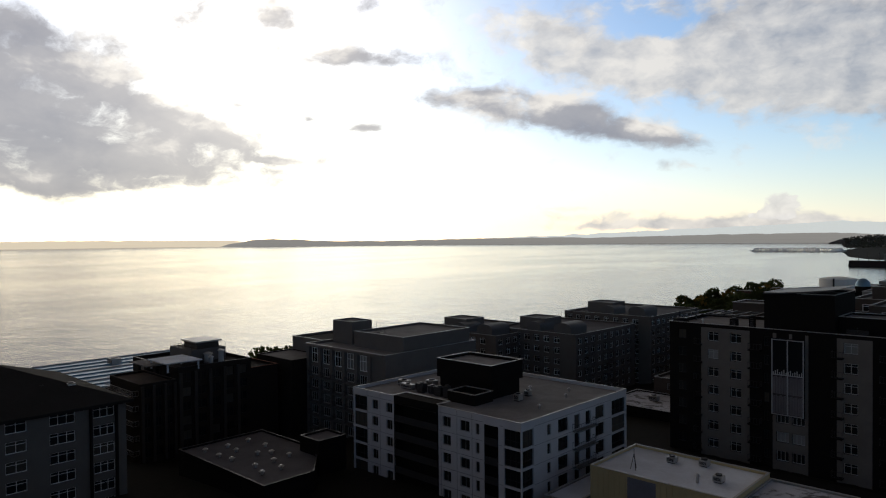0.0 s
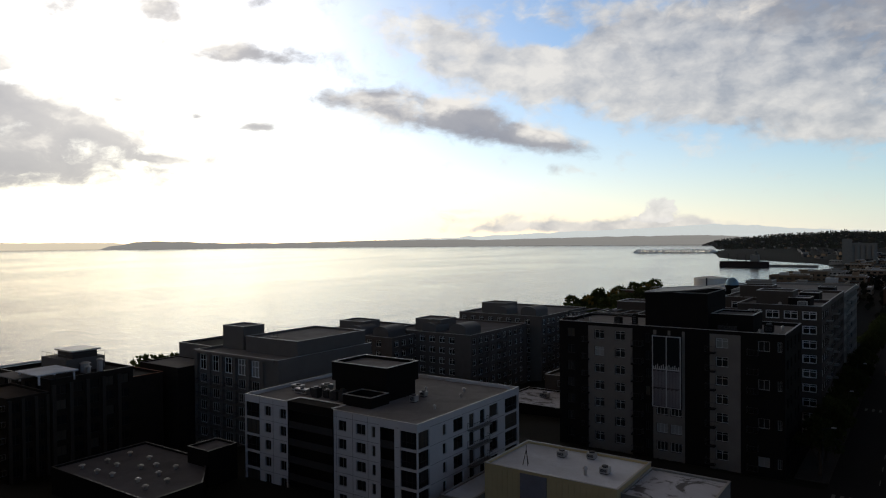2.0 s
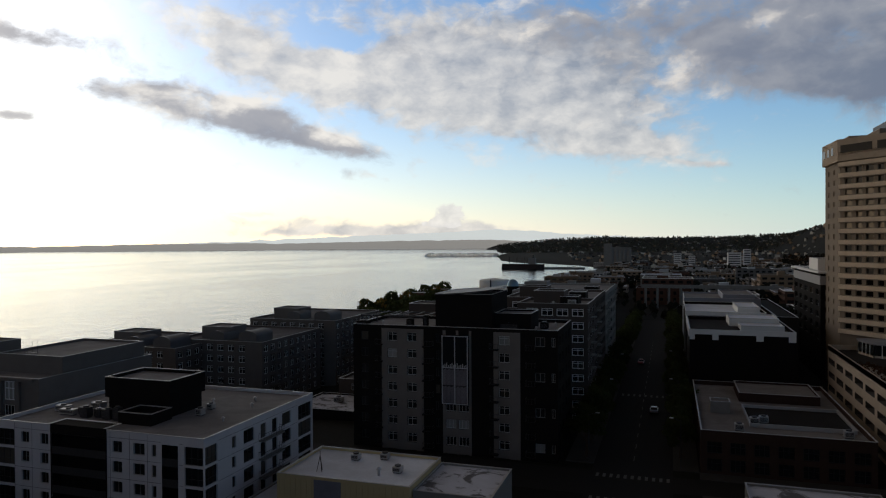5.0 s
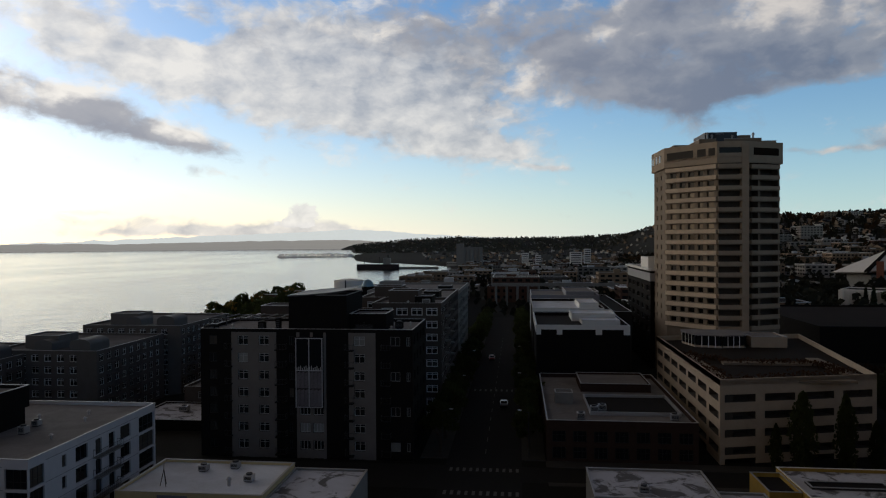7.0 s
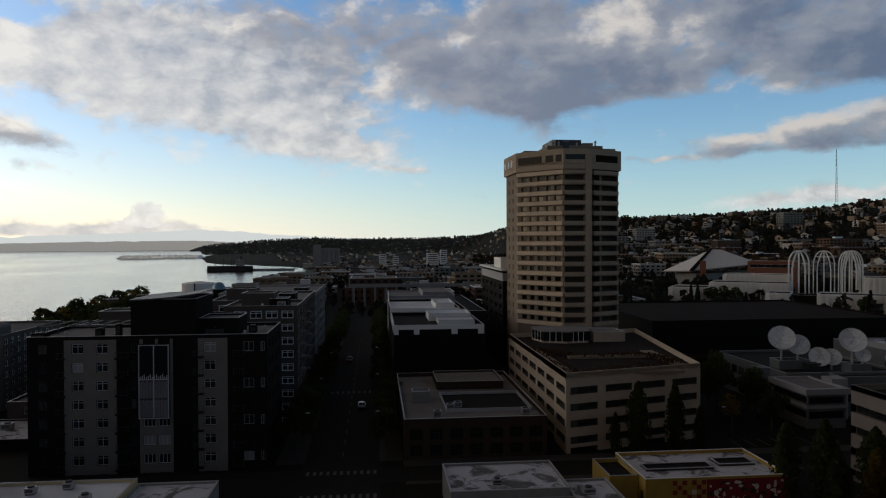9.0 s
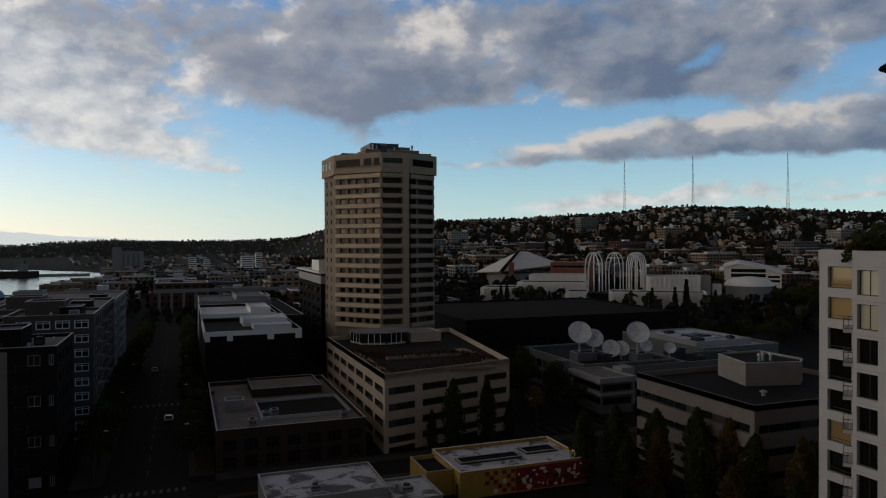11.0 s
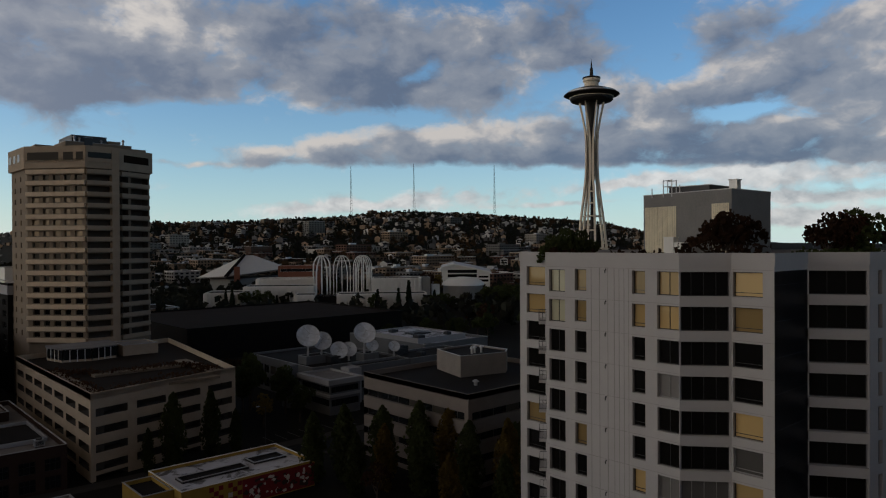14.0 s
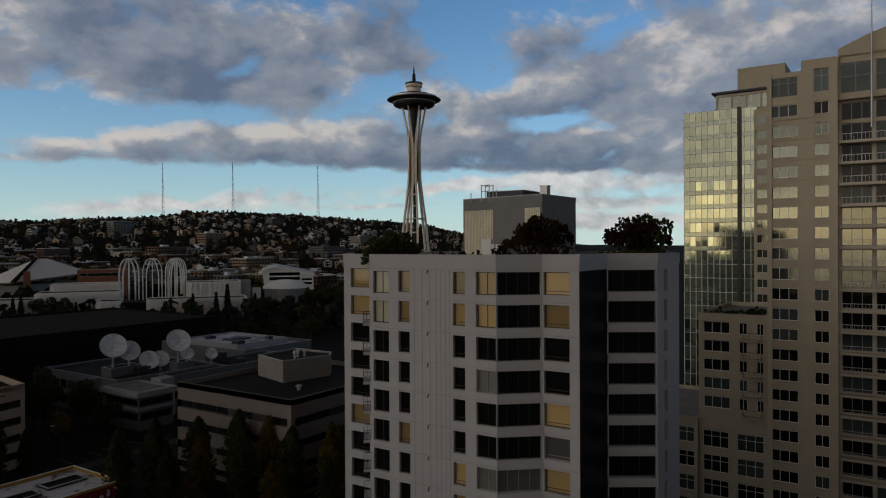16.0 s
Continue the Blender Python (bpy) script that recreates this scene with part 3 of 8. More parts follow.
# ---- land, water, distance ----
WATER_Z = -12.0
SHORE = [(-900, -420), (-300, -300), (0, -235), (150, -185), (300, -142), (390, -182), (450, -155), (600, -150), (1000, -160), (1300, -165), (1450, -220), (1650, -430), (2000, -520), (2400, -640), (2700, -640), (3200, -760), (4000, -980), (5000, -1250)]
RIDGE = [(-180, 0), (-16, 0), (-14, 4), (-12.6, 14), (-9, 36), (-5, 50), (-1, 46), (4, 46), (8, 54), (9.3, 64), (10.6, 80), (12, 82), (15, 82), (20, 76), (27, 82), (33, 90), (37, 103), (42, 98), (48, 94), (54, 78), (60, 50), (75, 30), (110, 20), (180, 0)]


def along(table, x):
    if x <= table[0][0]:
        return table[0][1]
    for (x0, y0), (x1, y1) in zip(table, table[1:]):
        if x <= x1:
            return y0 + (y1 - y0) * (x - x0) / (x1 - x0)
    return table[-1][1]


def ease(t):
    t = min(1.0, max(0.0, t))
    return t * t * (3 - 2 * t)


def land(x, y):
    """Height of the ground."""
    inland = x - along(SHORE, y)
    r, az = math.hypot(x, y), math.degrees(math.atan2(x, y))
    flat = 0.0 - 7.0 * ease((y - 380) / 500) * ease((250 - x) / 300)
    z = -16.0 + (flat + 16.0) * ease((inland + 25) / 150)
    top = along(RIDGE, az)
    if top > 0 and inland > 0:
        start, end = (620, 1500) if az > 11 else (2700, 3700)
        blend = ease((az - 6) / 8)
        start, end = 2700 + (620 - 2700) * blend, 3700 + (1500 - 3700) * blend
        if az < 6 and r < 2700:
            top = 0
        up = ease((r - start) / (end - start))
        bumps = 7 * noise.noise(Vector((x * 0.004, y * 0.004, 0))) + 3 * noise.noise(Vector((x * 0.013, y * 0.013, 4)))
        z = z * (1 - up) + (top + bumps) * up
    return z


radii = [8 * 1.078 ** i for i in range(86)]
spokes = 420
gv = [(0, 0, 0)] + [(r * math.sin(2 * math.pi * k / spokes), r * math.cos(2 * math.pi * k / spokes), 0) for r in radii for k in range(spokes)]
gv = [(x, y, land(x, y)) for x, y, _ in gv]
gf = [(0, 1 + (k + 1) % spokes, 1 + k) for k in range(spokes)]
for i in range(len(radii) - 1):
    for k in range(spokes):
        a, b = 1 + i * spokes + k, 1 + i * spokes + (k + 1) % spokes
        gf.append((a, b, b + spokes, a + spokes))
sheet = Shape()
sheet.v, sheet.f, sheet.k = gv, gf, [0] * len(gf)
single("ground", sheet, GROUND, "dark built-up land rising from the shore to a hill", "ground", kind="structure", smooth=True)


def sea_material():
    mt = bpy.data.materials.new("sea_water")
    mt.use_nodes = True
    n = Net(mt.node_tree)
    at = n.node("ShaderNodeNewGeometry").outputs["Position"]
    p = n.node("ShaderNodeSeparateXYZ")
    n.put(p.inputs[0], at)
    streak = n.noise(n.vec(n.m("MULTIPLY", p.outputs[0], 0.004), n.m("MULTIPLY", p.outputs[1], 0.0012)), 1.0, 5.0, 0.6, 0.8)
    b = n.node("ShaderNodeBsdfPrincipled")
    b.inputs["Base Color"].default_value = rgb(0.014, 0.026, 0.032)
    b.inputs["IOR"].default_value = 1.333
    n.put(b.inputs["Roughness"], n.m("MULTIPLY_ADD", n.smooth(streak, 0.42, 0.62), 0.03, 0.14))
    wave = n.noise(at, 0.22, 4.0, 0.6)
    swell = n.noise(at, 0.035, 3.0, 0.5)
    k = n.node("ShaderNodeBump")
    k.inputs["Strength"].default_value, k.inputs["Distance"].default_value = 0.6, 0.5
    n.put(k.inputs["Height"], n.m("ADD", wave, n.m("MULTIPLY", swell, 2.0)))
    n.put(b.inputs["Normal"], k.outputs[0])
    n.put(n.node("ShaderNodeOutputMaterial").inputs[0], b.outputs[0])
    return mt


sea = Shape().face([(-4950, -4950, WATER_Z), (4000, -4950, WATER_Z), (4000, 4950, WATER_Z), (-4950, 4950, WATER_Z)])
single("water", sea, sea_material(), "calm grey bay with faint wind streaks", "water", kind="structure")


def haze_glow_material(name, colour, glow):
    """Distant land with the evening air's haze put into its colour and an even glow."""
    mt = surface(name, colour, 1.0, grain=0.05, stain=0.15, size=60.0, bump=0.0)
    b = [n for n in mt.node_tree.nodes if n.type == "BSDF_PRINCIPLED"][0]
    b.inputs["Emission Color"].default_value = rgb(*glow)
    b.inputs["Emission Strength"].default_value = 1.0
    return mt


def ridge_backdrop(name, label, az0, az1, r, table, jag, seed, mat, steps=240):
    """A long low land form far across the water, with a body behind its skyline."""
    s = Shape()
    rows = []
    for i in range(steps + 1):
        az = az0 + (az1 - az0) * i / steps
        h = along(table, az) + jag * noise.noise(Vector((az * 0.9, seed, 0))) + 0.35 * jag * noise.noise(Vector((az * 5, seed, 2)))
        sx, sy = math.sin(radians(az)), math.cos(radians(az))
        rows.append([(sx * (r + d), sy * (r + d), WATER_Z - 1 + max(0.0, h) * g) for d, g in ((0, 0.0), (15, 0.45), (60, 0.8), (110, 1.0), (170, 0.9))])
    for a, b in zip(rows, rows[1:]):
        for j in range(4):
            s.face([a[j], b[j], b[j + 1], a[j + 1]])
    return single(name, s, mat, label, "far shore", kind="structure", smooth=True)


ridge_backdrop("backdrop_island", "hazy wooded island shore across the bay", -61, -4, 4450, [(-61, 0), (-60, 24), (-58.5, 44), (-57, 47), (-55, 42), (-52, 30), (-47, 30), (-40, 40), (-34, 44), (-31, 38), (-28, 44), (-22, 52), (-18, 56), (-14, 58), (-10, 40), (-4, 0)], 5, 1.0, haze_glow_material("wooded_shore_haze_glow", (0.10, 0.10, 0.09), (0.25, 0.24, 0.225)))
ridge_backdrop("backdrop_shore", "pale far shore under the bright sky", -110, -56, 4720, [(-110, 30), (-80, 44), (-70, 46), (-60, 40), (-56, 0)], 5, 7.0, haze_glow_material("pale_shore_haze_glow", (0.2, 0.18, 0.15), (0.72, 0.62, 0.47)))
ridge_backdrop("backdrop_mountains", "pale blue mountain range on the horizon", -40, 6, 4780, [(-40, 40), (-34, 55), (-30, 70), (-24, 92), (-20, 104), (-16, 118), (-13.5, 132), (-11, 118), (-7, 92), (-2, 70), (6, 50)], 9, 3.0, haze_glow_material("mountain_haze_glow", (0.25, 0.27, 0.3), (0.60, 0.63, 0.61)))


# ---- streets ----
def slab(name, x0, y0, x1, y1, z0, z1, mat, label, category):
    return single(name, Shape().box(x0, y0, z0, x1, y1, z1), mat, label, category, ((x0 + x1) / 2, (y0 + y1) / 2, z0), kind="structure")


slab("road_main", -13.0, 20, 0.5, 360, -0.3, 0.03, ASPHALT, "dark asphalt street running away from the viewer", "road")
slab("road_cross", 0.5, 115.2, 330, 123, -0.3, 0.026, ASPHALT, "dark asphalt cross street", "road")
slab("road_cross_west", -110, 111, -13.0, 123, -0.3, 0.026, ASPHALT, "dark asphalt cross street", "road")
slab("pavement_east", 0.5, 126.5, 4.8, 360, -0.3, 0.17, PAVING, "concrete pavement with a raised kerb", "pavement")
slab("pavement_east_near", 0.5, 20, 4.8, 107.5, -0.3, 0.17, PAVING, "concrete pavement with a raised kerb", "pavement")
slab("pavement_west", -18.0, 126.5, -13.0, 360, -0.3, 0.17, PAVING, "concrete pavement with a raised kerb", "pavement")
slab("pavement_cross", 4.8, 123.0, 330, 126.5, -0.3, 0.16, PAVING, "concrete pavement along the cross street", "pavement")
slab("pavement_cross_near", 4.8, 113.7, 330, 115.2, -0.3, 0.16, PAVING, "concrete pavement along the cross street", "pavement")
for row_y in (120.9, 109.6):
    for i in range(11):
        x = -11.8 + i * 1.15
        single("crossing_stripe", Shape().box(x - 0.25, row_y - 0.9, 0.034, x + 0.25, row_y + 0.9, 0.042), ROAD_PAINT, "white painted crossing bar on the asphalt", "road marking", (x, row_y, 0.034), "crossing bars")
for i in range(9):
    x = -11.5 + i * 1.4
    single("crossing_stripe", Shape().box(x - 0.25, 184, 0.034, x + 0.25, 186.5, 0.042), ROAD_PAINT, "white painted crossing bar on the asphalt", "road marking", (x, 185, 0.034), "crossing bars")
for i in range(20):
    y = 130 + i * 8
    single("lane_line", Shape().box(-6.3, y, 0.034, -6.15, y + 3, 0.04), ROAD_PAINT, "worn painted lane line", "road marking", (-6.2, y, 0.034), "lane lines")

# Unseen blocks added behind the viewer to shade the lower walls.
for i, (x0, y0, x1, y1, h) in enumerate([(-150, -62, -96, -30, 30), (-88, -66, -40, -34, 33), (-34, -70, 6, -36, 31), (12, -66, 52, -32, 34), (58, -70, 98, -38, 32), (-70, -22, -38, 8, 24), (-160, -20, -110, 0, 22), (-60, -130, 60, -90, 36)]):
    single("backdrop_town", Shape().box(x0, y0, -1, x1, y1, h).box(x0 + 6, y0 + 6, h, x0 + 16, y0 + 14, h + 3), CONCRETE, "unseen plain block added behind the viewer for shade", "building", ((x0 + x1) / 2, (y0 + y1) / 2, -1), kind="structure")

# ---- buildings near the water ----
def base_z(poly):
    return min(land(x, y) for x, y in poly) - 0.6


FRAME_MID = surface("dull_pale_frame", (0.42, 0.41, 0.40), 0.5, grain=0.03, stain=0.05, bump=0)
GLASS_ROOM = pane_glass("curtained_room_glass", pane_tone=(0.30, 0.29, 0.28), share=0.25)
WIN = (2, 0, FRAME_GREY, GLASS)
WIN_W = (2, 0.7, FRAME_WHITE, GLASS)
WIN_D = (2, 0, FRAME_DARK, GLASS)
BAY = (3, 0.35, FRAME_DARK, GLASS)
SLIT = (1, 0, FRAME_DARK, GLASS)


def balcony(parent, a, b, z, out=1.3, mat=CONCRETE, rail=METAL_DARK, slab_t=0.2, height=1.05):
    """A balcony slab along a wall from a to b with a bar railing."""
    a, b = Vector(a), Vector(b)
    ex = (b - a).normalized()
    n = Vector((ex.y, -ex.x))
    c, d = b + n * out, a + n * out
    sl = Shape().prism([tuple(a), tuple(d), tuple(c), tuple(b)], z - slab_t, z)
    bal = part("balcony", sl, mat, parent)
    r, index = Shape(), {}

    def corner(p):
        key = tuple(round(t, 3) for t in p)
        if key not in index:
            index[key] = len(r.v)
            r.v.append(key)
        return index[key]

    for p, q in ((a, d), (d, c), (c, b)):
        length, e = (q - p).length, (q - p).normalized()
        inward = Vector((-e.y, e.x)) * 0.03
        k = max(2, int(length / 0.45))
        us = [0.0, 0.03]
        for i in range(1, k):
            us += [length * i / k - 0.014, length * i / k + 0.014]
        us += [length - 0.03, length]
        vs = [z + 0.04, z + 0.09, z + height - 0.06, z + height]

        def at(i, j, w):
            m = p + e * us[i] + inward * w
            return corner((m.x, m.y, vs[j]))

        for i in range(len(us) - 1):
            for j in range(3):
                front = [at(i, j, 0), at(i + 1, j, 0), at(i + 1, j + 1, 0), at(i, j + 1, 0)]
                rear = [at(i, j, 1), at(i + 1, j, 1), at(i + 1, j + 1, 1), at(i, j + 1, 1)]
                if i % 2 and j == 1:
                    for m in range(4):
                        r.f.append((front[m], front[(m + 1) % 4], rear[(m + 1) % 4], rear[m]))
                else:
                    r.f.append(tuple(front))
                    r.f.append(tuple(reversed(rear)))
    r.k = [0] * len(r.f)
    ob = new("railing", r.mesh("railing", [rail], whereis(parent)))
    ob.parent = bal
    return bal


def vent(x, y, z, h=0.7, r=0.25):
    s = Shape().tube((x, y, z - 0.02), (x, y, z + h * 0.7), r * 0.7, n=10).tube((x, y, z + h * 0.7), (x, y, z + h), r * 1.3, r * 0.5, n=10)
    return single("roof_vent", s, METAL, "small round metal vent standing on the roof", "roof vent", (x, y, z), "roof vents")


def unit(x, y, z, w, d, h, mat=None, rot=0.0):
    """A rooftop air handling unit: casing, fan ring and louvres."""
    ob = thing("rooftop_unit", (x, y, z), "grey metal air handling unit on the roof", "air conditioner", "rooftop units")
    part("casing", Shape().box(x - w / 2, y - d / 2, z + 0.15, x + w / 2, y + d / 2, z + h), mat or METAL, ob)
    part("base_rail", Shape().box(x - w / 2 + 0.1, y - d / 2 + 0.1, z - 0.02, x + w / 2 - 0.1, y + d / 2 - 0.1, z + 0.15), METAL_DARK, ob)
    part("fan", Shape().tube((x, y, z + h), (x, y, z + h + 0.2), min(w, d) * 0.36, n=14), METAL_DARK, ob)
    lv = Shape()
    for i in range(5):
        zz = z + 0.35 + i * (h - 0.5) / 5
        lv.box(x - w / 2 + 0.15, y - d / 2 - 0.04, zz, x + w / 2 - 0.15, y - d / 2 + 0.0, zz + (h - 0.5) / 8)
    part("louvre", lv, METAL_DARK, ob)
    ob.rotation_euler = (0, 0, rot)
    return ob


# Pale apartment block with a dark balcony recess.
def mid_front(n):
    rows = [(14 - 3.07 - 2.8 * k, 14 - 1.47 - 2.8 * k) for k in range(6)]
    ops = grid(n, [(5.7 / 36.5, 1.5), (9.3 / 36.5, 1.5), (22.3 / 36.5, 1.7), (26.0 / 36.5, 1.9)], rows, WIN)
    ops += grid(n, [(28.5 / 36.5, 0.7)], rows, SLIT)
    ops += grid(n, [(2.0 / 36.5, 3.4), (34.9 / 36.5, 2.9)], [(v0 - 0.65, v1 + 0.2) for v0, v1 in rows], BAY)
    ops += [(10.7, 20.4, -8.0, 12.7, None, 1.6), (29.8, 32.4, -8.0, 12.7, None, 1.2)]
    return ops


def mid_side(n):
    rows = [(14 - 3.07 - 2.8 * k, 14 - 1.47 - 2.8 * k) for k in range(6)]
    ops = grid(n, [(6.7 / 29.5, 0.9)], rows, SLIT) + grid(n, [(10.4 / 29.5, 2.7), (20.9 / 29.5, 2.7)], [(v0 - 0.25, v1 + 0.15) for v0, v1 in rows], WIN_D)
    ops += grid(n, [(14.2 / 29.5, 1.5), (17.4 / 29.5, 1.5)], [(v0 - 0.6, v1) for v0, v1 in rows], WIN_D)
    ops += grid(n, [(1.6 / 29.5, 2.6), (26.8 / 29.5, 4.4)], [(v0 - 0.65, v1 + 0.2) for v0, v1 in rows], BAY)
    return ops


MID = rect(-95, 77.5, -58.5, 107)
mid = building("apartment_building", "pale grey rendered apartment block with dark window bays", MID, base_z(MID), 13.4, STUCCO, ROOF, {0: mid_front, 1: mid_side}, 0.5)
for k in range(6):
    z = 14 - 2.8 * k
    for u0, u1 in ((10.7, 20.4), (29.8, 32.4)):
        recess = Shape()
        recess.box(-95 + u0 + 0.02, 77.42, z - 4.2, -95 + u1 - 0.02, 77.5 + 1.15, z - 4.0)
        recess.box(-95 + u0 + 0.02, 77.46, z - 4.0, -95 + u1 - 0.02, 77.5, z - 3.1)
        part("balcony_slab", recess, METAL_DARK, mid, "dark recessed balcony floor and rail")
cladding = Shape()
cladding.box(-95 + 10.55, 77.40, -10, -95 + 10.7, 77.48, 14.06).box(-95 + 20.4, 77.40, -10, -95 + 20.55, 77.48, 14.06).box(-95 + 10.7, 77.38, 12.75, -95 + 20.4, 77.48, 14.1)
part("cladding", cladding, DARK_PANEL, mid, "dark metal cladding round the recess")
for k in range(6):
    z = 14 - 2.8 * k - 3.75
    balcony(mid, (-58.5, 77.5 + 12.9), (-58.5, 77.5 + 18.7), z, 1.0)
building("roof_penthouse", "dark clad stair and lift penthouse on the pale block", rect(-83.4, 87.4, -72.1, 95.1), 13.3, 15.8, DARK_PANEL, ROOF_DARK, None, 0.2, category="penthouse")
building("roof_screen_room", "dark screened roof room with a pale deck and railing", rect(-83.8, 87.0, -71.7, 95.5), 15.9, 18.5, DARK_PANEL, ROOF, None, 0.5, category="penthouse")
building("plant_enclosure", "low dark screen round rooftop plant", rect(-77, 82.4, -71.2, 86.9), 13.3, 14.2, DARK_PANEL, ROOF_DARK, None, 0.9, category="roof enclosure")
for x, y, w, d, h in ((-91, 86, 2.4, 1.2, 1.0), (-88.5, 84.5, 2.8, 1.0, 0.9), (-86, 85, 1.2, 1.0, 1.3), (-84.5, 84.0, 1.4, 1.2, 1.6), (-82.6, 84.6, 1.2, 1.0, 1.3), (-80.5, 84.2, 1.6, 1.2, 1.5), (-78.6, 84.0, 1.0, 1.0, 1.9), (-86.5, 88.5, 1.8, 1.4, 1.2), (-68.5, 90, 1.1, 1.1, 1.1), (-69.5, 94, 1.0, 1.0, 0.9)):
    unit(x, y, 13.4, w, d, h, METAL_DARK if h > 1.25 else None)
for x, y in ((-64, 97), (-66, 101), (-88, 95), (-90, 86), (-72, 98), (-63, 88)):
    vent(x, y, 13.4)

# Set-back roof edge over the recess, and panel joints in the render.
part("recess_roof", Shape().box(-84.5, 77.36, 13.99, -75.0, 80.3, 14.03), DARK_PANEL, mid, "dark roof over the balcony recess")
part("coping", Shape().box(-84.6, 80.3, 13.9, -74.9, 80.6, 14.1).box(-84.8, 77.5, 13.99, -84.5, 80.6, 14.1).box(-75.0, 77.5, 13.99, -74.7, 80.6, 14.1), COPING, mid)
JOINT = surface("render_joint", (0.20, 0.20, 0.21), 0.9)
for k in range(6):
    z = 14 - 1.05 - 2.8 * k
    for x0, x1 in ((-91.2, -84.6), (-74.3, -65.4), (-62.4, -61.8)):
        part("wall_joint", Shape().box(x0, 77.47, z, x1, 77.496, z + 0.06), JOINT, mid)
    part("wall_joint", Shape().box(-58.496, 80.6, z, -58.47, 101.8, z + 0.06), JOINT, mid)
for x in (-91.3, -88.0, -73.9, -70.6, -67.6):
    part("wall_joint", Shape().box(x, 77.47, -8, x + 0.05, 77.496, 13.8), JOINT, mid)

# Flat-roofed low garage with scattered vents.
LOW = [(-117, 56.3), (-90, 56.3), (-90, 65.3), (-96, 70.4), (-101.3, 73), (-117, 73)]
ROOF_SLATE = surface("slate_roof_membrane", (0.105, 0.10, 0.108), 0.9, grain=0.2, stain=0.45, size=1.5, spec=0.06)
building("low_building", "low dark building with a grey membrane roof and many vents", LOW, base_z(LOW), 3.0, DARK_PANEL, ROOF_SLATE, None, 0.3, coping=METAL_DARK)
vents = random.Random(4)
for i in range(14):
    vent(-112.5 + (i % 5) * 4.1 + vents.uniform(-1, 1), 60 + (i // 5) * 3.6 + vents.uniform(-1, 1), 3.0, 0.7, 0.4)
building("stair_block", "dark stair block between two roofs", rect(-101.2, 70.6, -95.7, 76.4), base_z(LOW), 5.4, DARK_PANEL, ROOF_SLATE, None, 0.3, coping=METAL_DARK)

BAR[0] = 0.10
# Grey apartment house with a hipped roof, at the water side.
L0 = rect(-146, 8, -113.5, 46)
L0_rows = storeys(14.4, 2.9, 6, 0.75, 2.5)


def l0_side(n):
    ops = grid(n, [(c / 38, w) for c, w in ((3, 1.4), (6.8, 2.4), (18.0, 1.3), (22.4, 2.8))], L0_rows, WIN_W)
    ops += grid(n, [(c / 38, w) for c, w in ((12, 3.4), (28.6, 3.6), (34.6, 3.2))], L0_rows, (3, 0.72, FRAME_WHITE, GLASS))
    return ops


l0 = building("hip_roofed_apartments", "grey apartment house with white framed windows and dark hipped roof", L0, base_z(L0), 14.2, STUCCO_GREY, ROOF_DARK, {1: l0_side, 2: lambda n: grid(n, [(0.2, 2), (0.5, 2), (0.8, 2)], L0_rows, WIN_W)}, 0.2, coping=METAL_DARK)
hip = Shape()
e = inset(L0, -0.9)
r0, r1 = (-129.7, 24, 20.4), (-129.7, 31, 20.4)
z = 14.5
hip.face([(*e[0], z), (*e[1], z), r0]).face([(*e[1], z), (*e[2], z), r1, r0]).face([(*e[2], z), (*e[3], z), r1]).face([(*e[3], z), (*e[0], z), r0, r1])
hip.prism(e, z - 0.45, z)
part("hip_roof", hip, ROOF_DARK, l0, "dark shingled hipped roof with deep eaves")
bays = Shape()
for u in (12, 34.5):
    bays.box(-113.5, 8 + u - 2.1, base_z(L0), -113.1, 8 + u - 1.75, 14).box(-113.5, 8 + u + 1.75, base_z(L0), -113.1, 8 + u + 2.1, 14)
part("pilaster", bays, DARK_PANEL, l0, "dark strip between window bays")
for x, y in ((-124, 26), (-121, 36), (-120, 40)):
    unit(x, y, 16.6 if y < 30 else 15.9, 1.4, 1.2, 1.2)
for x, y in ((-129.6, 25), (-129.4, 28), (-128.2, 30.5)):
    unit(x, y, 19.9, 1.6, 1.4, 1.5)

BAR[0] = 0.07
# Dark block with roof terrace units.
SPLIT[0] = False
BLACK_BROWN = surface("black_brown_render", (0.026, 0.021, 0.018), 0.9, grain=0.1, stain=0.3, spec=0.05)
PIER_BROWN = surface("dark_pier_render", (0.05, 0.042, 0.036), 0.9, grain=0.1, stain=0.3)
L1 = rect(-155, 64.5, -134, 81)
l1rows = storeys(13.4, 2.9, 7, 0.7, 2.5)
l1 = building("dark_apartment_block", "dark apartment block with a flat roof against the bay", L1, base_z(L1), 13.6, BLACK_BROWN, ROOF_DARK, {0: lambda n: grid(n, [(0.2 + 0.2 * i, 2.6) for i in range(4)], l1rows, WIN_D), 1: lambda n: grid(n, [(0.12 + 0.19 * i, 2.0) for i in range(5)], l1rows, WIN_D)}, 0.6, coping=METAL_DARK)
for y in (64.7, 67.9, 71.1, 74.3, 77.5):
    part("pilaster", Shape().box(-133.99, y, base_z(L1), -133.6, y + 0.7, 13.2), PIER_BROWN, l1)
lw = building("pilastered_wing", "dark lower wing with tall brown pilasters", rect(-149, 57.2, -134.4, 64.4), base_z(L1), 11.6, BLACK_BROWN, ROOF_BROWN, {1: lambda n: grid(n, [(0.2, 1.3), (0.5, 1.3), (0.8, 1.3)], [(v0 - 2, v1 - 2) for v0, v1 in l1rows], WIN_D)}, 0.4, coping=STUCCO_BROWN)
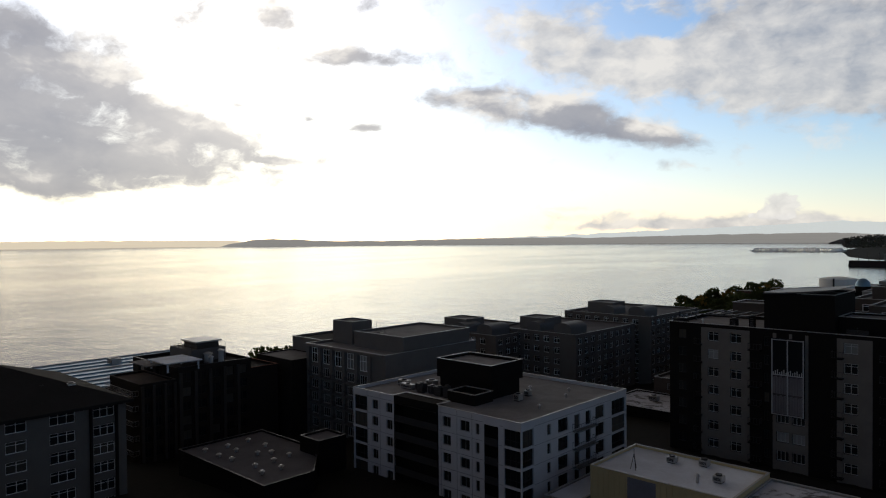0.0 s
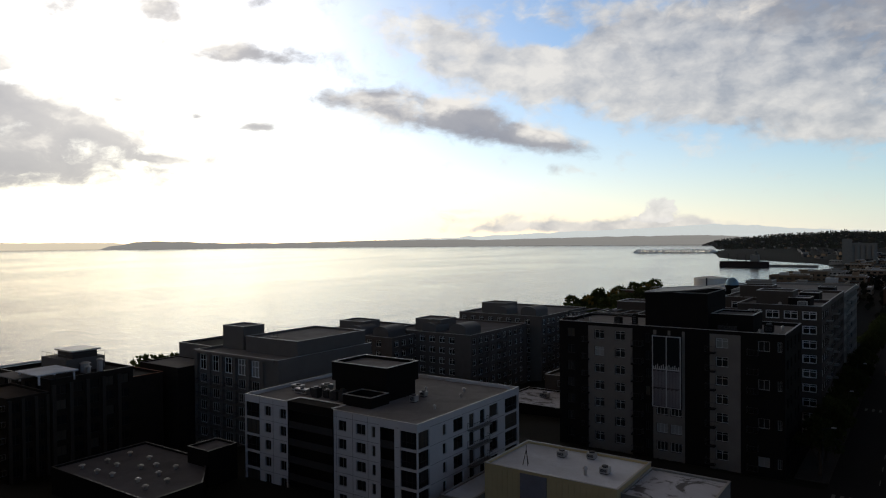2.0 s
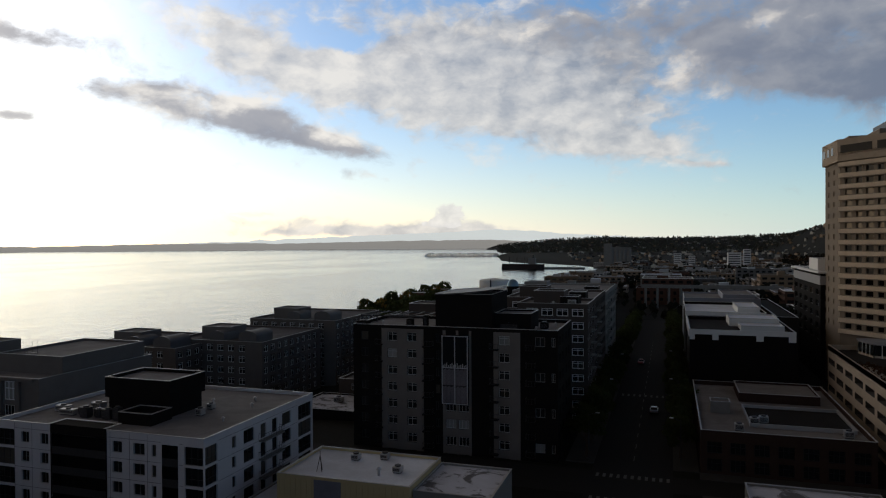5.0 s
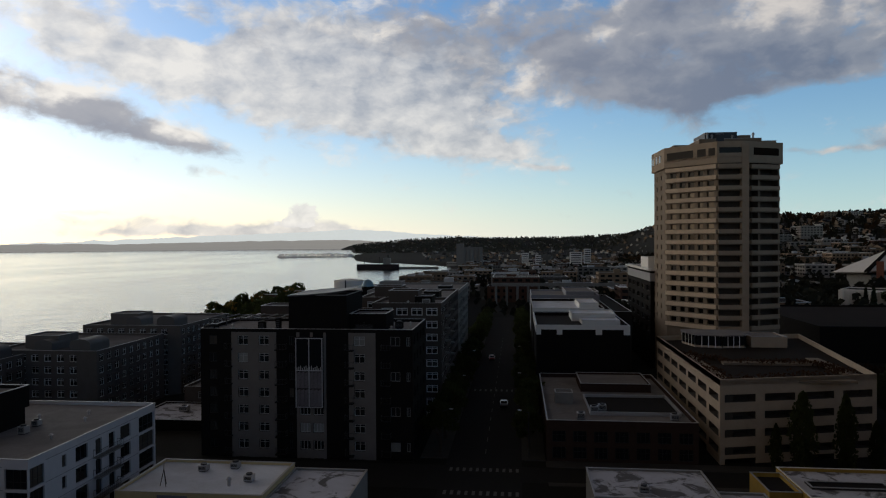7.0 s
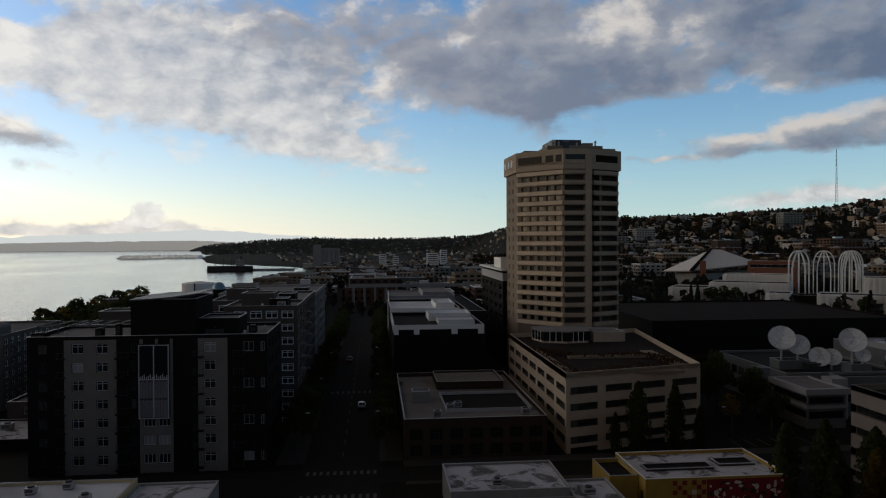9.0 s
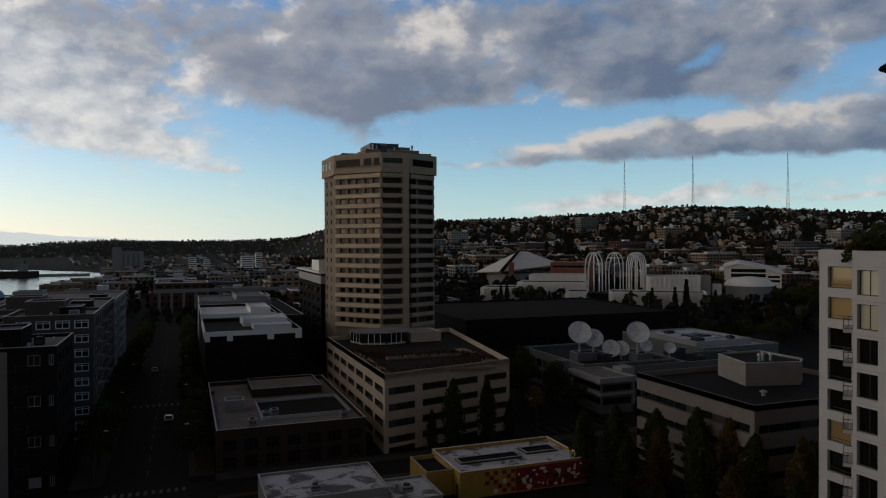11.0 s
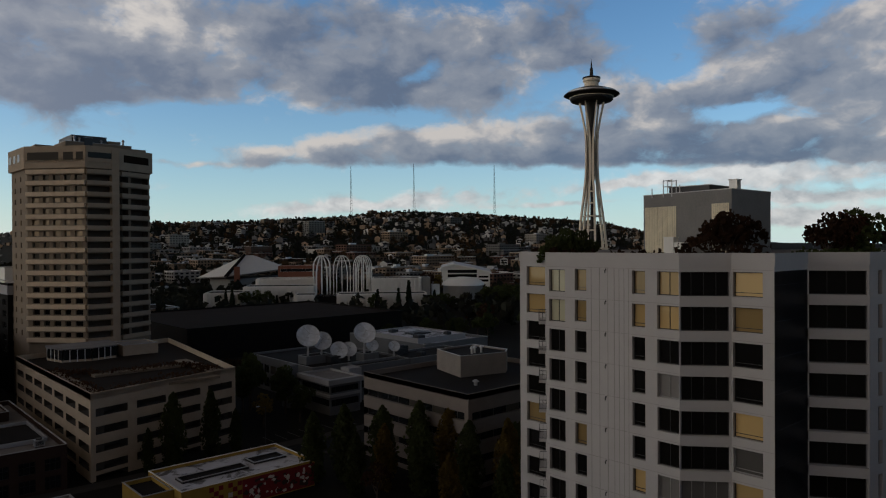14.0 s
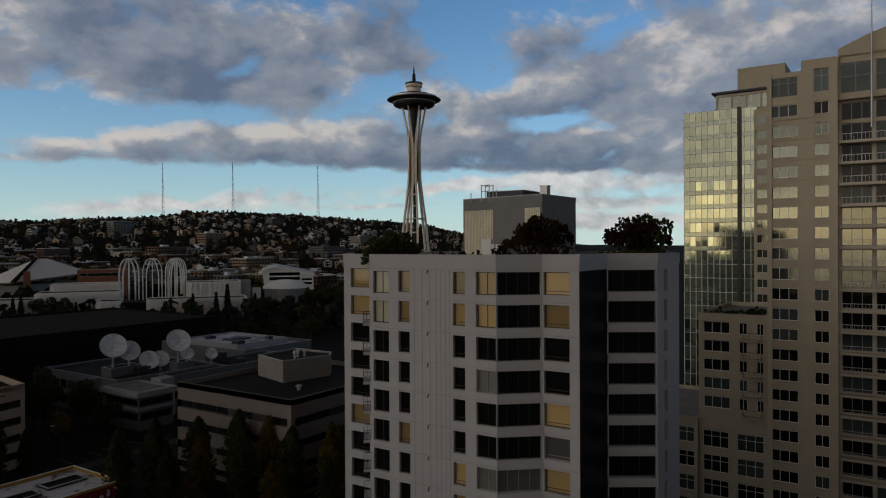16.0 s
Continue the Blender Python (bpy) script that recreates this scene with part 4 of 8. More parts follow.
for y in (57.3, 59.5, 61.8, 63.8):
    part("pilaster", Shape().box(-134.39, y, base_z(L1), -134.0, y + 0.55, 11.6), PIER_BROWN, lw)
for k in range(6):
    balcony(lw, (-148.5, 57.2), (-135.2, 57.2), 10.6 - 2.9 * k - 0.9, 1.2, BLACK_BROWN, METAL)
building("roof_terrace_step", "lower dark terrace wing", rect(-150, 81.1, -134.4, 88), base_z(L1), 11.4, BLACK_BROWN, ROOF_DARK, None, 0.5, coping=BRICK_RED)
canopy = Shape().box(-142, 62, 15.3, -133.4, 69.5, 15.5)
for x in (-141.6, -134.2):
    for y in (62.4, 68.8):
        canopy.box(x, y, 13.55, x + 0.3, y + 0.3, 15.3)
single("roof_canopy", canopy, ROOF_WHITE, "pale flat canopy on slim posts over the roof terrace", "canopy", (-138, 65.5, 13.55))
single("roof_canopy", Shape().box(-146.5, 60.2, 14.5, -138.2, 66.2, 14.68).box(-146.2, 64.8, 13.55, -145.9, 65.1, 14.5).box(-139.2, 64.8, 13.55, -138.9, 65.1, 14.5), ROOF, "grey flat canopy on slim posts over the roof terrace", "canopy", (-142, 63, 13.55))
tower_top = thing("roof_lantern", (-144, 75, 13.55), "stepped plant tower with railing on the dark block", "penthouse")
part("lower_stage", Shape().box(-151, 71, 13.55, -141, 79, 16.2), STUCCO_GREY, tower_top)
part("upper_stage", Shape().box(-147.5, 72.6, 16.2, -141.5, 77.6, 17.6), STUCCO_BROWN, tower_top)
part("cap", Shape().box(-148, 72.1, 17.6, -141, 78.1, 17.9), METAL, tower_top)
for x, y, r, h in ((-139.5, 74, 0.9, 1.8), (-137.6, 76, 0.6, 2.4), (-136.4, 73, 0.5, 1.5), (-152.5, 76, 0.8, 1.6)):
    single("roof_duct", Shape().tube((x, y, 13.58), (x, y, 13.6 + h), r, r * 0.9, 12).tube((x, y, 13.6 + h), (x, y, 13.9 + h), r * 1.25, r * 0.6, 12), METAL, "round metal duct on the dark roof", "duct", (x, y, 13.58), "roof ducts")
rails = Shape()
for p, q in (((-151, 71.1), (-141.1, 71.1)), ((-141.1, 71.1), (-141.1, 79))):
    rails.tube((*p, 17.2), (*q, 17.2), 0.04, n=5)
    for i in range(6):
        x, y = p[0] + (q[0] - p[0]) * i / 5, p[1] + (q[1] - p[1]) * i / 5
        rails.tube((x, y, 16.2), (x, y, 17.2), 0.03, n=4)
part("railing", rails, METAL_DARK, tower_top)

# Long blue standing-seam roof by the water.
BLUE = rect(-212, 62, -164, 104)
blue = thing("blue_roofed_hall", (-188, 83, base_z(BLUE)), "long hall with a pale blue standing-seam metal roof", "building")
bz = base_z(BLUE)
part("wall", Shape().prism(BLUE, bz, 2.2), STUCCO_GREY, blue)
part("roof", Shape().face([(-213, 61, 5.2), (-163, 61, 2.5), (-163, 105, 2.5), (-213, 105, 5.2)]).face([(-213, 61, 5.0), (-213, 105, 5.0), (-163, 105, 2.3), (-163, 61, 2.3)]).face([(-163, 61, 2.3), (-163, 105, 2.3), (-163, 105, 2.5), (-163, 61, 2.5)]).face([(-213, 61, 5.0), (-163, 61, 2.3), (-163, 61, 2.5), (-213, 61, 5.2)]), ROOF_BLUE, blue)
for i in range(13):
    x = -212.6 + i * 4.0
    z = 5.2 - 2.7 * (x + 213) / 50
    zz = z - 2.7 * 0.9 / 50
    part("roof_seam", Shape().face([(x, 61, z + 0.3), (x + 0.9, 61, zz + 0.3), (x + 0.9, 105, zz + 0.3), (x, 105, z + 0.3)]).face([(x + 0.9, 61, zz), (x + 0.9, 105, zz), (x + 0.9, 105, zz + 0.3), (x + 0.9, 61, zz + 0.3)]).face([(x, 61, z), (x + 0.9, 61, zz), (x + 0.9, 61, zz + 0.3), (x, 61, z + 0.3)]).face([(x, 105, z), (x, 61, z), (x, 61, z + 0.3), (x, 105, z + 0.3)]), COPING if i % 3 == 0 else ROOF_BLUE, blue)
for x, y in ((-205, 80), (-200, 98)):
    unit(x, y, 4.4, 3.5, 2.5, 1.8)

SPLIT[0], BAR[0] = True, 0.17
# Grey block with tall top-floor windows and a lift tower.
GREY = rect(-131.8, 94, -105, 122)
g_rows = storeys(11.8, 2.9, 6, 0.3, 2.3)


def grey_front(n):
    ops = grid(n, [((3.3 + 4.2 * i) / n, 2.9) for i in range(5)], [(12.0, 15.4)], (3, 0.62, FRAME_WHITE, GLASS_ROOM))
    ops += grid(n, [((3.3 + 4.2 * i) / n, 2.9) for i in range(5)], g_rows, (4, 0, FRAME_MID, GLASS))
    return ops


grey = building("grey_apartment_block", "grey apartment block with tall white-barred top windows", GREY, base_z(GREY), 15.6, STUCCO_GREY, ROOF, {0: grey_front, 1: lambda n: grid(n, [(0.3, 2.0), (0.6, 2.0)], g_rows, WIN_D)}, 0.5)
for k in range(6):
    for i in range(5):
        u = -128.5 + 4.2 * i
        balcony(grey, (u - 1.6, 94), (u + 1.6, 94), g_rows[k][0] - 0.1, 1.0, STUCCO_GREY)
for i in range(6):
    x = -128.5 + 4.2 * i - 2.1
    part("pier", Shape().box(x - 0.45, 93.55, base_z(GREY), x + 0.45, 93.995, 15.6), STUCCO_GREY, grey)
part("cornice", Shape().box(-131.8, 93.4, 15.55, -106, 93.995, 16.1), STUCCO_GREY, grey)
building("grey_block_wing", "dark lower wing with a flat slab roof", rect(-146, 90, -131.9, 99.8), base_z(GREY), 12.4, BLACK_BROWN, ROOF, None, 0.2, coping=STUCCO_GREY)
building("lift_tower", "plain grey lift tower on the roof", rect(-131, 101, -124, 107), 15.5, 20.5, STUCCO_GREY, ROOF, None, 0.25, category="penthouse")
building("roof_storey", "set-back roof storey in grey render", rect(-122, 100, -106, 121), 15.5, 18.6, STUCCO_GREY, ROOF, None, 0.4, category="penthouse")
building("roof_wing", "set-back wing in grey render", rect(-146, 100, -131.9, 121), base_z(GREY), 15.4, STUCCO_GREY, ROOF_DARK, None, 0.4, category="penthouse")
single("roof_antenna", Shape().tube((-119, 104, 18.6), (-119, 104, 21.4), 0.04, 0.02, 5).tube((-117.6, 104, 18.6), (-117.6, 104, 21.0), 0.04, 0.02, 5).tube((-116.4, 104, 18.6), (-116.4, 104, 21.2), 0.04, 0.02, 5).box(-119.4, 103.7, 18.55, -116.0, 104.3, 18.7), METAL_DARK, "three slim antenna rods on a roof", "antenna", (-117.6, 104, 18.6))

BAR[0] = 0.07
# Brown-grey complex with barrel-vaulted dormers.
DULL_METAL = surface("dull_grey_metal", (0.11, 0.108, 0.108), 0.6, 0.2, grain=0.1, stain=0.25)


def vault(x, y, z, w, d, h):
    """A barrel vault over a roof dormer, open end towards -Y."""
    s = Shape()
    pts = [(x - w / 2 * math.cos(math.pi * i / 12), z + h * math.sin(math.pi * i / 12)) for i in range(13)]
    for (xa, za), (xb, zb) in zip(pts, pts[1:]):
        s.face([(xa, y, za), (xa, y + d, za), (xb, y + d, zb), (xb, y, zb)])
    s.face([(a, y, b) for a, b in pts]).face([(a, y + d, b) for a, b in reversed(pts)])
    s.box(x - w / 2, y, z - 2.4, x + w / 2, y + d, z)
    return single("vaulted_dormer", s, [DULL_METAL], "metal barrel-vaulted dormer on the roof", "dormer", (x, y, z - 2.4), "vaulted dormers")


BROWN_GREY = surface("brown_grey_brick", (0.115, 0.100, 0.090), 0.9, grain=0.2, stain=0.25)
SPLIT[0], BAR[0] = False, 0.12
for x0, y0, x1, y1, zt in ((-150, 148, -120, 176, 12.3), (-129, 158, -101, 190, 13.2), (-127, 192, -97, 226, 15.2)):
    pl = rect(x0, y0, x1, y1)
    rows = storeys(zt, 2.9, 7, 0.7, 2.4)
    brown = building("brown_apartments", "brown-grey apartment block with small white windows", pl, base_z(pl), zt, BROWN_GREY, ROOF_SLATE, {0: lambda n: grid(n, [((2 + 3.3 * i) / n, 1.9) for i in range(int((n - 2) / 3.3))], rows, WIN_W), 1: lambda n: grid(n, [((2 + 3.3 * i) / n, 1.9) for i in range(int((n - 2) / 3.3))], rows, WIN_W)}, 0.5, group="brown apartment blocks")
    for k in range(6):
        for u in (4, 14):
            balcony(brown, (x1, y0 + u), (x1, y0 + u + 4), rows[k][0] - 0.7, 1.3, BROWN_GREY)
    vault(x1 - 5, y0 + 1, zt + 1.9, 5.4, 8, 1.3)
    vault(x1 - 16, y0 + 3, zt + 1.6, 4.6, 7, 1.0)
    building("roof_box", "plain plant room on a brown-grey roof", rect(x0 + 5, y0 + 6, x0 + 14, y0 + 14), zt - 0.1, zt + 3.0, STUCCO_GREY, ROOF, None, 0.3, category="penthouse", group="plant rooms")

SPLIT[0], BAR[0] = True, 0.07
# Beige hall with a white roof, and its lower annex.
BG = rect(-51.5, 84, -32, 97)
beige = building("beige_building", "beige ribbed building with a white membrane roof", BG, base_z(BG), 7.8, BEIGE, ROOF_WHITE, None, 0.35)
for i in range(24):
    x = -51.2 + i * 0.83
    part("wall_rib", Shape().box(x, 83.93, base_z(BG), x + 0.1, 83.995, 8.0), BEIGE, beige)
part("wall_panel", Shape().box(-45.8, 83.88, -6, -41.8, 83.98, 7.8), surface("grey_wall_panel", (0.17, 0.17, 0.2), 0.8), beige, "grey flush panel")
building("beige_annex", "lower annex with a weathered white roof", rect(-31.9, 85, -21.4, 97), -1.5, 7.2, CONCRETE, ROOF_PATCHED, None, 0.25)
building("low_shed", "low roof beside the beige hall", rect(-56.5, 80, -51.6, 92), -8, 3.6, CONCRETE, ROOF_WHITE, None, 0.25)
for x, y in ((-36, 90), (-44, 93.5), (-40, 95)):
    unit(x, y, 7.8, 1.2, 1.2, 0.9)
vent(-38, 88, 7.8, 1.2, 0.3)
single("roof_tripod", Shape().tube((-47.0, 87, 7.8), (-46.6, 87.3, 10), 0.05, n=5).tube((-46.2, 87, 7.8), (-46.6, 87.3, 10), 0.05, n=5).tube((-46.6, 87.9, 7.8), (-46.6, 87.3, 10), 0.05, n=5).tube((-46.6, 87.3, 10), (-46.6, 87.3, 10.7), 0.04, n=5), METAL_DARK, "small tripod mast on the white roof", "antenna", (-46.6, 87.3, 7.8))
building("shop_terrace", "low flat-roofed shops behind the pale block", rect(-83, 141, -63.5, 157), -9, 1.8, DARK_PANEL, ROOF_PATCHED, None, 0.3)
building("shop_terrace", "low dark-roofed shops behind the pale block", rect(-84, 121, -61, 140), -9, -1.5, DARK_PANEL, ROOF_DARK, None, 0.5)
unit(-75, 150, 1.8, 2.0, 1.6, 1.2)
unit(-72, 128, -1.5, 2.4, 1.6, 1.3)
building("yard_building", "low dark building with a grey roof", rect(-56.5, 98, -32, 108), -6, 2.2, DARK_PANEL, ROOF, None, 0.3)

# Dark apartment tower at the street corner.
D0 = 124.5
BAR[0] = 0.11
PANEL_GREY = surface("grey_fibre_cement", (0.155, 0.135, 0.122), 0.85, grain=0.08, stain=0.25)
dk_rows = storeys(23.2, 3.2, 9, 0.8, 2.5)


def dark_front(n):
    ops = grid(n, [(8.2 / 40, 1.9), (12.2 / 40, 1.9), (30.2 / 40, 2.0)], dk_rows, (2, 0.72, FRAME_MID, GLASS_ROOM))
    ops += grid(n, [(17.4 / 40, 0.9)], dk_rows, WIN_D)
    ops += grid(n, [(36.8 / 40, 1.8), (39.2 / 40, 0.7)], dk_rows[::2], (2, 0, FRAME_GREY, GLASS_ROOM))
    ops += grid(n, [(20.0 / 40, 2.0), (22.5 / 40, 2.0)], dk_rows[4:], (3, 0, FRAME_MID, GLASS_ROOM))
    ops += grid(n, [(2.4 / 40, 1.6)], dk_rows, WIN_D)
    return ops


DK = rect(-59, D0, -19.0, 142)
dark = building("dark_corner_tower", "dark clad corner apartment tower with grey wall panels", DK, base_z(DK), 23.2, DARK_PANEL, ROOF, {0: dark_front, 1: lambda n: grid(n, [(0.15, 1.4), (0.35, 1.4), (0.6, 1.4), (0.82, 1.4)], dk_rows, WIN_W)}, 0.6)
panel_s = Shape()
for u0, u1 in ((6.0, 14.6), (28.2, 33.2), (18.4, 24.0)):
    us = {6.0: ((7.25, 9.15), (11.25, 13.15)), 28.2: ((29.2, 31.2),), 18.4: ((19.0, 21.0), (21.5, 23.5))}[u0]
    edges = [u0] + [c for p in us for c in p] + [u1]
    for j in range(0, len(edges), 2):
        panel_s.box(-59 + edges[j], D0 - 0.06, base_z(DK), -59 + edges[j + 1], D0 - 0.004, 23.2)
    for p in us:
        for k in range(9):
            if u0 == 18.4 and k < 4:
                continue
            top = 23.2 if k == 0 else dk_rows[k - 1][0]
            panel_s.box(-59 + p[0], D0 - 0.06, dk_rows[k][1], -59 + p[1], D0 - 0.004, top)
part("wall_panel", panel_s, PANEL_GREY, dark, "grey fibre-cement wall panels")
for k in range(9):
    for u0, u1 in ((5.0, 6.2), (14.6, 16.6), (27.6, 29.2), (34.3, 36.0)):
        balcony(dark, (-59 + u0, D0), (-59 + u1, D0), dk_rows[k][0] - 0.7, 1.1, DARK_PANEL)
CURTAIN = pane_glass("curtained_glass", (0.05, 0.045, 0.048), (0.07, 0.06, 0.06), 0.5)
BAY_DARK = pane_glass("dark_bay_glass", share=0.0, spec=0.15)
glaz = thing("glazed_bay", (-38, D0, 10), "tall white-framed glazed bay with drawn pale curtains", "glazed bay")
bay = Shape()
for x in (-40.5, -38.05, -35.6):
    bay.box(x - 0.08, D0 - 0.75, 9.6, x + 0.08, D0 - 0.55, 22.3)
for z in (9.6, 16.3, 22.2):
    bay.box(-40.6, D0 - 0.76, z - 0.07, -35.5, D0 - 0.56, z + 0.07)
part("bay_frame", bay, surface("dull_white_frame", (0.40, 0.39, 0.41), 0.6), glaz)
CURTAIN_CLOTH = surface("pale_curtain", (0.15, 0.135, 0.145), 0.9, grain=0.2, stain=0.5, size=2.0, bump=0.0)
for x0, x1 in ((-40.4, -38.15), (-37.95, -35.7)):
    part("pane", Shape().box(x0, D0 - 0.68, 16.4, x1, D0 - 0.64, 22.1), BAY_DARK, glaz)
    part("pane", Shape().box(x0, D0 - 0.68, 9.7, x1, D0 - 0.64, 16.2), CURTAIN, glaz)
    for z0, z1 in ((9.8, 12.7), (13.1, 15.9)):
        folds = Shape()
        for k in range(9):
            u = x0 + (x1 - x0) * k / 9
            folds.box(u + 0.02, D0 - 0.72 - 0.02 * (k % 2), z0, u + 0.22, D0 - 0.69, z1 + 0.1 * (k % 3))
        part("curtain", folds, CURTAIN_CLOTH, glaz, "pale hanging curtain")
for k in range(14):
    part("curtain_fringe", Shape().box(-40.35 + k * 0.34, D0 - 0.72, 16.35, -40.2 + k * 0.34, D0 - 0.70, 16.8 + 0.2 * (k % 3)), FRAME_MID, glaz)
part("bay_side", Shape().box(-40.6, D0 - 0.6, 9.4, -35.5, D0 - 0.004, 22.35), DARK_PANEL, glaz)
building("dark_roof_storey", "dark set-back top storey of the corner tower", rect(-42.5, 126, -31.5, 139), 23.1, 29.6, DARK_PANEL, ROOF_DARK, None, 0.3, category="penthouse")
building("dark_roof_room", "low dark roof room with a terrace", rect(-31.4, 128, -24.5, 136), 23.1, 26.0, DARK_PANEL, ROOF, None, 0.3, category="penthouse")
perg = Shape()
for i in range(6):
    perg.box(-58 + i * 2.6, 126, 25.4, -57.8 + i * 2.6, 134, 25.6)
for x in (-58, -45):
    for y in (126.2, 133.6):
        perg.box(x, y, 23.1, x + 0.2, y + 0.2, 25.5)
perg.box(-58, 126.1, 25.25, -44.8, 126.3, 25.45).box(-58, 133.6, 25.25, -44.8, 133.8, 25.45)
single("roof_pergola", perg, METAL_DARK, "dark pergola frame on the roof terrace", "pergola", (-51, 130, 23.1))

# Roof edges, boxes and rails on the corner tower.
curve = Shape()
for i in range(12):
    x0, x1 = -42.6 + i * 0.95, -42.6 + (i + 1) * 0.95
    h0, h1 = 29.9 + 1.0 * (i / 12) ** 1.6, 29.9 + 1.0 * ((i + 1) / 12) ** 1.6
    curve.face([(x0, 125.6, h0), (x1, 125.6, h1), (x1, 139.4, h1), (x0, 139.4, h0)]).face([(x0, 125.6, h0 - 0.25), (x1, 125.6, h1 - 0.25), (x1, 125.6, h1), (x0, 125.6, h0)])
single("curved_roof_edge", curve, METAL_DARK, "dark upswept roof plate on the corner tower", "roof", (-37, 132, 29.6), kind="structure")
for x, y, w, d, h in ((-57.5, 126, 2.2, 2.0, 1.1), (-48, 127, 1.2, 1.2, 1.6), (-28.5, 127.2, 3.5, 0.2, 1.4), (-22.5, 131, 1.4, 1.4, 1.3), (-44.6, 126.4, 0.9, 0.9, 2.4)):
    unit(x, y, 23.2, w, d, h, DARK_PANEL)
for x, y in ((-55, 130), (-50, 133), (-23.5, 128), (-21, 135), (-46, 129)):
    vent(x, y, 23.2, 0.9, 0.22)

SPLIT[0], BAR[0] = False, 0.19
# Slim pale towers further along the street's west side.
for x0, y0, x1, y1, zt, m, fm in ((-33, 156, -17.2, 172, 25.2, STUCCO_BROWN, FRAME_WHITE), (-40, 174, -17.6, 205, 25.0, STUCCO_BROWN, FRAME_WHITE), (-46, 210, -18, 250, 24.0, CONCRETE, FRAME_GREY), (-60, 146, -34, 172, 22.5, STUCCO_BROWN, FRAME_GREY), (-59, 176, -42, 206, 22.6, DARK_PANEL, FRAME_GREY), (-79, 158, -62, 190, 5.0, STUCCO_BROWN, FRAME_GREY), (-84, 212, -50, 244, 13.5, STUCCO_BROWN, FRAME_GREY)):
    pl = rect(x0, y0, x1, y1)
    rows = storeys(zt, 2.9, 9, 0.7, 2.4)
    st = (2, 0.7, fm, GLASS)
    sl = building("street_apartments", "street-side apartment tower with pale framed windows", pl, base_z(pl), zt, m, ROOF, {0: lambda n: grid(n, [((n - 2.2 - 3.4 * i) / n, 2.6) for i in range(int((n - 1) / 3.4))], rows, st), 1: lambda n: grid(n, [((1.9 + 3.2 * i) / n, 2.3) for i in range(int((n - 0.6) / 3.2))], rows, st)}, 0.6, group="street-side apartment towers")
    for k in range(8):
        balcony(sl, (x1, y0 + 6.2), (x1, y0 + 9), rows[k][0] - 0.7, 1.1, CONCRETE)
    building("roof_house", "plant room with pale edge on a tower roof", rect(x0 + 3, y0 + 4, x0 + 10, y0 + 11), zt - 0.1, zt + 2.8, m, ROOF, None, 0.3, category="penthouse", group="tower plant rooms")
    building("roof_house", "low plant room with pale edge on a tower roof", rect(x1 - 6.5, y0 + 3, x1 - 2.5, y0 + 9), zt - 0.1, zt + 1.7, DARK_PANEL, ROOF_WHITE, None, 0.2, category="penthouse", group="tower plant rooms")
    unit(x0 + 12, y0 + 3, zt, 1.8, 1.4, 1.3)
    vent((x0 + x1) / 2, y0 + 2, zt, 1.0, 0.3)

BAR[0] = 0.07
# ---- east side of the street ----
BR = rect(5.0, 126.6, 31.5, 171)
br_rows = [(3.6, 5.6), (0.6, 2.7)]
brick = building("brick_building", "low dark brick building with a grey stepped roof", BR, -0.6, 6.6, BRICK_DARK, ROOF, {0: lambda n: grid(n, [((2.2 + 3.7 * i) / n, 2.4) for i in range(7)], br_rows, (3, 0.6, FRAME_DARK, GLASS)), 3: lambda n: grid(n, [((2.2 + 3.7 * i) / n, 2.4) for i in range(11)], br_rows, (3, 0.6, FRAME_DARK, GLASS))}, 0.9)
building("brick_roof_step", "raised roof step with pale edge", rect(13.5, 155, 28.5, 168), 6.5, 8.0, BRICK_DARK, ROOF, None, 0.4, category="penthouse")
building("brick_roof_box", "small pale roof box", rect(7.4, 143.5, 11, 147), 6.5, 8.6, CONCRETE, ROOF, None, 0.2, category="penthouse")
for x, y in ((14.5, 137), (16.2, 138.4), (11.5, 131.6), (28.5, 131.8)):
    unit(x, y, 6.6, 1.5, 1.3, 1.2)
building("roof_gutter", "dark sunken roof bay", rect(13.5, 134.4, 30.4, 149.6), 6.5, 6.72, COPING, ROOF_DARK, None, 0.5, category="penthouse")

LG = rect(4.6, 181, 28.2, 214)
ledge = building("black_building", "black-walled block with a broad white parapet", LG, -0.6, 17.0, DARK_PANEL, ROOF_DARK, None, 0.9)
band = Shape()
for u0, u1, zb in ((0, 1.2, 15.6), (1.2, 5.2, 16.9), (5.2, 6.6, 15.6), (6.6, 15.0, 16.9), (15.0, 16.6, 15.6), (16.6, 22.0, 16.9), (22.0, 23.6, 15.6)):
    band.box(4.6 + u0, 180.82, zb, 4.6 + u1, 180.99, 18.1)
band.box(4.42, 181.0, 16.2, 4.59, 214, 18.1)
part("parapet_band", band, WHITE, ledge, "white painted parapet with notches")
wb = building("white_edged_block", "dark block with a broad white roof edge", rect(4.4, 216, 26, 250), -0.6, 18.2, DARK_PANEL, ROOF_WHITE, None, 0.8, coping=WHITE)
part("parapet_band", Shape().box(4.3, 215.85, 17.9, 26, 215.99, 19.1), WHITE, wb, "white painted parapet")
for x0, y0, x1, y1, h in ((17, 190, 27, 198, 0.9), (15, 199, 27, 211, 1.8), (19, 222, 25, 240, 1.6)):
    building("white_roof_block", "white rooftop plant block", rect(x0, y0, x1, y1), 17.0 if y0 < 214 else 18.1, (17.0 if y0 < 214 else 18.1) + h, WHITE, ROOF_WHITE, None, 0.3, category="penthouse", group="white roof blocks")
PALE_BLUE = surface("pale_blue_render", (0.24, 0.25, 0.29), 0.8, grain=0.06, stain=0.15)
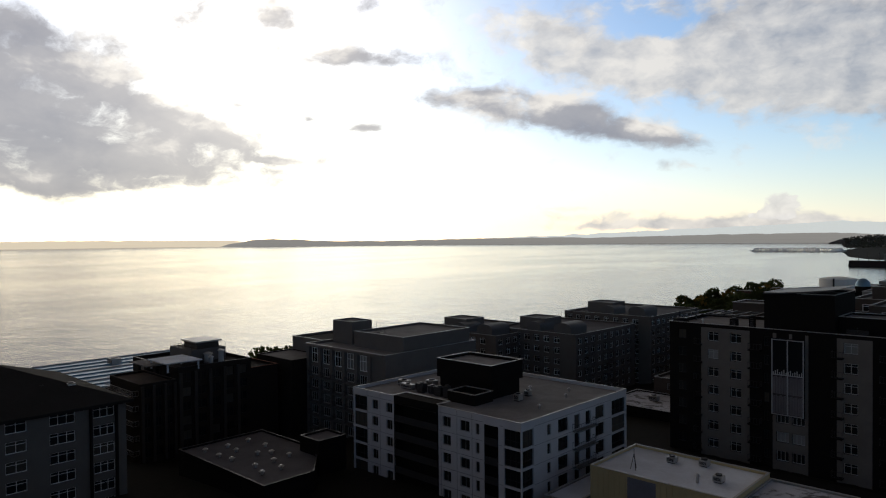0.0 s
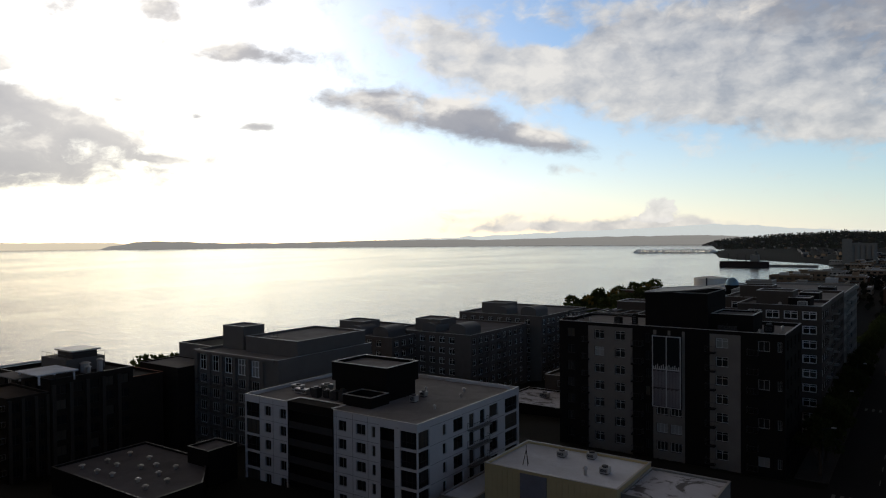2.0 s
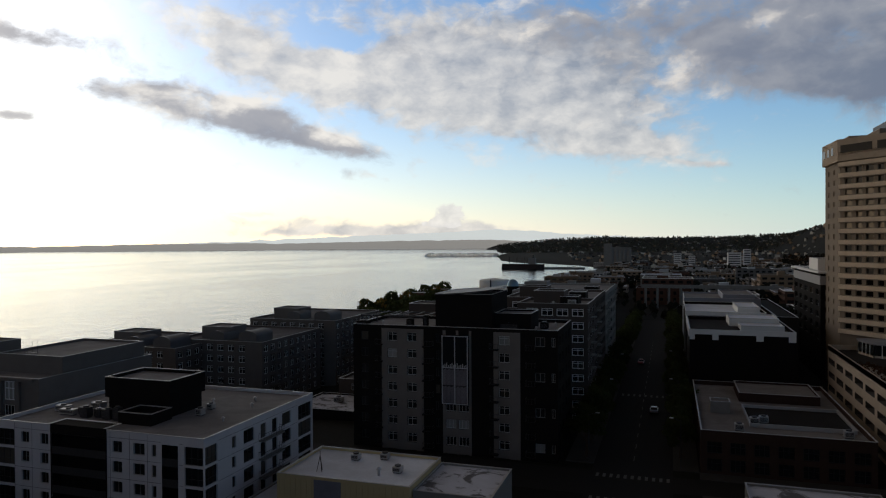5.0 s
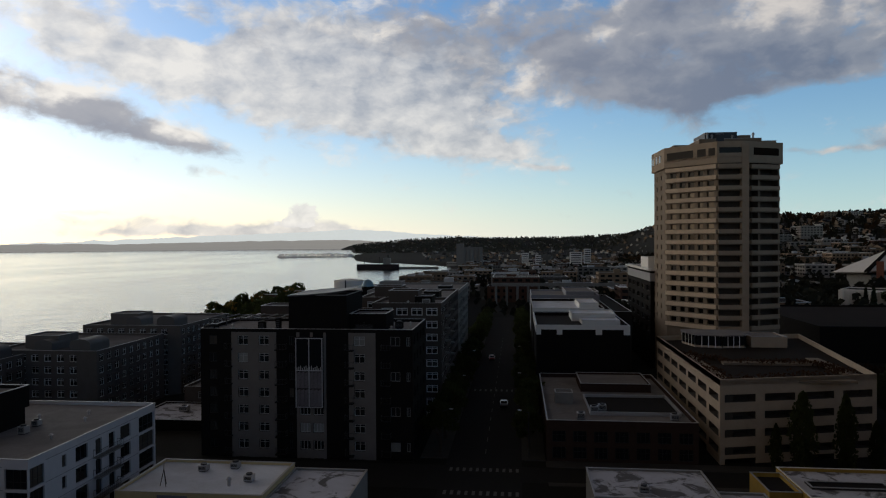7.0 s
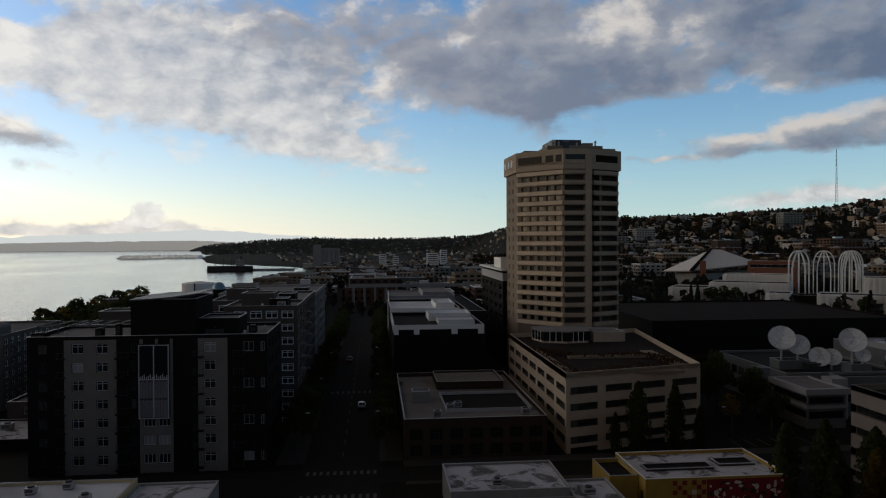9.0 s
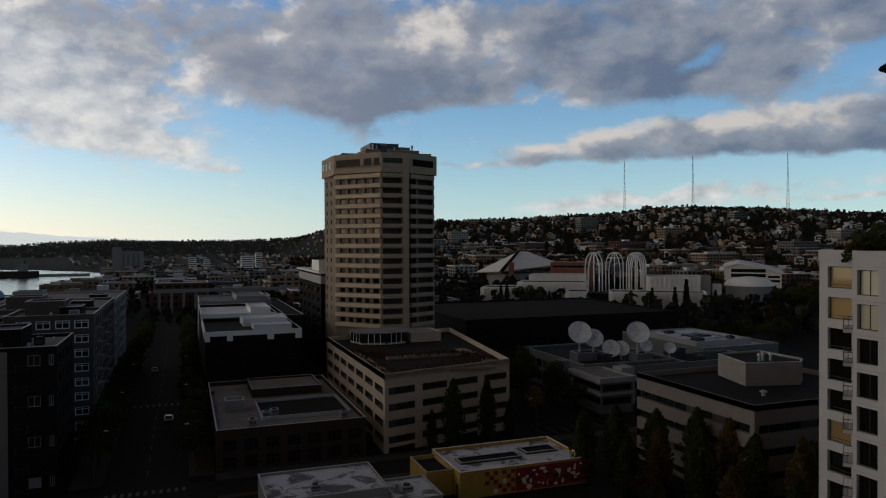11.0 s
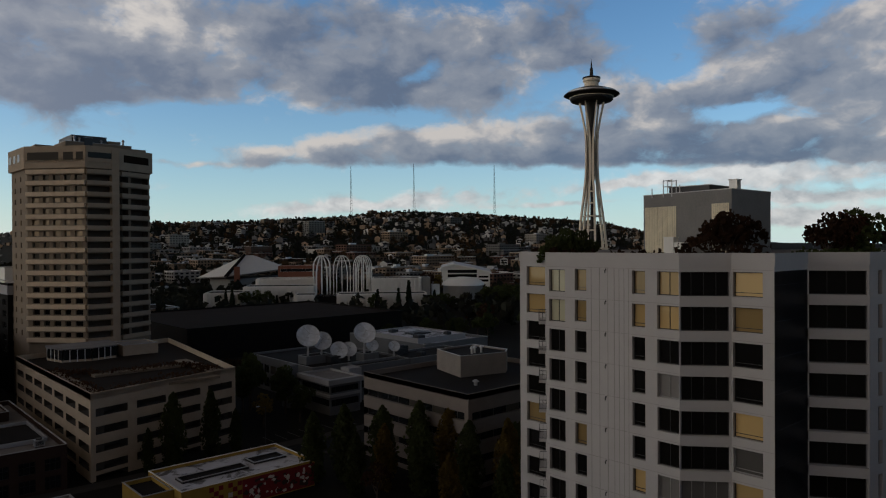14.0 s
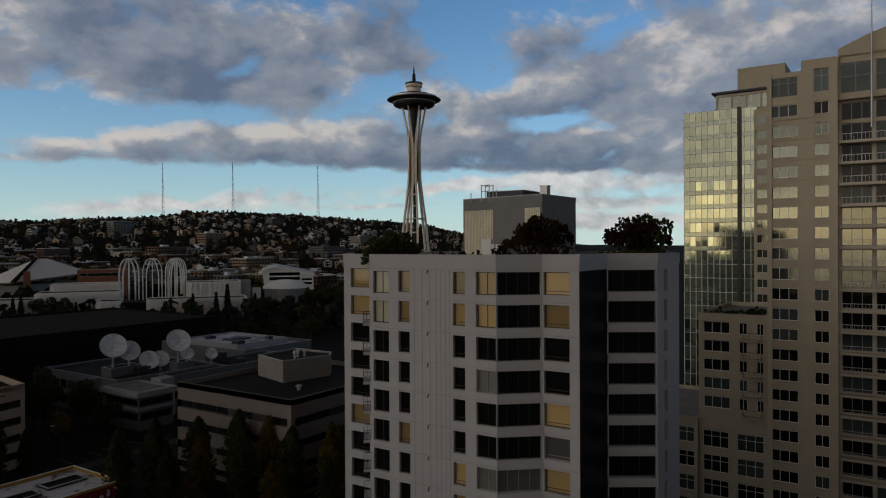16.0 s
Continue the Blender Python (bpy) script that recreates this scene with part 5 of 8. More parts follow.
building("pale_block", "pale blue-grey block with a stepped flat roof", rect(4.6, 252, 28.6, 280), -0.6, 19.6, PALE_BLUE, ROOF, {0: lambda n: grid(n, [(0.2 + 0.2 * i, 1.2) for i in range(4)], [(16.2, 17.4)], WIN_D)}, 0.5)
building("pale_block_step", "raised pale step on the stepped roof", rect(17, 254, 27, 278), 19.5, 21.0, PALE_BLUE, ROOF, None, 0.3, category="penthouse")
building("dark_side_block", "dark block beside the pale one", rect(28.7, 216, 34.2, 280), -0.6, 17.6, BLACK_BROWN, ROOF_DARK, None, 0.4)

# Parking podium with the tan tower on it.
POD = [(35.3, 127.3), (65.0, 134.8), (72.5, 190), (35.3, 183.5)]
pod = thing("parking_podium", (50, 160, -0.6), "tan concrete parking garage with long open decks", "parking garage")


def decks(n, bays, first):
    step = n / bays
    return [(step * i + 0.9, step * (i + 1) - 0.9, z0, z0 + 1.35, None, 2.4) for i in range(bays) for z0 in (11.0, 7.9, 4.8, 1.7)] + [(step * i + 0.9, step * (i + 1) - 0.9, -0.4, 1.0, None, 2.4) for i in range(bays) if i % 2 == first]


ps = Shape()
for i in range(4):
    a, b = POD[i], POD[(i + 1) % 4]
    n = (Vector(b) - Vector(a)).length
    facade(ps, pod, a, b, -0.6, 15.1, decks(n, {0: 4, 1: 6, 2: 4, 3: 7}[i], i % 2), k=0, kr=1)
# Deck interiors get a near-black concrete, the shade put into its colour.
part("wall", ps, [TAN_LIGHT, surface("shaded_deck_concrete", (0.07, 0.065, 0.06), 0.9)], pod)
part("roof", Shape().face([(*p, 14.0) for p in POD]), surface("dark_soil_roof", (0.026, 0.021, 0.018), 0.95, grain=0.3, stain=0.5, size=2.0, spec=0.05), pod)
part("parapet", Shape().ring(POD, inset(POD, 0.3), 14.0, 15.12), TAN_LIGHT, pod)

TAN_BAND_LIT = surface("lit_balcony_band", (0.56, 0.45, 0.33), 0.85, grain=0.1, stain=0.25)
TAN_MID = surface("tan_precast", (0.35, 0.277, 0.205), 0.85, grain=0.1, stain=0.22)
TOWER = [(41.9, 221.5), (42.5, 206.4), (53.2, 194.0), (59.8, 194.0), (71.0, 199.4), (73.1, 221.5), (64.5, 230), (49.5, 230)]
tower = thing("tan_residential_tower", (57, 212, 14), "tall tan concrete apartment tower with banded balconies", "tower")
ts = Shape()
t_rows = [(62.0 - 2.9 * (k + 1) + 1.0, 62.0 - 2.9 * (k + 1) + 2.35) for k in range(16)]
T_STYLE = (1, 0, FRAME_DARK, GLASS_BLACK)
# Tan panes: the golden sky's reflection painted as pane colour.
T_REFLECT = (1, 0, FRAME_DARK, pane_glass("bronze_glass_painted_gold", pane_tone=(0.17, 0.13, 0.085), share=1.0, spec=0.35))
for i in range(8):
    a, b = TOWER[i], TOWER[(i + 1) % 8]
    n = (Vector(b) - Vector(a)).length
    cols = {0: [(0.25, 1.0), (0.6, 1.0)], 1: [(0.14, 1.9), (0.32, 1.6), (0.5, 2.0), (0.68, 1.6), (0.87, 2.1)], 2: [(0.3, 2.2), (0.75, 2.2)]}.get(i, [])
    ops = grid(n, cols, t_rows, T_STYLE)
    if i == 1:
        ops = [o[:4] + (T_REFLECT,) if t_rows[6][0] - 0.1 < o[2] < t_rows[3][0] + 0.1 else o for o in ops]
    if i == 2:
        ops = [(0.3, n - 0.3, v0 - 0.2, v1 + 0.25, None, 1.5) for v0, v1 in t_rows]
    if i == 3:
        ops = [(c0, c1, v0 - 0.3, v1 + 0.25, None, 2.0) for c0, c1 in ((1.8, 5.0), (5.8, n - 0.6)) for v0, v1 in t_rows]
    if i == 1:
        ops += [(0.8, n - 4.4, 62.6, 64.2, T_STYLE), (n - 3.8, n - 1.4, 62.6, 64.2, T_STYLE)]
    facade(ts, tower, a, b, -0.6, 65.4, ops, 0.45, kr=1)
# Recess faces use a darker render, with the recess shade in its colour.
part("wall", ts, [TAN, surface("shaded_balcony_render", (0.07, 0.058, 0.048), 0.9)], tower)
for k in range(17):
    z = 62.0 - 2.9 * k
    for i, out in ((1, 0.75), (2, 1.0), (3, 0.6)):
        a, b = Vector(TOWER[i]), Vector(TOWER[i + 1])
        ex = (b - a).normalized()
        o = Vector((ex.y, -ex.x)) * out
        if i == 3:
            a, b = a + ex * 2.4, b - ex * 0.4
        # Bands of face 1 take a lighter copy: western light put into their colour.
        part("balcony_band", Shape().prism([tuple(a), tuple(a + o), tuple(b + o), tuple(b)], z - 0.28, z + 0.80), TAN_BAND_LIT if i == 1 else TAN_MID, tower)
        # Darker soffit strip: shade beneath each band, put into the colour.
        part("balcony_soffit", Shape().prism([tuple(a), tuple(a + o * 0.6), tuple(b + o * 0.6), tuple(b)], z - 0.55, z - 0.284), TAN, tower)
part("pier", Shape().box(59.2, 192.9, 14, 61.0, 195.0, 65.2), TAN_MID, tower, "pale vertical concrete pier")
CROWN_GLASS = pane_glass("dark_bronze_glass", dark=(0.016, 0.012, 0.009), share=0.0, spec=0.08)
crown = inset(TOWER, -0.75)
part("crown", Shape().ring(crown, inset(TOWER, 0.5), 60.2, 65.9), TAN_MID, tower, "projecting concrete crown")
for i, spans in ((0, [(1.0, 3.2), (5.5, 7.5), (9.5, 11.5)]), (1, [(0.9, 9.6), (10.9, 13.6), (14.4, 16.4)]), (2, [(0.6, 7.0)]), (3, [(3.0, 11.6)])):
    ca, cb = Vector(crown[i]), Vector(crown[i + 1])
    e = (cb - ca).normalized()
    o = Vector((e.y, -e.x))
    for u0, u1 in spans:
        p, q = ca + e * u0, ca + e * u1
        part("crown_window", Shape().prism([tuple(p - o * 0.05), tuple(p + o * 0.03), tuple(q + o * 0.03), tuple(q - o * 0.05)][::-1], 62.3, 64.3), CROWN_GLASS, tower)

part("roof", Shape().face([(*p, 65.0) for p in inset(TOWER, 0.3)]), ROOF_DARK, tower)
building("tower_plant_room", "stepped plant room on the tan tower", rect(50, 200, 66.5, 221), 64.9, 67.2, TAN, ROOF_DARK, None, 0.3, category="penthouse")
building("tower_plant_top", "dark plant screen on top of the tower", rect(51.6, 200.5, 60.2, 213), 67.4, 69.0, METAL_DARK, ROOF_DARK, None, 0.3, category="penthouse")

for x0, y0, x1, y1, z1, m in ((44.6, 207, 51.4, 217, 66.6, TAN), (60.6, 200.6, 63.8, 210, 68.2, TAN), (67.0, 203, 71.4, 214, 66.9, TAN_MID), (54.5, 199.9, 56.5, 200.4, 68.6, METAL_DARK)):
    building("tower_roof_box", "low tan roof box on the residential tower", rect(x0, y0, x1, y1), 64.9, z1, m, ROOF_DARK, None, 0.2, category="penthouse", group="tower roof boxes")
for x, y, h in ((52.2, 200.3, 2.0), (53.4, 200.3, 1.5), (58.8, 200.3, 1.2), (64.6, 201, 1.9)):
    vent(x, y, 67.3, h, 0.35)

# Glazed garden room and planters on the podium roof.
gr = thing("glazed_garden_room", (48, 177, 14), "white-framed glazed garden room on the podium roof", "conservatory")
hexa = [(40.6, 179), (42.2, 173.0), (48.0, 171.2), (53.6, 172.4), (54.4, 177.5), (54.4, 182), (41.2, 182)]
gs = Shape()
for i in range(len(hexa)):
    a, b = Vector(hexa[i]), Vector(hexa[(i + 1) % len(hexa)])
    n = max(2, int((b - a).length / 1.3))
    for j in range(n + 1):
        p = a + (b - a) * (j / n)
        gs.box(p.x - 0.08, p.y - 0.08, 14, p.x + 0.08, p.y + 0.08, 16.9)
part("frame", gs, FRAME_WHITE, gr)
for i in range(len(hexa)):
    a, b = hexa[i], hexa[(i + 1) % len(hexa)]
    part("pane", Shape().face([(*a, 14.5), (*b, 14.5), (*b, 16.7), (*a, 16.7)]), GLASS, gr)
part("base_wall", Shape().prism(inset(hexa, -0.05), 13.95, 14.5), TAN_LIGHT, gr)
part("roof", Shape().prism(inset(hexa, -0.35), 16.8, 17.05), ROOF, gr)
building("podium_hut", "small pale lift hut on the podium roof", rect(55.2, 173.0, 63.4, 182), 13.9, 16.3, TAN_LIGHT, ROOF, None, 0.2, category="hut")

# Tall dark block behind the tower, with a pale roof slab.
slab_rows = lambda n: grid(n, [((i + 0.5) / 5, n / 9) for i in range(5)], [(23.8 - 3.2 * k, 25.5 - 3.2 * k) for k in range(5)], WIN_D)
slab_block = building("dark_slab_block", "tall dark apartment block with a pale roof slab", rect(40.6, 221, 64, 265), -0.6, 29.6, DARK_PANEL, ROOF_WHITE, {0: slab_rows, 3: slab_rows}, 0.5, coping=WHITE)
part("roof_slab", Shape().ring(inset(rect(40.6, 221, 64, 265), -0.9), inset(rect(40.6, 221, 64, 265), 0.6), 30.25, 30.75), WHITE, slab_block, "pale projecting roof slab")
part("top_band", Shape().ring(inset(rect(40.6, 221, 64, 265), -0.15), rect(40.6, 221, 64, 265), 26.9, 29.4), BAND_GREY, slab_block, "grey band under the roof slab")
building("slab_block_penthouse", "white lift penthouse on the dark block", rect(43.0, 238, 56, 252), 29.5, 33.6, WHITE, ROOF, None, 0.3, category="penthouse")

# Yellow shop with a painted side wall and low roofs beside it.
YL = rect(39.9, 100.3, 62.3, 113.5)
yellow = building("yellow_shop", "yellow painted building with a patched white roof and mural", YL, -0.6, 3.75, YELLOW, ROOF_PATCHED, None, 0.5, coping=WHITE)
mural_red = surface("mural_red", (0.20, 0.022, 0.03), 0.8)
mural_white = surface("mural_white", (0.6, 0.55, 0.52), 0.8)
mural_dark = surface("mural_dark", (0.05, 0.03, 0.03), 0.8)
random.seed(5)
part("mural", Shape().box(49.4, 100.24, 0.2, 62.2, 100.296, 3.9), mural_red, yellow, "red mural ground")
for i in range(84):
    x, z = random.uniform(49.8, 61.6), random.uniform(0.6, 3.4)
    w, h, d = random.uniform(0.25, 0.7), random.uniform(0.2, 0.6), 100.236 - 0.0004 * i
    n = random.randint(4, 7)
    blob = [(x + w * random.uniform(0.6, 1) * math.cos(6.283 * j / n), z + h * random.uniform(0.6, 1) * math.sin(6.283 * j / n)) for j in range(n)]
    s = Shape().face([(px_, d, pz_) for px_, pz_ in blob])
    part("mural_patch", s, mural_white if i % 5 < 2 else mural_dark if i % 5 < 4 else mural_red, yellow)
for i in range(7):
    for j in range(5):
        if (i + j) % 2 == 0 and random.random() < 0.35 + 0.1 * i:
            part("mural_check", Shape().box(44.1 + i * 0.75, 100.25, 0.3 + j * 0.72, 44.8 + i * 0.75, 100.296, 0.98 + j * 0.72), mural_red if random.random() < 0.7 else mural_white, yellow)
part("door", Shape().box(39.86, 101.2, -0.1, 39.895, 102.2, 2.1), METAL_DARK, yellow, "dark side door")
building("sunken_roof_bay", "dark roof bay on the yellow shop", rect(42.0, 105.2, 53, 108.0), 3.65, 3.85, METAL_DARK, ROOF_DARK, None, 0.2, category="roof bay")
building("sunken_roof_bay", "dark roof bay on the yellow shop", rect(54.5, 106.4, 60.5, 109.6), 3.65, 3.85, METAL_DARK, ROOF_DARK, None, 0.2, category="roof bay")
building("yellow_side_bay", "yellow side bay with an open dark top", rect(35.3, 103, 39.8, 111.5), -0.6, 3.4, YELLOW, ROOF_DARK, None, 0.6)
building("patched_roof_shop", "low shop with a stained white roof", rect(10.3, 97, 27.5, 109.3), -0.6, 4.4, CONCRETE, ROOF_PATCHED, None, 0.3)
building("patched_lean_to", "low lean-to with a stained pale roof and a hatch", rect(27.7, 93, 34.4, 102.3), -0.6, 3.7, CONCRETE, ROOF_PATCHED, None, 0.3)
unit(30.2, 97.2, 3.7, 1.8, 1.4, 0.9)
unit(17.5, 100.5, 4.4, 1.4, 1.2, 0.8)
building("patched_roof_annex", "low annex with a stained pale roof", rect(6, 84, 30, 96.8), -0.6, 3.2, CONCRETE, ROOF_PATCHED, None, 0.3)

# Banded office block.
OF = rect(78.6, 80.3, 111, 108.8)
of = thing("banded_office", (96, 96, -0.6), "brown-grey office block with long window bands", "office building")
osx = Shape()
for i in range(4):
    a, b = OF[i], OF[(i + 1) % 4]
    n = (Vector(b) - Vector(a)).length
    facade(osx, of, a, b, -0.6, 15.8, [(0.0, n, z0, z0 + 1.4, None, 0.9) for z0 in (11.3, 7.7, 4.1, 0.5)] if i in (0, 3) else [])
part("wall", osx, [surface("brown_grey_precast", (0.155, 0.132, 0.118), 0.85, grain=0.1, stain=0.2)], of)
for z0 in (11.3, 7.7, 4.1, 0.5):
    for i in range(10):
        part("pane", Shape().box(78.9 + i * 3.2, 81.0, z0, 81.95 + i * 3.2, 81.06, z0 + 1.4), GLASS, of)
    for i in range(9):
        part("pane", Shape().box(79.3, 80.6 + i * 3.1, z0, 79.36, 83.55 + i * 3.1, z0 + 1.4), GLASS, of)
part("roof", Shape().face([(*p, 14.9) for p in OF]), ROOF_DARK, of)
part("parapet", Shape().ring(OF, inset(OF, 0.3), 14.9, 15.82), surface("precast_cap", (0.17, 0.145, 0.13), 0.85), of)
building("office_plant_room", "brown-grey plant room on the office roof", [(91, 95), (101, 92.6), (104, 95), (104, 105), (94, 105)], 14.8, 18.6, surface("brown_grey_render", (0.21, 0.185, 0.165), 0.85), ROOF_DARK, None, 0.3, category="penthouse")
for x, y in ((96, 97), (97.3, 97.5), (98.6, 97)):
    vent(x, y, 18.6, 1.5, 0.35)
vent(88, 88, 14.9, 1.0, 0.5)

# Broadcast building with dishes.
building("studio_block", "grey glazed studio block under satellite dishes", rect(94, 152, 122, 185), -0.6, 8.6, SHADE_GREY, ROOF_DARK, {0: lambda n: grid(n, [((2 + 3.6 * i) / n, 3.0) for i in range(7)], [(4.8, 7.0), (1.0, 3.6)], (3, 0, FRAME_DARK, GLASS)), 3: lambda n: grid(n, [((2 + 3.6 * i) / n, 3.0) for i in range(9)], [(4.8, 7.0), (1.0, 3.6)], (3, 0, FRAME_DARK, GLASS))}, 0.5, coping=BAND_GREY)
def band_rows(n):
    return [(0.4, n - 0.4, 5.2, 6.6, (6, 0, FRAME_DARK, GLASS)), (0.4, n - 0.4, 2.0, 3.6, (6, 0, FRAME_DARK, GLASS))]


st = building("studio_tower", "stepped glazed corner of the studio block", rect(90.4, 138.6, 99, 151.5), -0.6, 7.0, SHADE_GREY, ROOF_DARK, {0: band_rows, 3: band_rows}, 0.3, coping=BAND_GREY)
part("fascia", Shape().ring(rect(89.4, 137.6, 99.4, 152.0), rect(90.7, 138.9, 98.7, 151.2), 7.3, 8.5), BAND_GREY, st, "pale overhanging fascia")
part("fascia", Shape().ring(rect(89.9, 138.1, 99.2, 151.8), rect(90.7, 138.9, 98.7, 151.2), 4.3, 4.9), BAND_GREY, st, "pale overhanging fascia")
part("fascia_roof", Shape().box(90.6, 138.8, 7.9, 98.8, 151.3, 8.1), ROOF, st)
for x0, y0, x1, y1, z1 in ((100.4, 145.2, 104.2, 149.0, 9.0), (87.2, 152.2, 90.0, 155.4, 10.4)):
    part("shaft", Shape().box(x0, y0, -0.6, x1, y1, z1), BAND_GREY if x0 > 95 else SHADE_GREY, st, "grey vertical shaft")
building("studio_annex", "low grey studio front with a pale roof edge", rect(104.3, 147.4, 121.9, 152.1), -0.6, 8.4, SHADE_GREY, ROOF_DARK, {0: lambda n: grid(n, [((2 + 3.6 * i) / n, 3.0) for i in range(4)], [(3.0, 5.6)], (3, 0, FRAME_GREY, GLASS))}, 0.5, coping=BAND_GREY)
building("studio_wing", "lower studio wing with a long flat roof", rect(122.1, 147.4, 146, 160), -0.6, 8.3, SHADE_GREY, ROOF_DARK, {0: lambda n: grid(n, [((2 + 3.6 * i) / n, 3.0) for i in range(6)], [(3.0, 5.6)], (3, 0, FRAME_GREY, GLASS))}, 0.5, coping=BAND_GREY)
for x, y, w, d, h in ((104, 158, 3, 3, 1.8), (110, 163, 5, 3, 1.5), (116, 157, 2.5, 2.5, 1.2), (124, 156, 4, 2, 2.2), (130, 152, 2, 2, 1.0), (127, 157, 3, 2, 2.6)):
    unit(x, y, 8.6 if x < 122 else 8.3, w, d, h, METAL_DARK)
building("white_roofed_hall", "broad low hall with a white layered flat roof", rect(147, 170, 176, 212), -0.6, 6.9, SHADE_GREY, ROOF_PATCHED, None, 0.9, coping=BAND_GREY)
building("white_roof_layer", "raised layer on the white flat roof", rect(150, 177, 172, 206), 6.8, 8.3, BAND_GREY, ROOF_PATCHED, None, 0.4, coping=BAND_GREY, category="penthouse")
for x, y, w, d, h in ((153, 180, 3, 3, 1.2), (161, 190, 8, 5, 0.6), (167, 181, 2, 2, 1.0), (157, 199, 3, 2, 1.0)):
    unit(x, y, 8.3, w, d, h, METAL_DARK)


DISH_WHITE = surface("weathered_dish_paint", (0.58, 0.60, 0.64), 0.6, grain=0.15, stain=0.6, size=0.5)


def dish(x, y, z, d, hub, yaw, tilt):
    """A satellite dish on a post: bowl, rim, feed arms and mount."""
    ob = thing("satellite_dish", (x, y, z), "white satellite dish on a steel post above the roof", "satellite dish", "rooftop dishes")
    m = pose(0, 0, hub, 90 - tilt, 0, yaw)
    n, rings = 28, 6
    s = Shape()
    pts = [[m @ Vector((d / 2 * r / rings * math.cos(2 * math.pi * j / n), d / 2 * r / rings * math.sin(2 * math.pi * j / n), 0.16 * d * (r / rings) ** 2)) for j in range(n)] for r in range(rings + 1)]
    for r in range(rings):
        for j in range(n):
            q = [pts[r][j], pts[r][(j + 1) % n], pts[r + 1][(j + 1) % n], pts[r + 1][j]]
            s.face([p + Vector((x, y, z)) for p in q])
    part("bowl", s, DISH_WHITE, ob, smooth=True)
    rim = Shape()
    for j in range(n):
        rim.tube(pts[rings][j] + Vector((x, y, z)), pts[rings][(j + 1) % n] + Vector((x, y, z)), 0.06, n=4)
    part("rim", rim, METAL, ob)
    feed = m @ Vector((0, 0, d * 0.42))
    arms = Shape()
    for j in range(3):
        arms.tube(pts[rings][j * n // 3] + Vector((x, y, z)), feed + Vector((x, y, z)), 0.05, n=4)
    part("feed_arm", arms, METAL, ob)
    part("feed_horn", Shape().tube(feed + Vector((x, y, z)), m @ Vector((0, 0, d * 0.34)) + Vector((x, y, z)), 0.16, n=8), METAL, ob)
    part("post", Shape().tube((x, y, z - 0.02), m @ Vector((0, 0, 0)) + Vector((x, y, z)), 0.3, 0.22, 8), METAL, ob)
    return ob


for x0, y0, x1, y1 in ((96.6, 159.2, 104.4, 163.4), (110.4, 152.6, 115.4, 156.4)):
    building("dish_plinth", "grey plant block under the satellite dishes", rect(x0, y0, x1, y1), 8.5, 10.6, SHADE_GREY, ROOF_DARK, None, 0.15, coping=BAND_GREY, category="roof plinth", group="dish plinths")
for x, y, z, d, hub in ((98.5, 161.5, 10.6, 6.2, 5.0), (102.4, 161.0, 10.6, 5.2, 3.4), (105.9, 158.0, 8.6, 4.8, 2.9), (111.9, 154.6, 10.6, 6.0, 5.2), (113.9, 153.8, 10.6, 3.4, 1.9), (108.8, 157.5, 8.6, 4.2, 2.9), (121.0, 153.2, 8.6, 3.2, 3.0)):
    dish(x, y, z, d, hub, -22, 30)

# ---- white apartment tower ----
SPLIT[0] = True
WT = [(57.85, 50.9), (57.85, 47.2), (54.25, 44.3), (54.25, 30.0), (57.0, 26.8), (57.0, 23.3), (63.8, 23.3), (66.4, 19.3), (71.4, 18.6), (86, 24), (90, 50), (72, 60)]
WTOP = 39.05
white = thing("white_apartment_tower", (70, 38, -0.6), "white panelled apartment tower with bronze-tinted windows", "tower")
w_rows = [(WTOP - 3.5 - 2.93 * k, WTOP - 1.45 - 2.93 * k) for k in range(13)]
# Sunset sky reflected in the glass, put into the panes as a tan colour.
GLASS_SUNSET = pane_glass("bronze_glass_painted_sunset", dark=(0.013, 0.0105, 0.008), pane_tone=(0.235, 0.165, 0.075), share=1.0, tint=(0.5, 0.42, 0.28), spec=0.5)
GLASS_SHEER = pane_glass("glass_with_sheer_curtains", pane_tone=(0.085, 0.082, 0.080), share=1.0, spec=0.25)
# Pale greenish panes for the two top balcony windows.
GLASS_BRIGHT = pane_glass("pale_toned_glass", pane_tone=(0.34, 0.33, 0.24), share=1.0, spec=0.4)


def tower_windows(u0, u1, lights, transom, drawn="", sheer="", bright="", drop=0.0):
    """One column of windows; digits name storeys from the top: drawn for tan painted reflections, sheer for curtains,
    bright for pale panes.
    """
    out = []
    for k, (v0, v1) in enumerate(w_rows):
        key = str(k) if k < 10 else "x"
        gm = GLASS_SUNSET if key in drawn else GLASS_SHEER if key in sheer else GLASS_BRIGHT if key in bright else GLASS_BLACK
        out.append((u0, u1, v0 - drop, v1 - drop * 0.4, (lights, transom, FRAME_DARK if gm is not GLASS_SHEER else FRAME_GREY, gm)))
    return out


W_FACES = {
    0: tower_windows(0.95, 3.53, 1, 0.16, "015"),
    2: tower_windows(0.38, 2.33, 2, 0.0, "", "", "01", 0.2) + tower_windows(3.5, 4.83, 1, 0.16, "015") + tower_windows(9.76, 11.06, 1, 0.16, "0167") + tower_windows(12.23, 14.28, 2, 0.0, "01", "36"),
    3: tower_windows(0.03, 4.08, 4, 0.0, "", "6"),
    4: tower_windows(0.12, 2.58, 1, 0.16, "0146", "5"),
    6: tower_windows(0.12, 4.6, 3, 0.0, "", ""),
    7: tower_windows(1.55, 2.35, 1, 0.0),
}
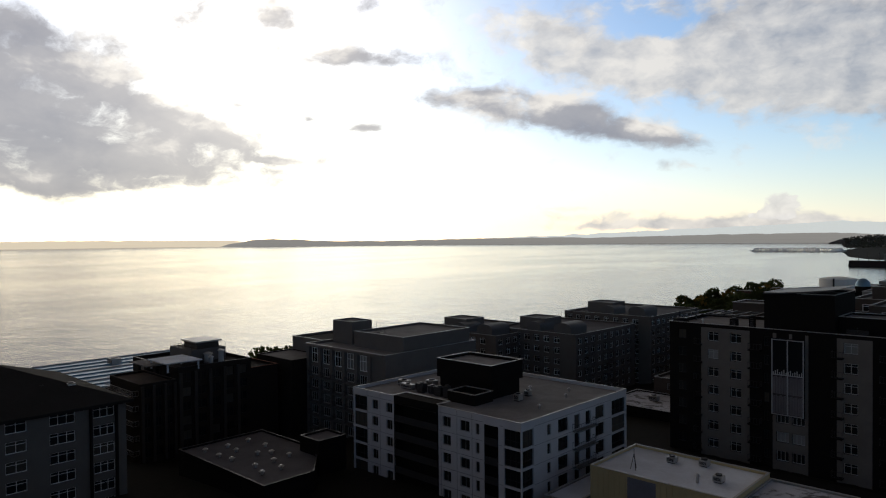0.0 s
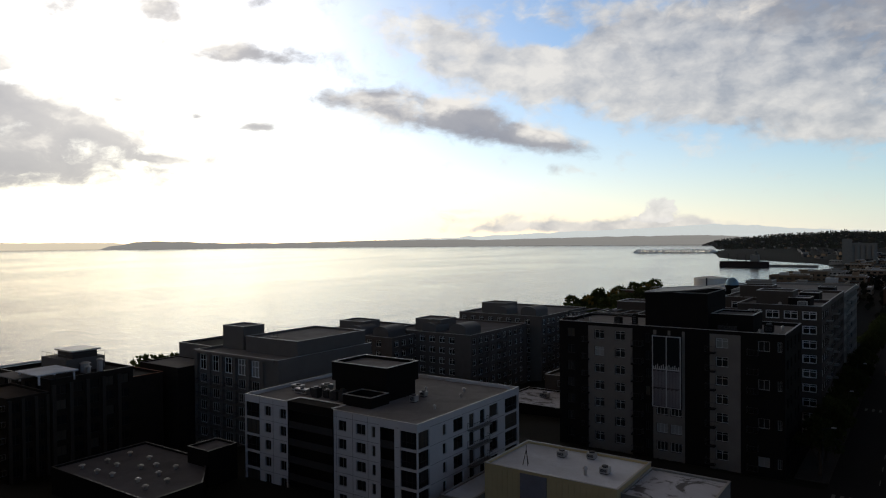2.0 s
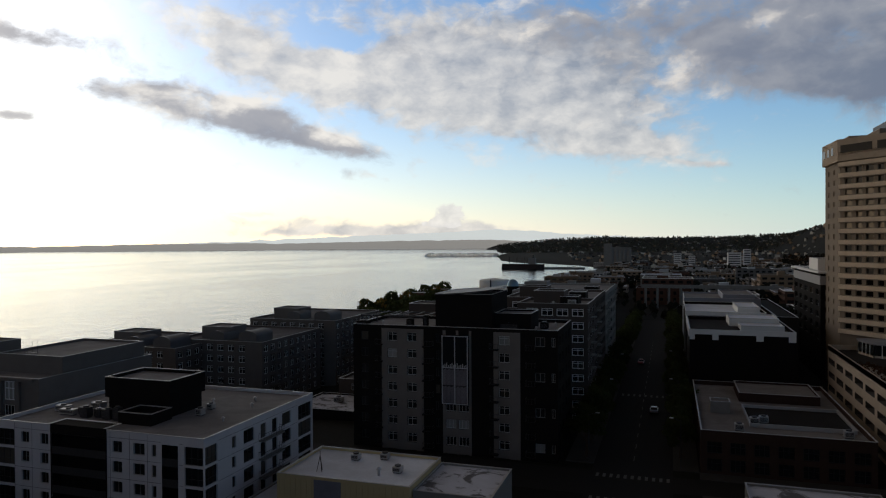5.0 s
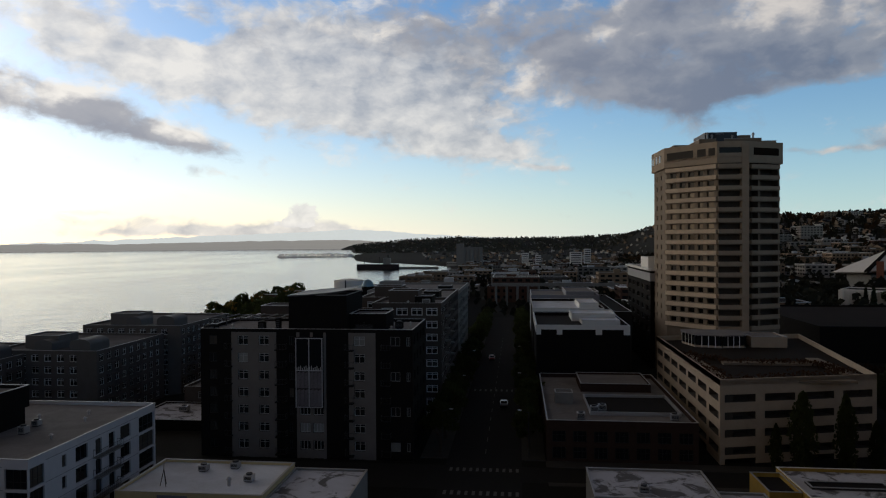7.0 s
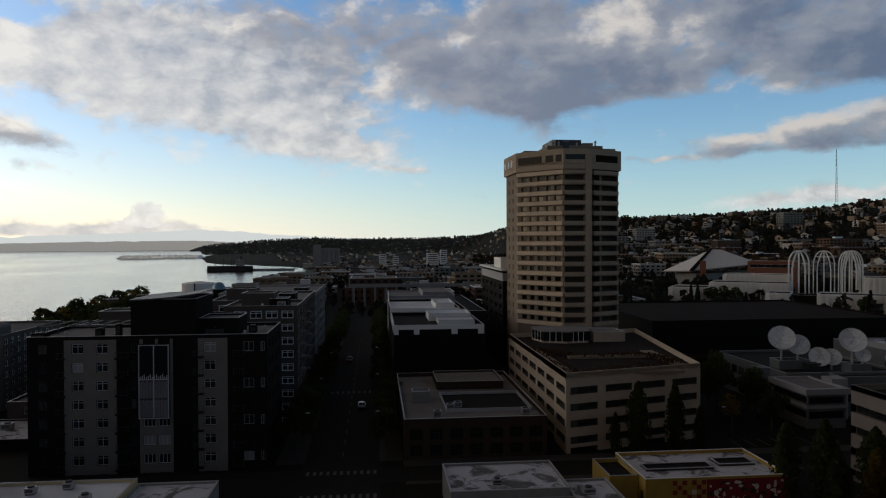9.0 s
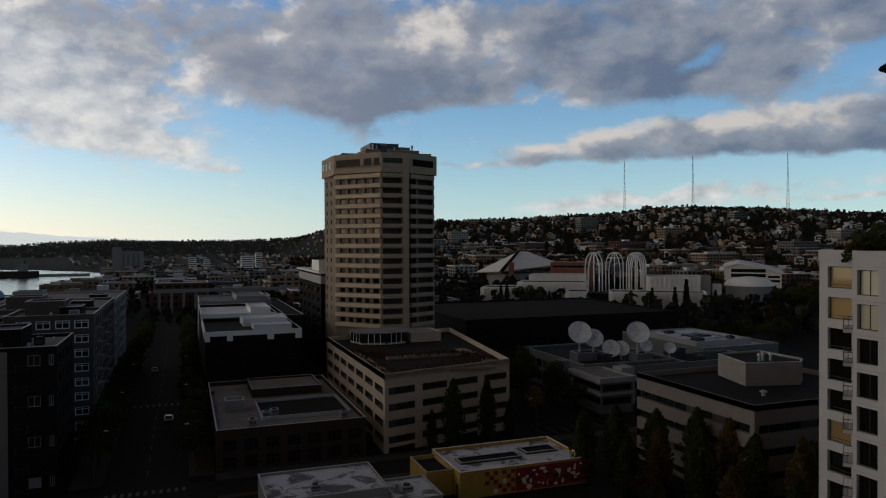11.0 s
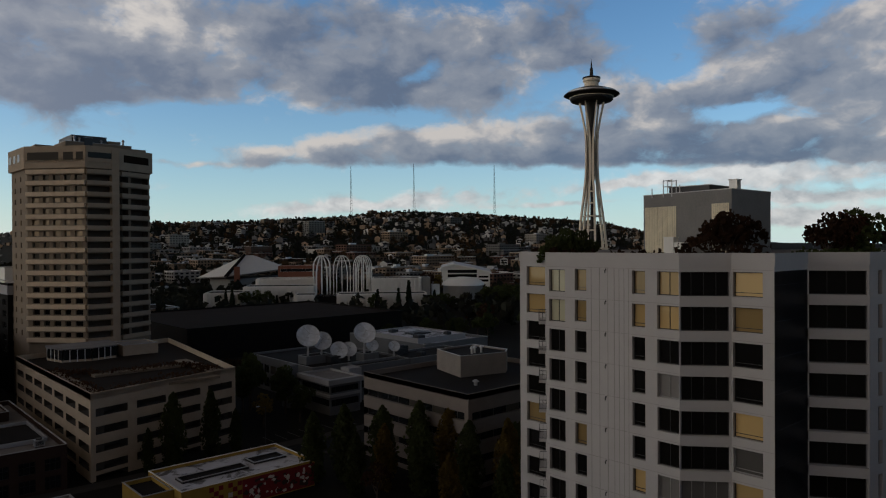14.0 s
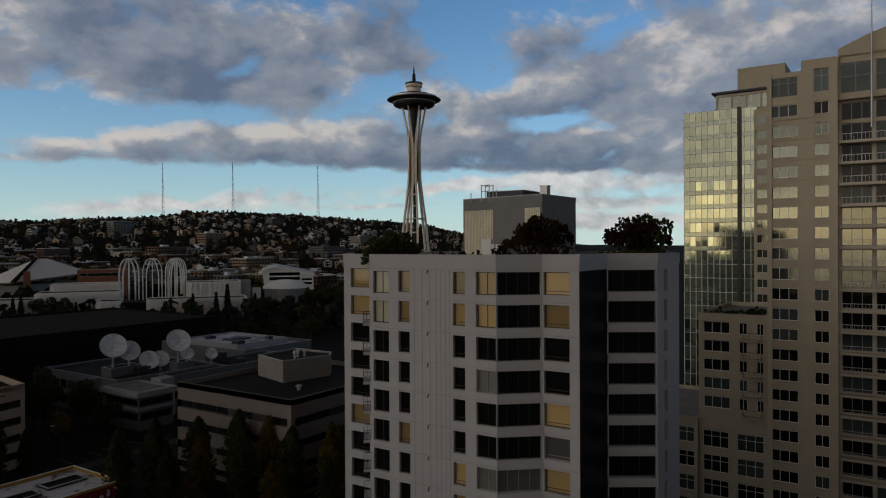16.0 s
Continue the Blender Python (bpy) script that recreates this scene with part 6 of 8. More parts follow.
DARK_GLAZING = surface("blue_black_glazed_panel", (0.007, 0.0075, 0.010), 0.35, grain=0.05, stain=0.2, spec=0.12)
PANEL_JOINT = surface("panel_joint", (0.27, 0.26, 0.255), 0.8)
ws = Shape()
for i in range(len(WT)):
    a, b = WT[i], WT[(i + 1) % len(WT)]
    if i == 5:
        facade(ws, white, a, b, -0.6, WTOP - 1.35, [], k=1)
        facade(ws, white, a, b, WTOP - 1.35, WTOP, [])
    else:
        facade(ws, white, a, b, -0.6, WTOP, W_FACES.get(i, []), 0.32)
part("wall", ws, [WHITE_PANEL, DARK_GLAZING], white)
part("roof", Shape().face([(*p, WTOP - 0.9) for p in WT]), ROOF_DARK, white)
part("parapet", Shape().ring(inset(WT, -0.08), inset(WT, 0.35), WTOP - 0.9, WTOP + 0.12), WHITE_PANEL, white)
for y in (38.91, 38.0, 37.1, 36.4, 35.89, 35.38, 34.9):
    part("wall_joint", Shape().box(54.236, y - 0.025, 0, 54.252, y + 0.025, WTOP - 1.3), PANEL_JOINT, white)
for k in range(13):
    z = WTOP - 1.28 - 2.93 * k
    part("wall_joint", Shape().box(54.237, 30.03, z, 54.252, 44.27, z + 0.035), PANEL_JOINT, white)
    part("wall_joint", Shape().box(56.987, 23.33, z, 57.002, 26.77, z + 0.035), PANEL_JOINT, white)
    part("panel_seam", Shape().box(57.05, 23.283, z - 1.2, 63.75, 23.302, z - 1.16), METAL_DARK, white)
    part("wall_hook", Shape().tube((54.25, 37.3, z - 0.1), (54.1, 37.3, z - 0.2), 0.06, 0.04, 6).tube((54.1, 37.3, z - 0.2), (54.1, 37.3, z - 0.42), 0.05, 0.05, 6), METAL_DARK, white)
    if k > 0:
        balcony(white, (56.3, 45.95), (54.35, 44.38), w_rows[k][0] - 0.3, 0.75, WHITE_PANEL, METAL_DARK, 0.3, 0.95)
    for e0, length in ((3, 4.2), (6, 4.7)):
        c, d = Vector(WT[e0]), Vector(WT[e0 + 1])
        f = (d - c).normalized()
        g = Vector((f.y, -f.x)) * (0.06 if e0 == 3 else 0.3)
        part("spandrel", Shape().prism([tuple(c), tuple(c + g), tuple(c + f * length + g), tuple(c + f * length)], w_rows[k][0] - 0.88, w_rows[k][0] - 0.02), WHITE_PANEL, white)

# Plant tower on its roof.
wp = building("roof_plant_tower", "grey clad plant tower with ribbed pale louvre panels", [(75.0, 46.1), (72.4, 34.0), (81.2, 33.6), (87, 36), (86, 46)], WTOP - 1, 45.6, surface("grey_cladding", (0.17, 0.165, 0.16), 0.7), ROOF_DARK, None, 0.15, category="penthouse")
RIB = surface("pale_ribbed_louvre", (0.72, 0.64, 0.48), 0.6)
a, b = Vector((75.0, 46.1)), Vector((72.4, 34.0))
ex = (b - a).normalized()
o = Vector((ex.y, -ex.x))
for u0, u1 in ((0.3, 5.2), (9.9, 12.2)):
    n = int((u1 - u0) / 0.25)
    for i in range(n):
        p = a + ex * (u0 + i * 0.25)
        q = p + ex * 0.17
        part("louvre", Shape().prism([tuple(p), tuple(p + o * 0.08), tuple(q + o * 0.08), tuple(q)], WTOP - 0.5, 44.3), RIB, wp)
building("plant_tower_top", "low box on the plant tower", rect(75.5, 38, 81, 43), 45.5, 46.5, METAL_DARK, ROOF_DARK, None, 0.1, category="penthouse")

rack = thing("antenna_frame", (74.6, 43.2, 45.5), "thin metal antenna frames on the plant tower", "antenna")
for x, y, h in ((74.4, 44.6, 1.0), (74.2, 43.0, 1.9), (74.0, 41.8, 1.9), (75.2, 43.0, 1.9), (75.0, 41.8, 1.9), (74.0, 40.8, 1.2)):
    part("post", Shape().tube((x, y, 45.4), (x, y, 45.5 + h), 0.06, n=6), METAL, rack)
for z in (46.6, 47.3):
    part("rail", Shape().tube((74.2, 43.0, z), (74.0, 41.8, z), 0.05, n=6), METAL, rack)
    part("rail", Shape().tube((75.2, 43.0, z), (75.0, 41.8, z), 0.05, n=6), METAL, rack)
for x, y, h in ((71.6, 40.6, 1.6), (71.4, 39.2, 1.0)):
    single("roof_cabinet", Shape().box(x - 0.5, y - 0.6, WTOP - 0.9, x + 0.5, y + 0.6, WTOP - 0.9 + h + 0.9).box(x - 0.56, y - 0.66, WTOP + h, x + 0.56, y + 0.66, WTOP + h + 0.07), WHITE, "small white service cabinet on the tower roof", "cabinet", (x, y, WTOP - 0.9), "roof cabinets")
single("exhaust_stack", Shape().box(75.0, 34.6, 45.5, 75.9, 35.5, 46.9).box(74.9, 34.5, 46.9, 76.0, 35.6, 47.0), METAL, "square metal exhaust stack", "exhaust", (75.4, 35, 45.5))

# ---- cream condominium tower ----
BAR[0] = 0.09
condo = thing("cream_condominium", (124, 8, -0.6), "cream precast condominium tower with balconies and tinted windows", "tower")
CX = 113.0
heads = [60.3 - 2.98 * k for k in range(20)]
FRAME_PALE = surface("pale_aluminium_frame", (0.74, 0.72, 0.66), 0.5)
GLASS_GOLD = surface("reflective_tinted_glass", (0.21, 0.22, 0.175), 0.06, 0.85, grain=0.02, stain=0.12, bump=0.05, size=2.5, each=0.3)
C3 = (3, 0, FRAME_PALE, GLASS_GOLD)
C2 = (2, 0, FRAME_PALE, GLASS_GOLD)
GLASS_DIM = pane_glass("dark_glass_with_teal_blinds", dark=(0.008, 0.008, 0.008), pane_tone=(0.055, 0.07, 0.068), share=0.3, spec=0.2)
L3, L2 = (3, 0, FRAME_PALE, GLASS_DIM), (2, 0, FRAME_PALE, GLASS_DIM)
cs = Shape()
y1 = 16.6
# One glazing split in two: reflective mid storeys, dim elsewhere, placing the gold reflection.
ops = [(y1 - 16.2, y1 - 12.5, h - 1.75, h, C3 if 34 < h < 58 else L3) for h in heads] + [(y1 - 10.4, y1 - 8.5, h - 1.75, h, C2 if 34 < h < 58 else L2) for h in heads]
ops += [(y1 - 16.2, y1 - 12.5, 61.5, 64.3, (3, 0.7, FRAME_GREY, GLASS_GREEN)), (y1 - 10.4, y1 - 8.5, 61.7, 65.0, (2, 0.7, FRAME_GREY, GLASS_GREEN))]
facade(cs, condo, (CX, y1), (CX, 12.0), -0.6, 65.0, [o for o in ops if o[1] < 4.6])
facade(cs, condo, (CX - 0.12, 12.0), (CX - 0.12, 7.4), -0.6, 66.4, [(o[0] - 4.6, o[1] - 4.6) + o[2:] for o in ops if o[0] > 4.6])
for i, h in enumerate(heads):
    facade(cs, condo, (CX + 1.6, 7.4), (CX + 1.6, -13), h - 2.98, h, [(0.3 + 4.2 * j, 4.1 + 4.2 * j, h - 2.75, h - 0.3, (3, 0, FRAME_GREY, GLASS_GOLD if 34 < h < 46 else GLASS_DIM)) for j in range(4)])
facade(cs, condo, (CX + 0.5, 7.4), (CX + 0.5, -13), 60.3, 67.0, [(0.3 + 4.3 * j, 4.0 + 4.3 * j, 61.2, 65.4, (2, 0.55, FRAME_GREY, GLASS_GREEN)) for j in range(4)])
facade(cs, condo, (CX + 1.6, 7.4), (CX + 1.6, -13), -0.6, heads[-1] - 2.98, [])
cs.face([(CX, 7.4, -0.6), (CX + 1.7, 7.4, -0.6), (CX + 1.7, 7.4, 66.4), (CX, 7.4, 66.4)])
cs.face([(CX + 0.5, 7.4, 60.3), (CX + 0.5, -13, 60.3), (CX + 1.6, -13, 60.3), (CX + 1.6, 7.4, 60.3)])
cs.face([(CX + 26, y1, -0.6), (CX, y1, -0.6), (CX, y1, 65.0), (CX + 26, y1, 65.0)])
cs.face([(CX, y1, 65.0), (CX, 12.0, 65.0), (CX + 26, 12.0, 65.0), (CX + 26, y1, 65.0)])
cs.face([(CX + 26, 12.0, 65.0), (CX - 0.12, 12.0, 65.0), (CX - 0.12, 12.0, 66.4), (CX + 26, 12.0, 66.4)])
cs.face([(CX - 0.12, 12.0, 66.4), (CX - 0.12, 7.4, 66.4), (CX + 26, 7.4, 66.4), (CX + 26, 12.0, 66.4)])
cs.face([(CX + 0.5, 7.4, 67.0), (CX + 0.5, -13, 67.0), (CX + 26, -13, 67.0), (CX + 26, 7.4, 67.0)])
cs.face([(CX + 26, 7.4, 66.4), (CX + 0.5, 7.4, 66.4), (CX + 0.5, 7.4, 67.0), (CX + 26, 7.4, 67.0)])
cs.face([(CX + 26, -13, -0.6), (CX + 26, y1, -0.6), (CX + 26, y1, 65.0), (CX + 26, -13, 65.0)])
cs.face([(CX, -13, -0.6), (CX + 26, -13, -0.6), (CX + 26, -13, 67.0), (CX, -13, 67.0)])
part("wall", cs, CREAM, condo)
for h in heads[1:]:
    z = h - 2.95
    balcony(condo, (CX + 1.6, 7.3), (CX + 1.6, -12), z, 1.7, CREAM, METAL, 0.28)
for h in heads:
    part("string_course", Shape().box(CX - 0.22, 7.4, h - 2.25, CX + 0.02, y1, h - 2.05), CREAM, condo)
for h in heads:
    part("sill", Shape().box(CX - 0.14, y1 - 4.15, h - 1.85, CX, y1 - 0.35, h - 1.75), CREAM, condo)
    part("sill", Shape().box(CX - 0.26, y1 - 8.15, h - 1.85, CX - 0.12, y1 - 6.15, h - 1.75), CREAM, condo)
arch = Shape()
pts = [(7.4 - 20.4 * i / 16, 67.4 + 2.9 * math.sin(math.pi * i / 16)) for i in range(17)]
for (ya, za), (yb, zb) in zip(pts, pts[1:]):
    arch.face([(CX + 0.2, ya, 66.4), (CX + 0.2, yb, 66.4), (CX + 0.2, yb, zb), (CX + 0.2, ya, za)])
    arch.face([(CX + 0.2, ya, za), (CX + 0.2, yb, zb), (CX + 3, yb, zb), (CX + 3, ya, za)])
part("arched_parapet", arch, CREAM, condo)
part("flagpole", Shape().tube((CX - 0.3, 3.3, 56), (CX - 0.3, 3.3, 74), 0.16, 0.07, 8), METAL, condo)

for y, top in ((16.25, 64.9), (7.75, 65.6)):
    part("pilaster", Shape().box(CX - 0.26, y - 0.35, -0.6, CX - 0.004, y + 0.3, top), CREAM, condo)

# Lower wing and base of the condominium.
wing = building("condominium_wing", "lower cream wing with a planted roof", rect(CX + 0.6, 16.7, 138, 26.6), -0.6, 28.6, CREAM, ROOF, {3: lambda n: [(0.7, 4.6, 28.0 - 2.9 * k - 1.8, 28.0 - 2.9 * k, L3) for k in range(5)] + [(5.9, 7.1, 28.0 - 2.9 * k - 1.8, 28.0 - 2.9 * k, L2) for k in range(5)] + [(8.4, 9.4, 28.0 - 2.9 * k - 1.8, 28.0 - 2.9 * k, L2) for k in range(5)] + [(0.6, 4.4, z0, z0 + 2.6, (3, 0.65, FRAME_PALE, GLASS_DIM)) for z0 in (8.4, 4.6, 0.8)] + [(5.6, 9.4, z0, z0 + 2.6, (3, 0.65, FRAME_PALE, GLASS_DIM)) for z0 in (8.4, 4.6, 0.8)]}, 0.6, coping=CREAM)
for k in range(5):
    balcony(wing, (CX + 0.6, 20.0), (CX + 0.6, 17.4), 28.0 - 2.9 * k - 2.4, 1.2, CREAM, METAL_DARK)
building("cream_block", "low cream block with large windows", rect(CX + 0.2, 26.7, 138, 40), -0.6, 12.2, CREAM, ROOF, {3: lambda n: [(0.8 + 4.2 * j, 4.4 + 4.2 * j, z0, z0 + 2.4, (3, 0.65, FRAME_PALE, GLASS_DIM)) for j in range(3) for z0 in (8.8, 5.0, 1.2)]}, 0.6, coping=CREAM)

BAR[0] = 0.07
# Glass tower behind.
SPLIT[0] = False
GT = rect(155, 24.6, 180, 39.2)
gt = thing("glass_tower", (167, 32, -0.6), "green-gold glass curtain-wall tower reflecting the evening sky", "tower")
part("core", Shape().prism(inset(GT, 0.25), -0.6, 67.6), DARK_PANEL, gt)
SPANDREL = surface("pale_green_spandrel", (0.30, 0.32, 0.25), 0.12, 0.8, grain=0.03, stain=0.2, each=0.2)
tilt = random.Random(9)
for k in range(23):
    z = 68.2 - 2.95 * (k + 1)
    part("spandrel", Shape().box(154.97, 24.7, z + 0.04, 155.05, 39.15, z + 0.85), SPANDREL, gt)
    for j in range(12):
        y = 39.2 - 1.216 * (j + 1)
        ob = part("glass_panel", Shape().box(154.98, y + 0.05, z + 0.90, 155.03, y + 1.17, z + 2.86), GLASS_COAT if k < 15 or j % 4 == 1 else GLASS_GREEN, gt)
        me = ob.data
        ta, tb = tilt.uniform(-0.022, 0.022), tilt.uniform(-0.018, 0.018)
        mid_y, mid_z = y + 0.6 - 32, z + 1.9 + 0.6
        for vert in me.vertices:
            vert.co.x += (vert.co.y - mid_y) * ta + (vert.co.z - mid_z) * tb
for j in range(13):
    y = 39.2 - 1.216 * j
    part("mullion", Shape().box(154.90, y - 0.045, 2, 155.0, y + 0.045, 68.3), FRAME_PALE, gt)
part("roof_screen", Shape().box(156.5, 20.5, 71.9, 178.5, 33.8, 72.3), METAL_DARK, gt, "dark overhanging roof slab")
part("side_wall", Shape().box(155.1, 24.4, -0.6, 180, 24.6, 68), CREAM, gt)
fin = Shape().box(154.4, 27.6, 3, 155.0, 28.3, 68.4)
part("fin", fin, METAL_DARK, gt, "dark vertical fin")
for k in range(24):
    part("transom", Shape().box(154.93, 24.5, 68.2 - 2.95 * k - 0.05, 155.02, 39.3, 68.2 - 2.95 * k + 0.05), METAL, gt)
building("glazed_penthouse", "glazed set-back top of the glass tower", rect(157, 21, 178, 33), 67.5, 71.4, CREAM, ROOF_WHITE, {3: lambda n: grid(n, [(0.14 + 0.24 * i, 2.6) for i in range(4)], [(68.4, 71.2)], (3, 0.6, FRAME_PALE, GLASS_GOLD))}, 0.3, coping=METAL_DARK, category="penthouse")
building("lift_house", "cream lift core above the glass tower", rect(160, 20, 176, 29.2), 71.3, 77.1, CREAM, ROOF, None, 0.3, coping=CREAM, category="penthouse")
building("glass_tower_wing", "rear wing between the towers", rect(150, 0, 176, 24.4), -0.6, 66, CREAM, ROOF, {3: lambda n: grid(n, [(0.06 + 0.1 * i, 2.0) for i in range(10)], storeys(66, 2.95, 20, 0.7, 2.4), C2)}, 0.5, coping=CREAM)

# ---- observation tower ----
NX, NY, NZ = 452.3, 323.4, 0.5
needle = thing("observation_tower", (NX, NY, NZ), "tall white steel observation tower with a saucer top", "tower")
N_WHITE = surface("weathered_white_steel", (0.72, 0.64, 0.52), 0.6, grain=0.05, stain=0.1)
N_DARK = surface("dark_saucer_underside", (0.028, 0.026, 0.024), 0.6, 0.2, grain=0.1)
prof = [(0.3, 149.6), (9, 149.8), (15.4, 150.6), (16.5, 151.8), (16.3, 153.2), (15.0, 153.8), (15.0, 154.6), (20.4, 154.9), (21.4, 155.5), (20.8, 156.3), (17.8, 157.0), (17.2, 158.6), (12.6, 160.2), (6.4, 161.0), (6.2, 161.8)]
part("saucer", Shape().lathe(NX, NY, prof, 48), N_DARK, needle, "dark layered saucer", smooth=False)
part("halo", Shape().lathe(NX, NY, [(16.5, 153.2), (17.0, 153.3), (17.0, 153.7), (15.3, 153.8)], 48), N_WHITE, needle)
part("deck_rail", Shape().lathe(NX, NY, [(18.6, 156.9), (18.6, 158.0), (18.4, 158.0), (18.4, 156.9)], 48), METAL, needle)
part("top_house", Shape().lathe(NX, NY, [(5.6, 161.2), (5.4, 165.2), (6.6, 166.2), (6.4, 168.2), (4.6, 168.6)], 24), N_WHITE, needle)
part("roof_cap", Shape().lathe(NX, NY, [(6.9, 168.3), (6.9, 169.2), (3.4, 170.2), (1.5, 170.6), (1.2, 176.0), (0.7, 177.0), (0.5, 180.0), (0.2, 182.0), (0.02, 184.4)], 16), N_DARK, needle, "dark cap and beacon mast")
part("core", Shape().lathe(NX, NY, [(1.3, 0), (1.3, 86), (2.6, 91), (2.8, 108), (2.2, 122), (2.0, 127), (3.0, 140), (3.8, 149.5)], 16), N_DARK, needle)
# Three paired legs, joined at the waist and parting towards the ground and the saucer.
LEGS = [(0, 15.0), (20, 12.6), (36, 10.9), (50, 9.4), (61, 8.2), (71, 6.8), (81, 5.6), (90, 4.7), (100, 4.2), (112, 4.0), (120, 4.2), (127, 4.6), (138, 6.2), (150, 8.2)]
PAIR = [(0, 3.6), (36, 3.0), (61, 2.4), (81, 1.8), (90, 1.15), (100, 1.1), (120, 1.2), (127, 1.6), (138, 2.9), (150, 4.4)]
WIDE = [(0, 0.9), (81, 0.8), (92, 0.95), (118, 0.9), (129, 0.48), (150, 0.42)]
for leg in range(3):
    a0 = math.radians(215.5 - 3 + 120 * leg)
    er, et = Vector((math.cos(a0), math.sin(a0), 0)), Vector((-math.sin(a0), math.cos(a0), 0))
    for side in (-1, 1):
        s = Shape()
        for (h0, r0), (h1, r1) in zip(LEGS, LEGS[1:]):
            q = []
            for h, r in ((h0, r0), (h1, r1)):
                wd = along(WIDE, h)
                c = Vector((NX, NY, NZ + h)) + er * r + et * side * along(PAIR, h)
                q.append([c + er * 0.7 + et * wd, c - er * 0.7 + et * wd, c - er * 0.7 - et * wd, c + er * 0.7 - et * wd])
            for j in range(4):
                s.face([q[0][j], q[0][(j + 1) % 4], q[1][(j + 1) % 4], q[1][j]])
        part("leg", s, N_WHITE, needle)
    for h in (14, 27, 40, 50, 61, 71, 80):
        c = Vector((NX, NY, NZ + h)) + er * along(LEGS, h)
        w = along(PAIR, h)
        part("brace", Shape().tube(c - et * w, c + et * w, 0.55, n=6), N_WHITE, needle)
for h in (61.0, 36.0):
    r = along(LEGS, h)
    for leg in range(3):
        a0, a1 = math.radians(212.5 + 120 * leg), math.radians(332.5 + 120 * leg)
        part("ring_beam", Shape().tube((NX + r * math.cos(a0), NY + r * math.sin(a0), NZ + h), (NX + r * math.cos(a1), NY + r * math.sin(a1), NZ + h), 0.6, n=6), N_WHITE, needle)
part("low_deck", Shape().lathe(NX, NY, [(1.3, NZ + 28), (12, NZ + 29), (12, NZ + 32), (1.3, NZ + 32.5)], 24), N_WHITE, needle)

# ---- science halls with lace arches ----
def lace_arch(x, y, z, w, h):
    """Slender white pointed arches on four sides, joined at the crown."""
    ob = thing("lace_arch", (x, y, z), "slender white pointed-arch space frame", "arch", "lace arches")
    c, s = math.cos(math.radians(-34)), math.sin(math.radians(-34))
    for side in range(4):
        sh = Shape()
        for off in (-1, 0, 1):
            prev = None
            for i in range(9):
                t = i / 8
                hh = h * (0.0 if i == 0 else 0.62 + 0.38 * math.sin(t * math.pi / 2) if i > 1 else 0.62)
                k = 0.5 if i < 2 else 0.5 * math.cos((t - 0.125) / 0.875 * math.pi / 2) ** 0.8
                u, v = w * k, off * w * 0.32 * (1 if i < 2 else (1 - t) / 0.875)
                lx, ly = {0: (u, v), 1: (-u, v), 2: (v, u), 3: (v, -u)}[side]
                p = (x + c * lx - s * ly, y + s * lx + c * ly, z + hh)
                if prev:
                    sh.tube(prev, p, 0.32, n=5)
                prev = p
        part("rib", sh, WHITE, ob)
    return ob


for x, y in ((252.5, 396), (255.5, 401), (264.0, 389.5), (274.0, 381.0), (278.0, 384.5)):
    lace_arch(x, y, 4.0, 11.0, 29.0)
A_PALE = surface("pale_metal_roof", (0.55, 0.55, 0.56), 0.6, grain=0.05, stain=0.15)
SCI = surface("white_ribbed_precast", (0.66, 0.64, 0.61), 0.8, grain=0.05, stain=0.15)


H_U, H_V = Vector((math.cos(radians(35)), -math.sin(radians(35)))), Vector((math.sin(radians(35)), math.cos(radians(35))))


def fair(u, v):
    """A spot on the exhibition grounds, whose plan is turned 35 degrees from the street."""
    p = H_U * u + H_V * v
    return (p.x, p.y)


def fair_rect(u0, v0, u1, v1):
    return [fair(u0, v0), fair(u1, v0), fair(u1, v1), fair(u0, v1)]


def hall(u0, v0, u1, v1, z1, label="white ribbed precast exhibition hall"):
    """A flat-roofed hall with upright ribs on the walls that face the town."""
    b = building("exhibition_hall", label, fair_rect(u0, v0, u1, v1), -3, z1, SCI, ROOF_DARK, None, 0.5, coping=WHITE, group="exhibition halls", category="hall")
    n = int((u1 - u0) / 2.6)
    for i in range(n):
        u = u0 + (i + 0.5) * (u1 - u0) / n
        part("rib", Shape().prism(fair_rect(u - 0.4, v0 - 1.1, u + 0.4, v0), -3, z1), SCI, b)
    n = int((v1 - v0) / 2.6)
    for i in range(n):
        v = v0 + (i + 0.5) * (v1 - v0) / n
        part("rib", Shape().prism(fair_rect(u0 - 1.1, v - 0.4, u0, v + 0.4), -3, z1), SCI, b)
    return b


hall(-33.8, 420, -22.4, 440, 10.2)
hall(-8.6, 420, 44.5, 438, 10.4, "long white ribbed precast exhibition hall behind cypresses")
hall(-67.5, 450, -24.5, 472, 13.8)
hall(-63.0, 475, -26.0, 492, 17.6)
hall(-89.5, 440, -68.0, 462, 10.8)
hall(13.5, 455, 44.6, 476, 17.9)
building("entrance_link", "dark recessed entrance between the white halls", fair_rect(-22.2, 424, -8.8, 438), -3, 9.2, DARK_PANEL, ROOF_DARK, None, 0.4, category="hall")
building("stair_block", "plain grey stair block at the end of the hall", fair_rect(44.8, 456, 50.5, 474), -3, 18.2, CONCRETE, ROOF_DARK, None, 0.4, category="hall")
DX, DY = 333.4, 345.3
dome = thing("white_dome", (DX, DY, 0), "low white domed roof on a round drum", "dome")
part("drum", Shape().lathe(DX, DY, [(13.6, -3), (13.6, 12.2), (13.0, 12.3)], 32), CONCRETE, dome)
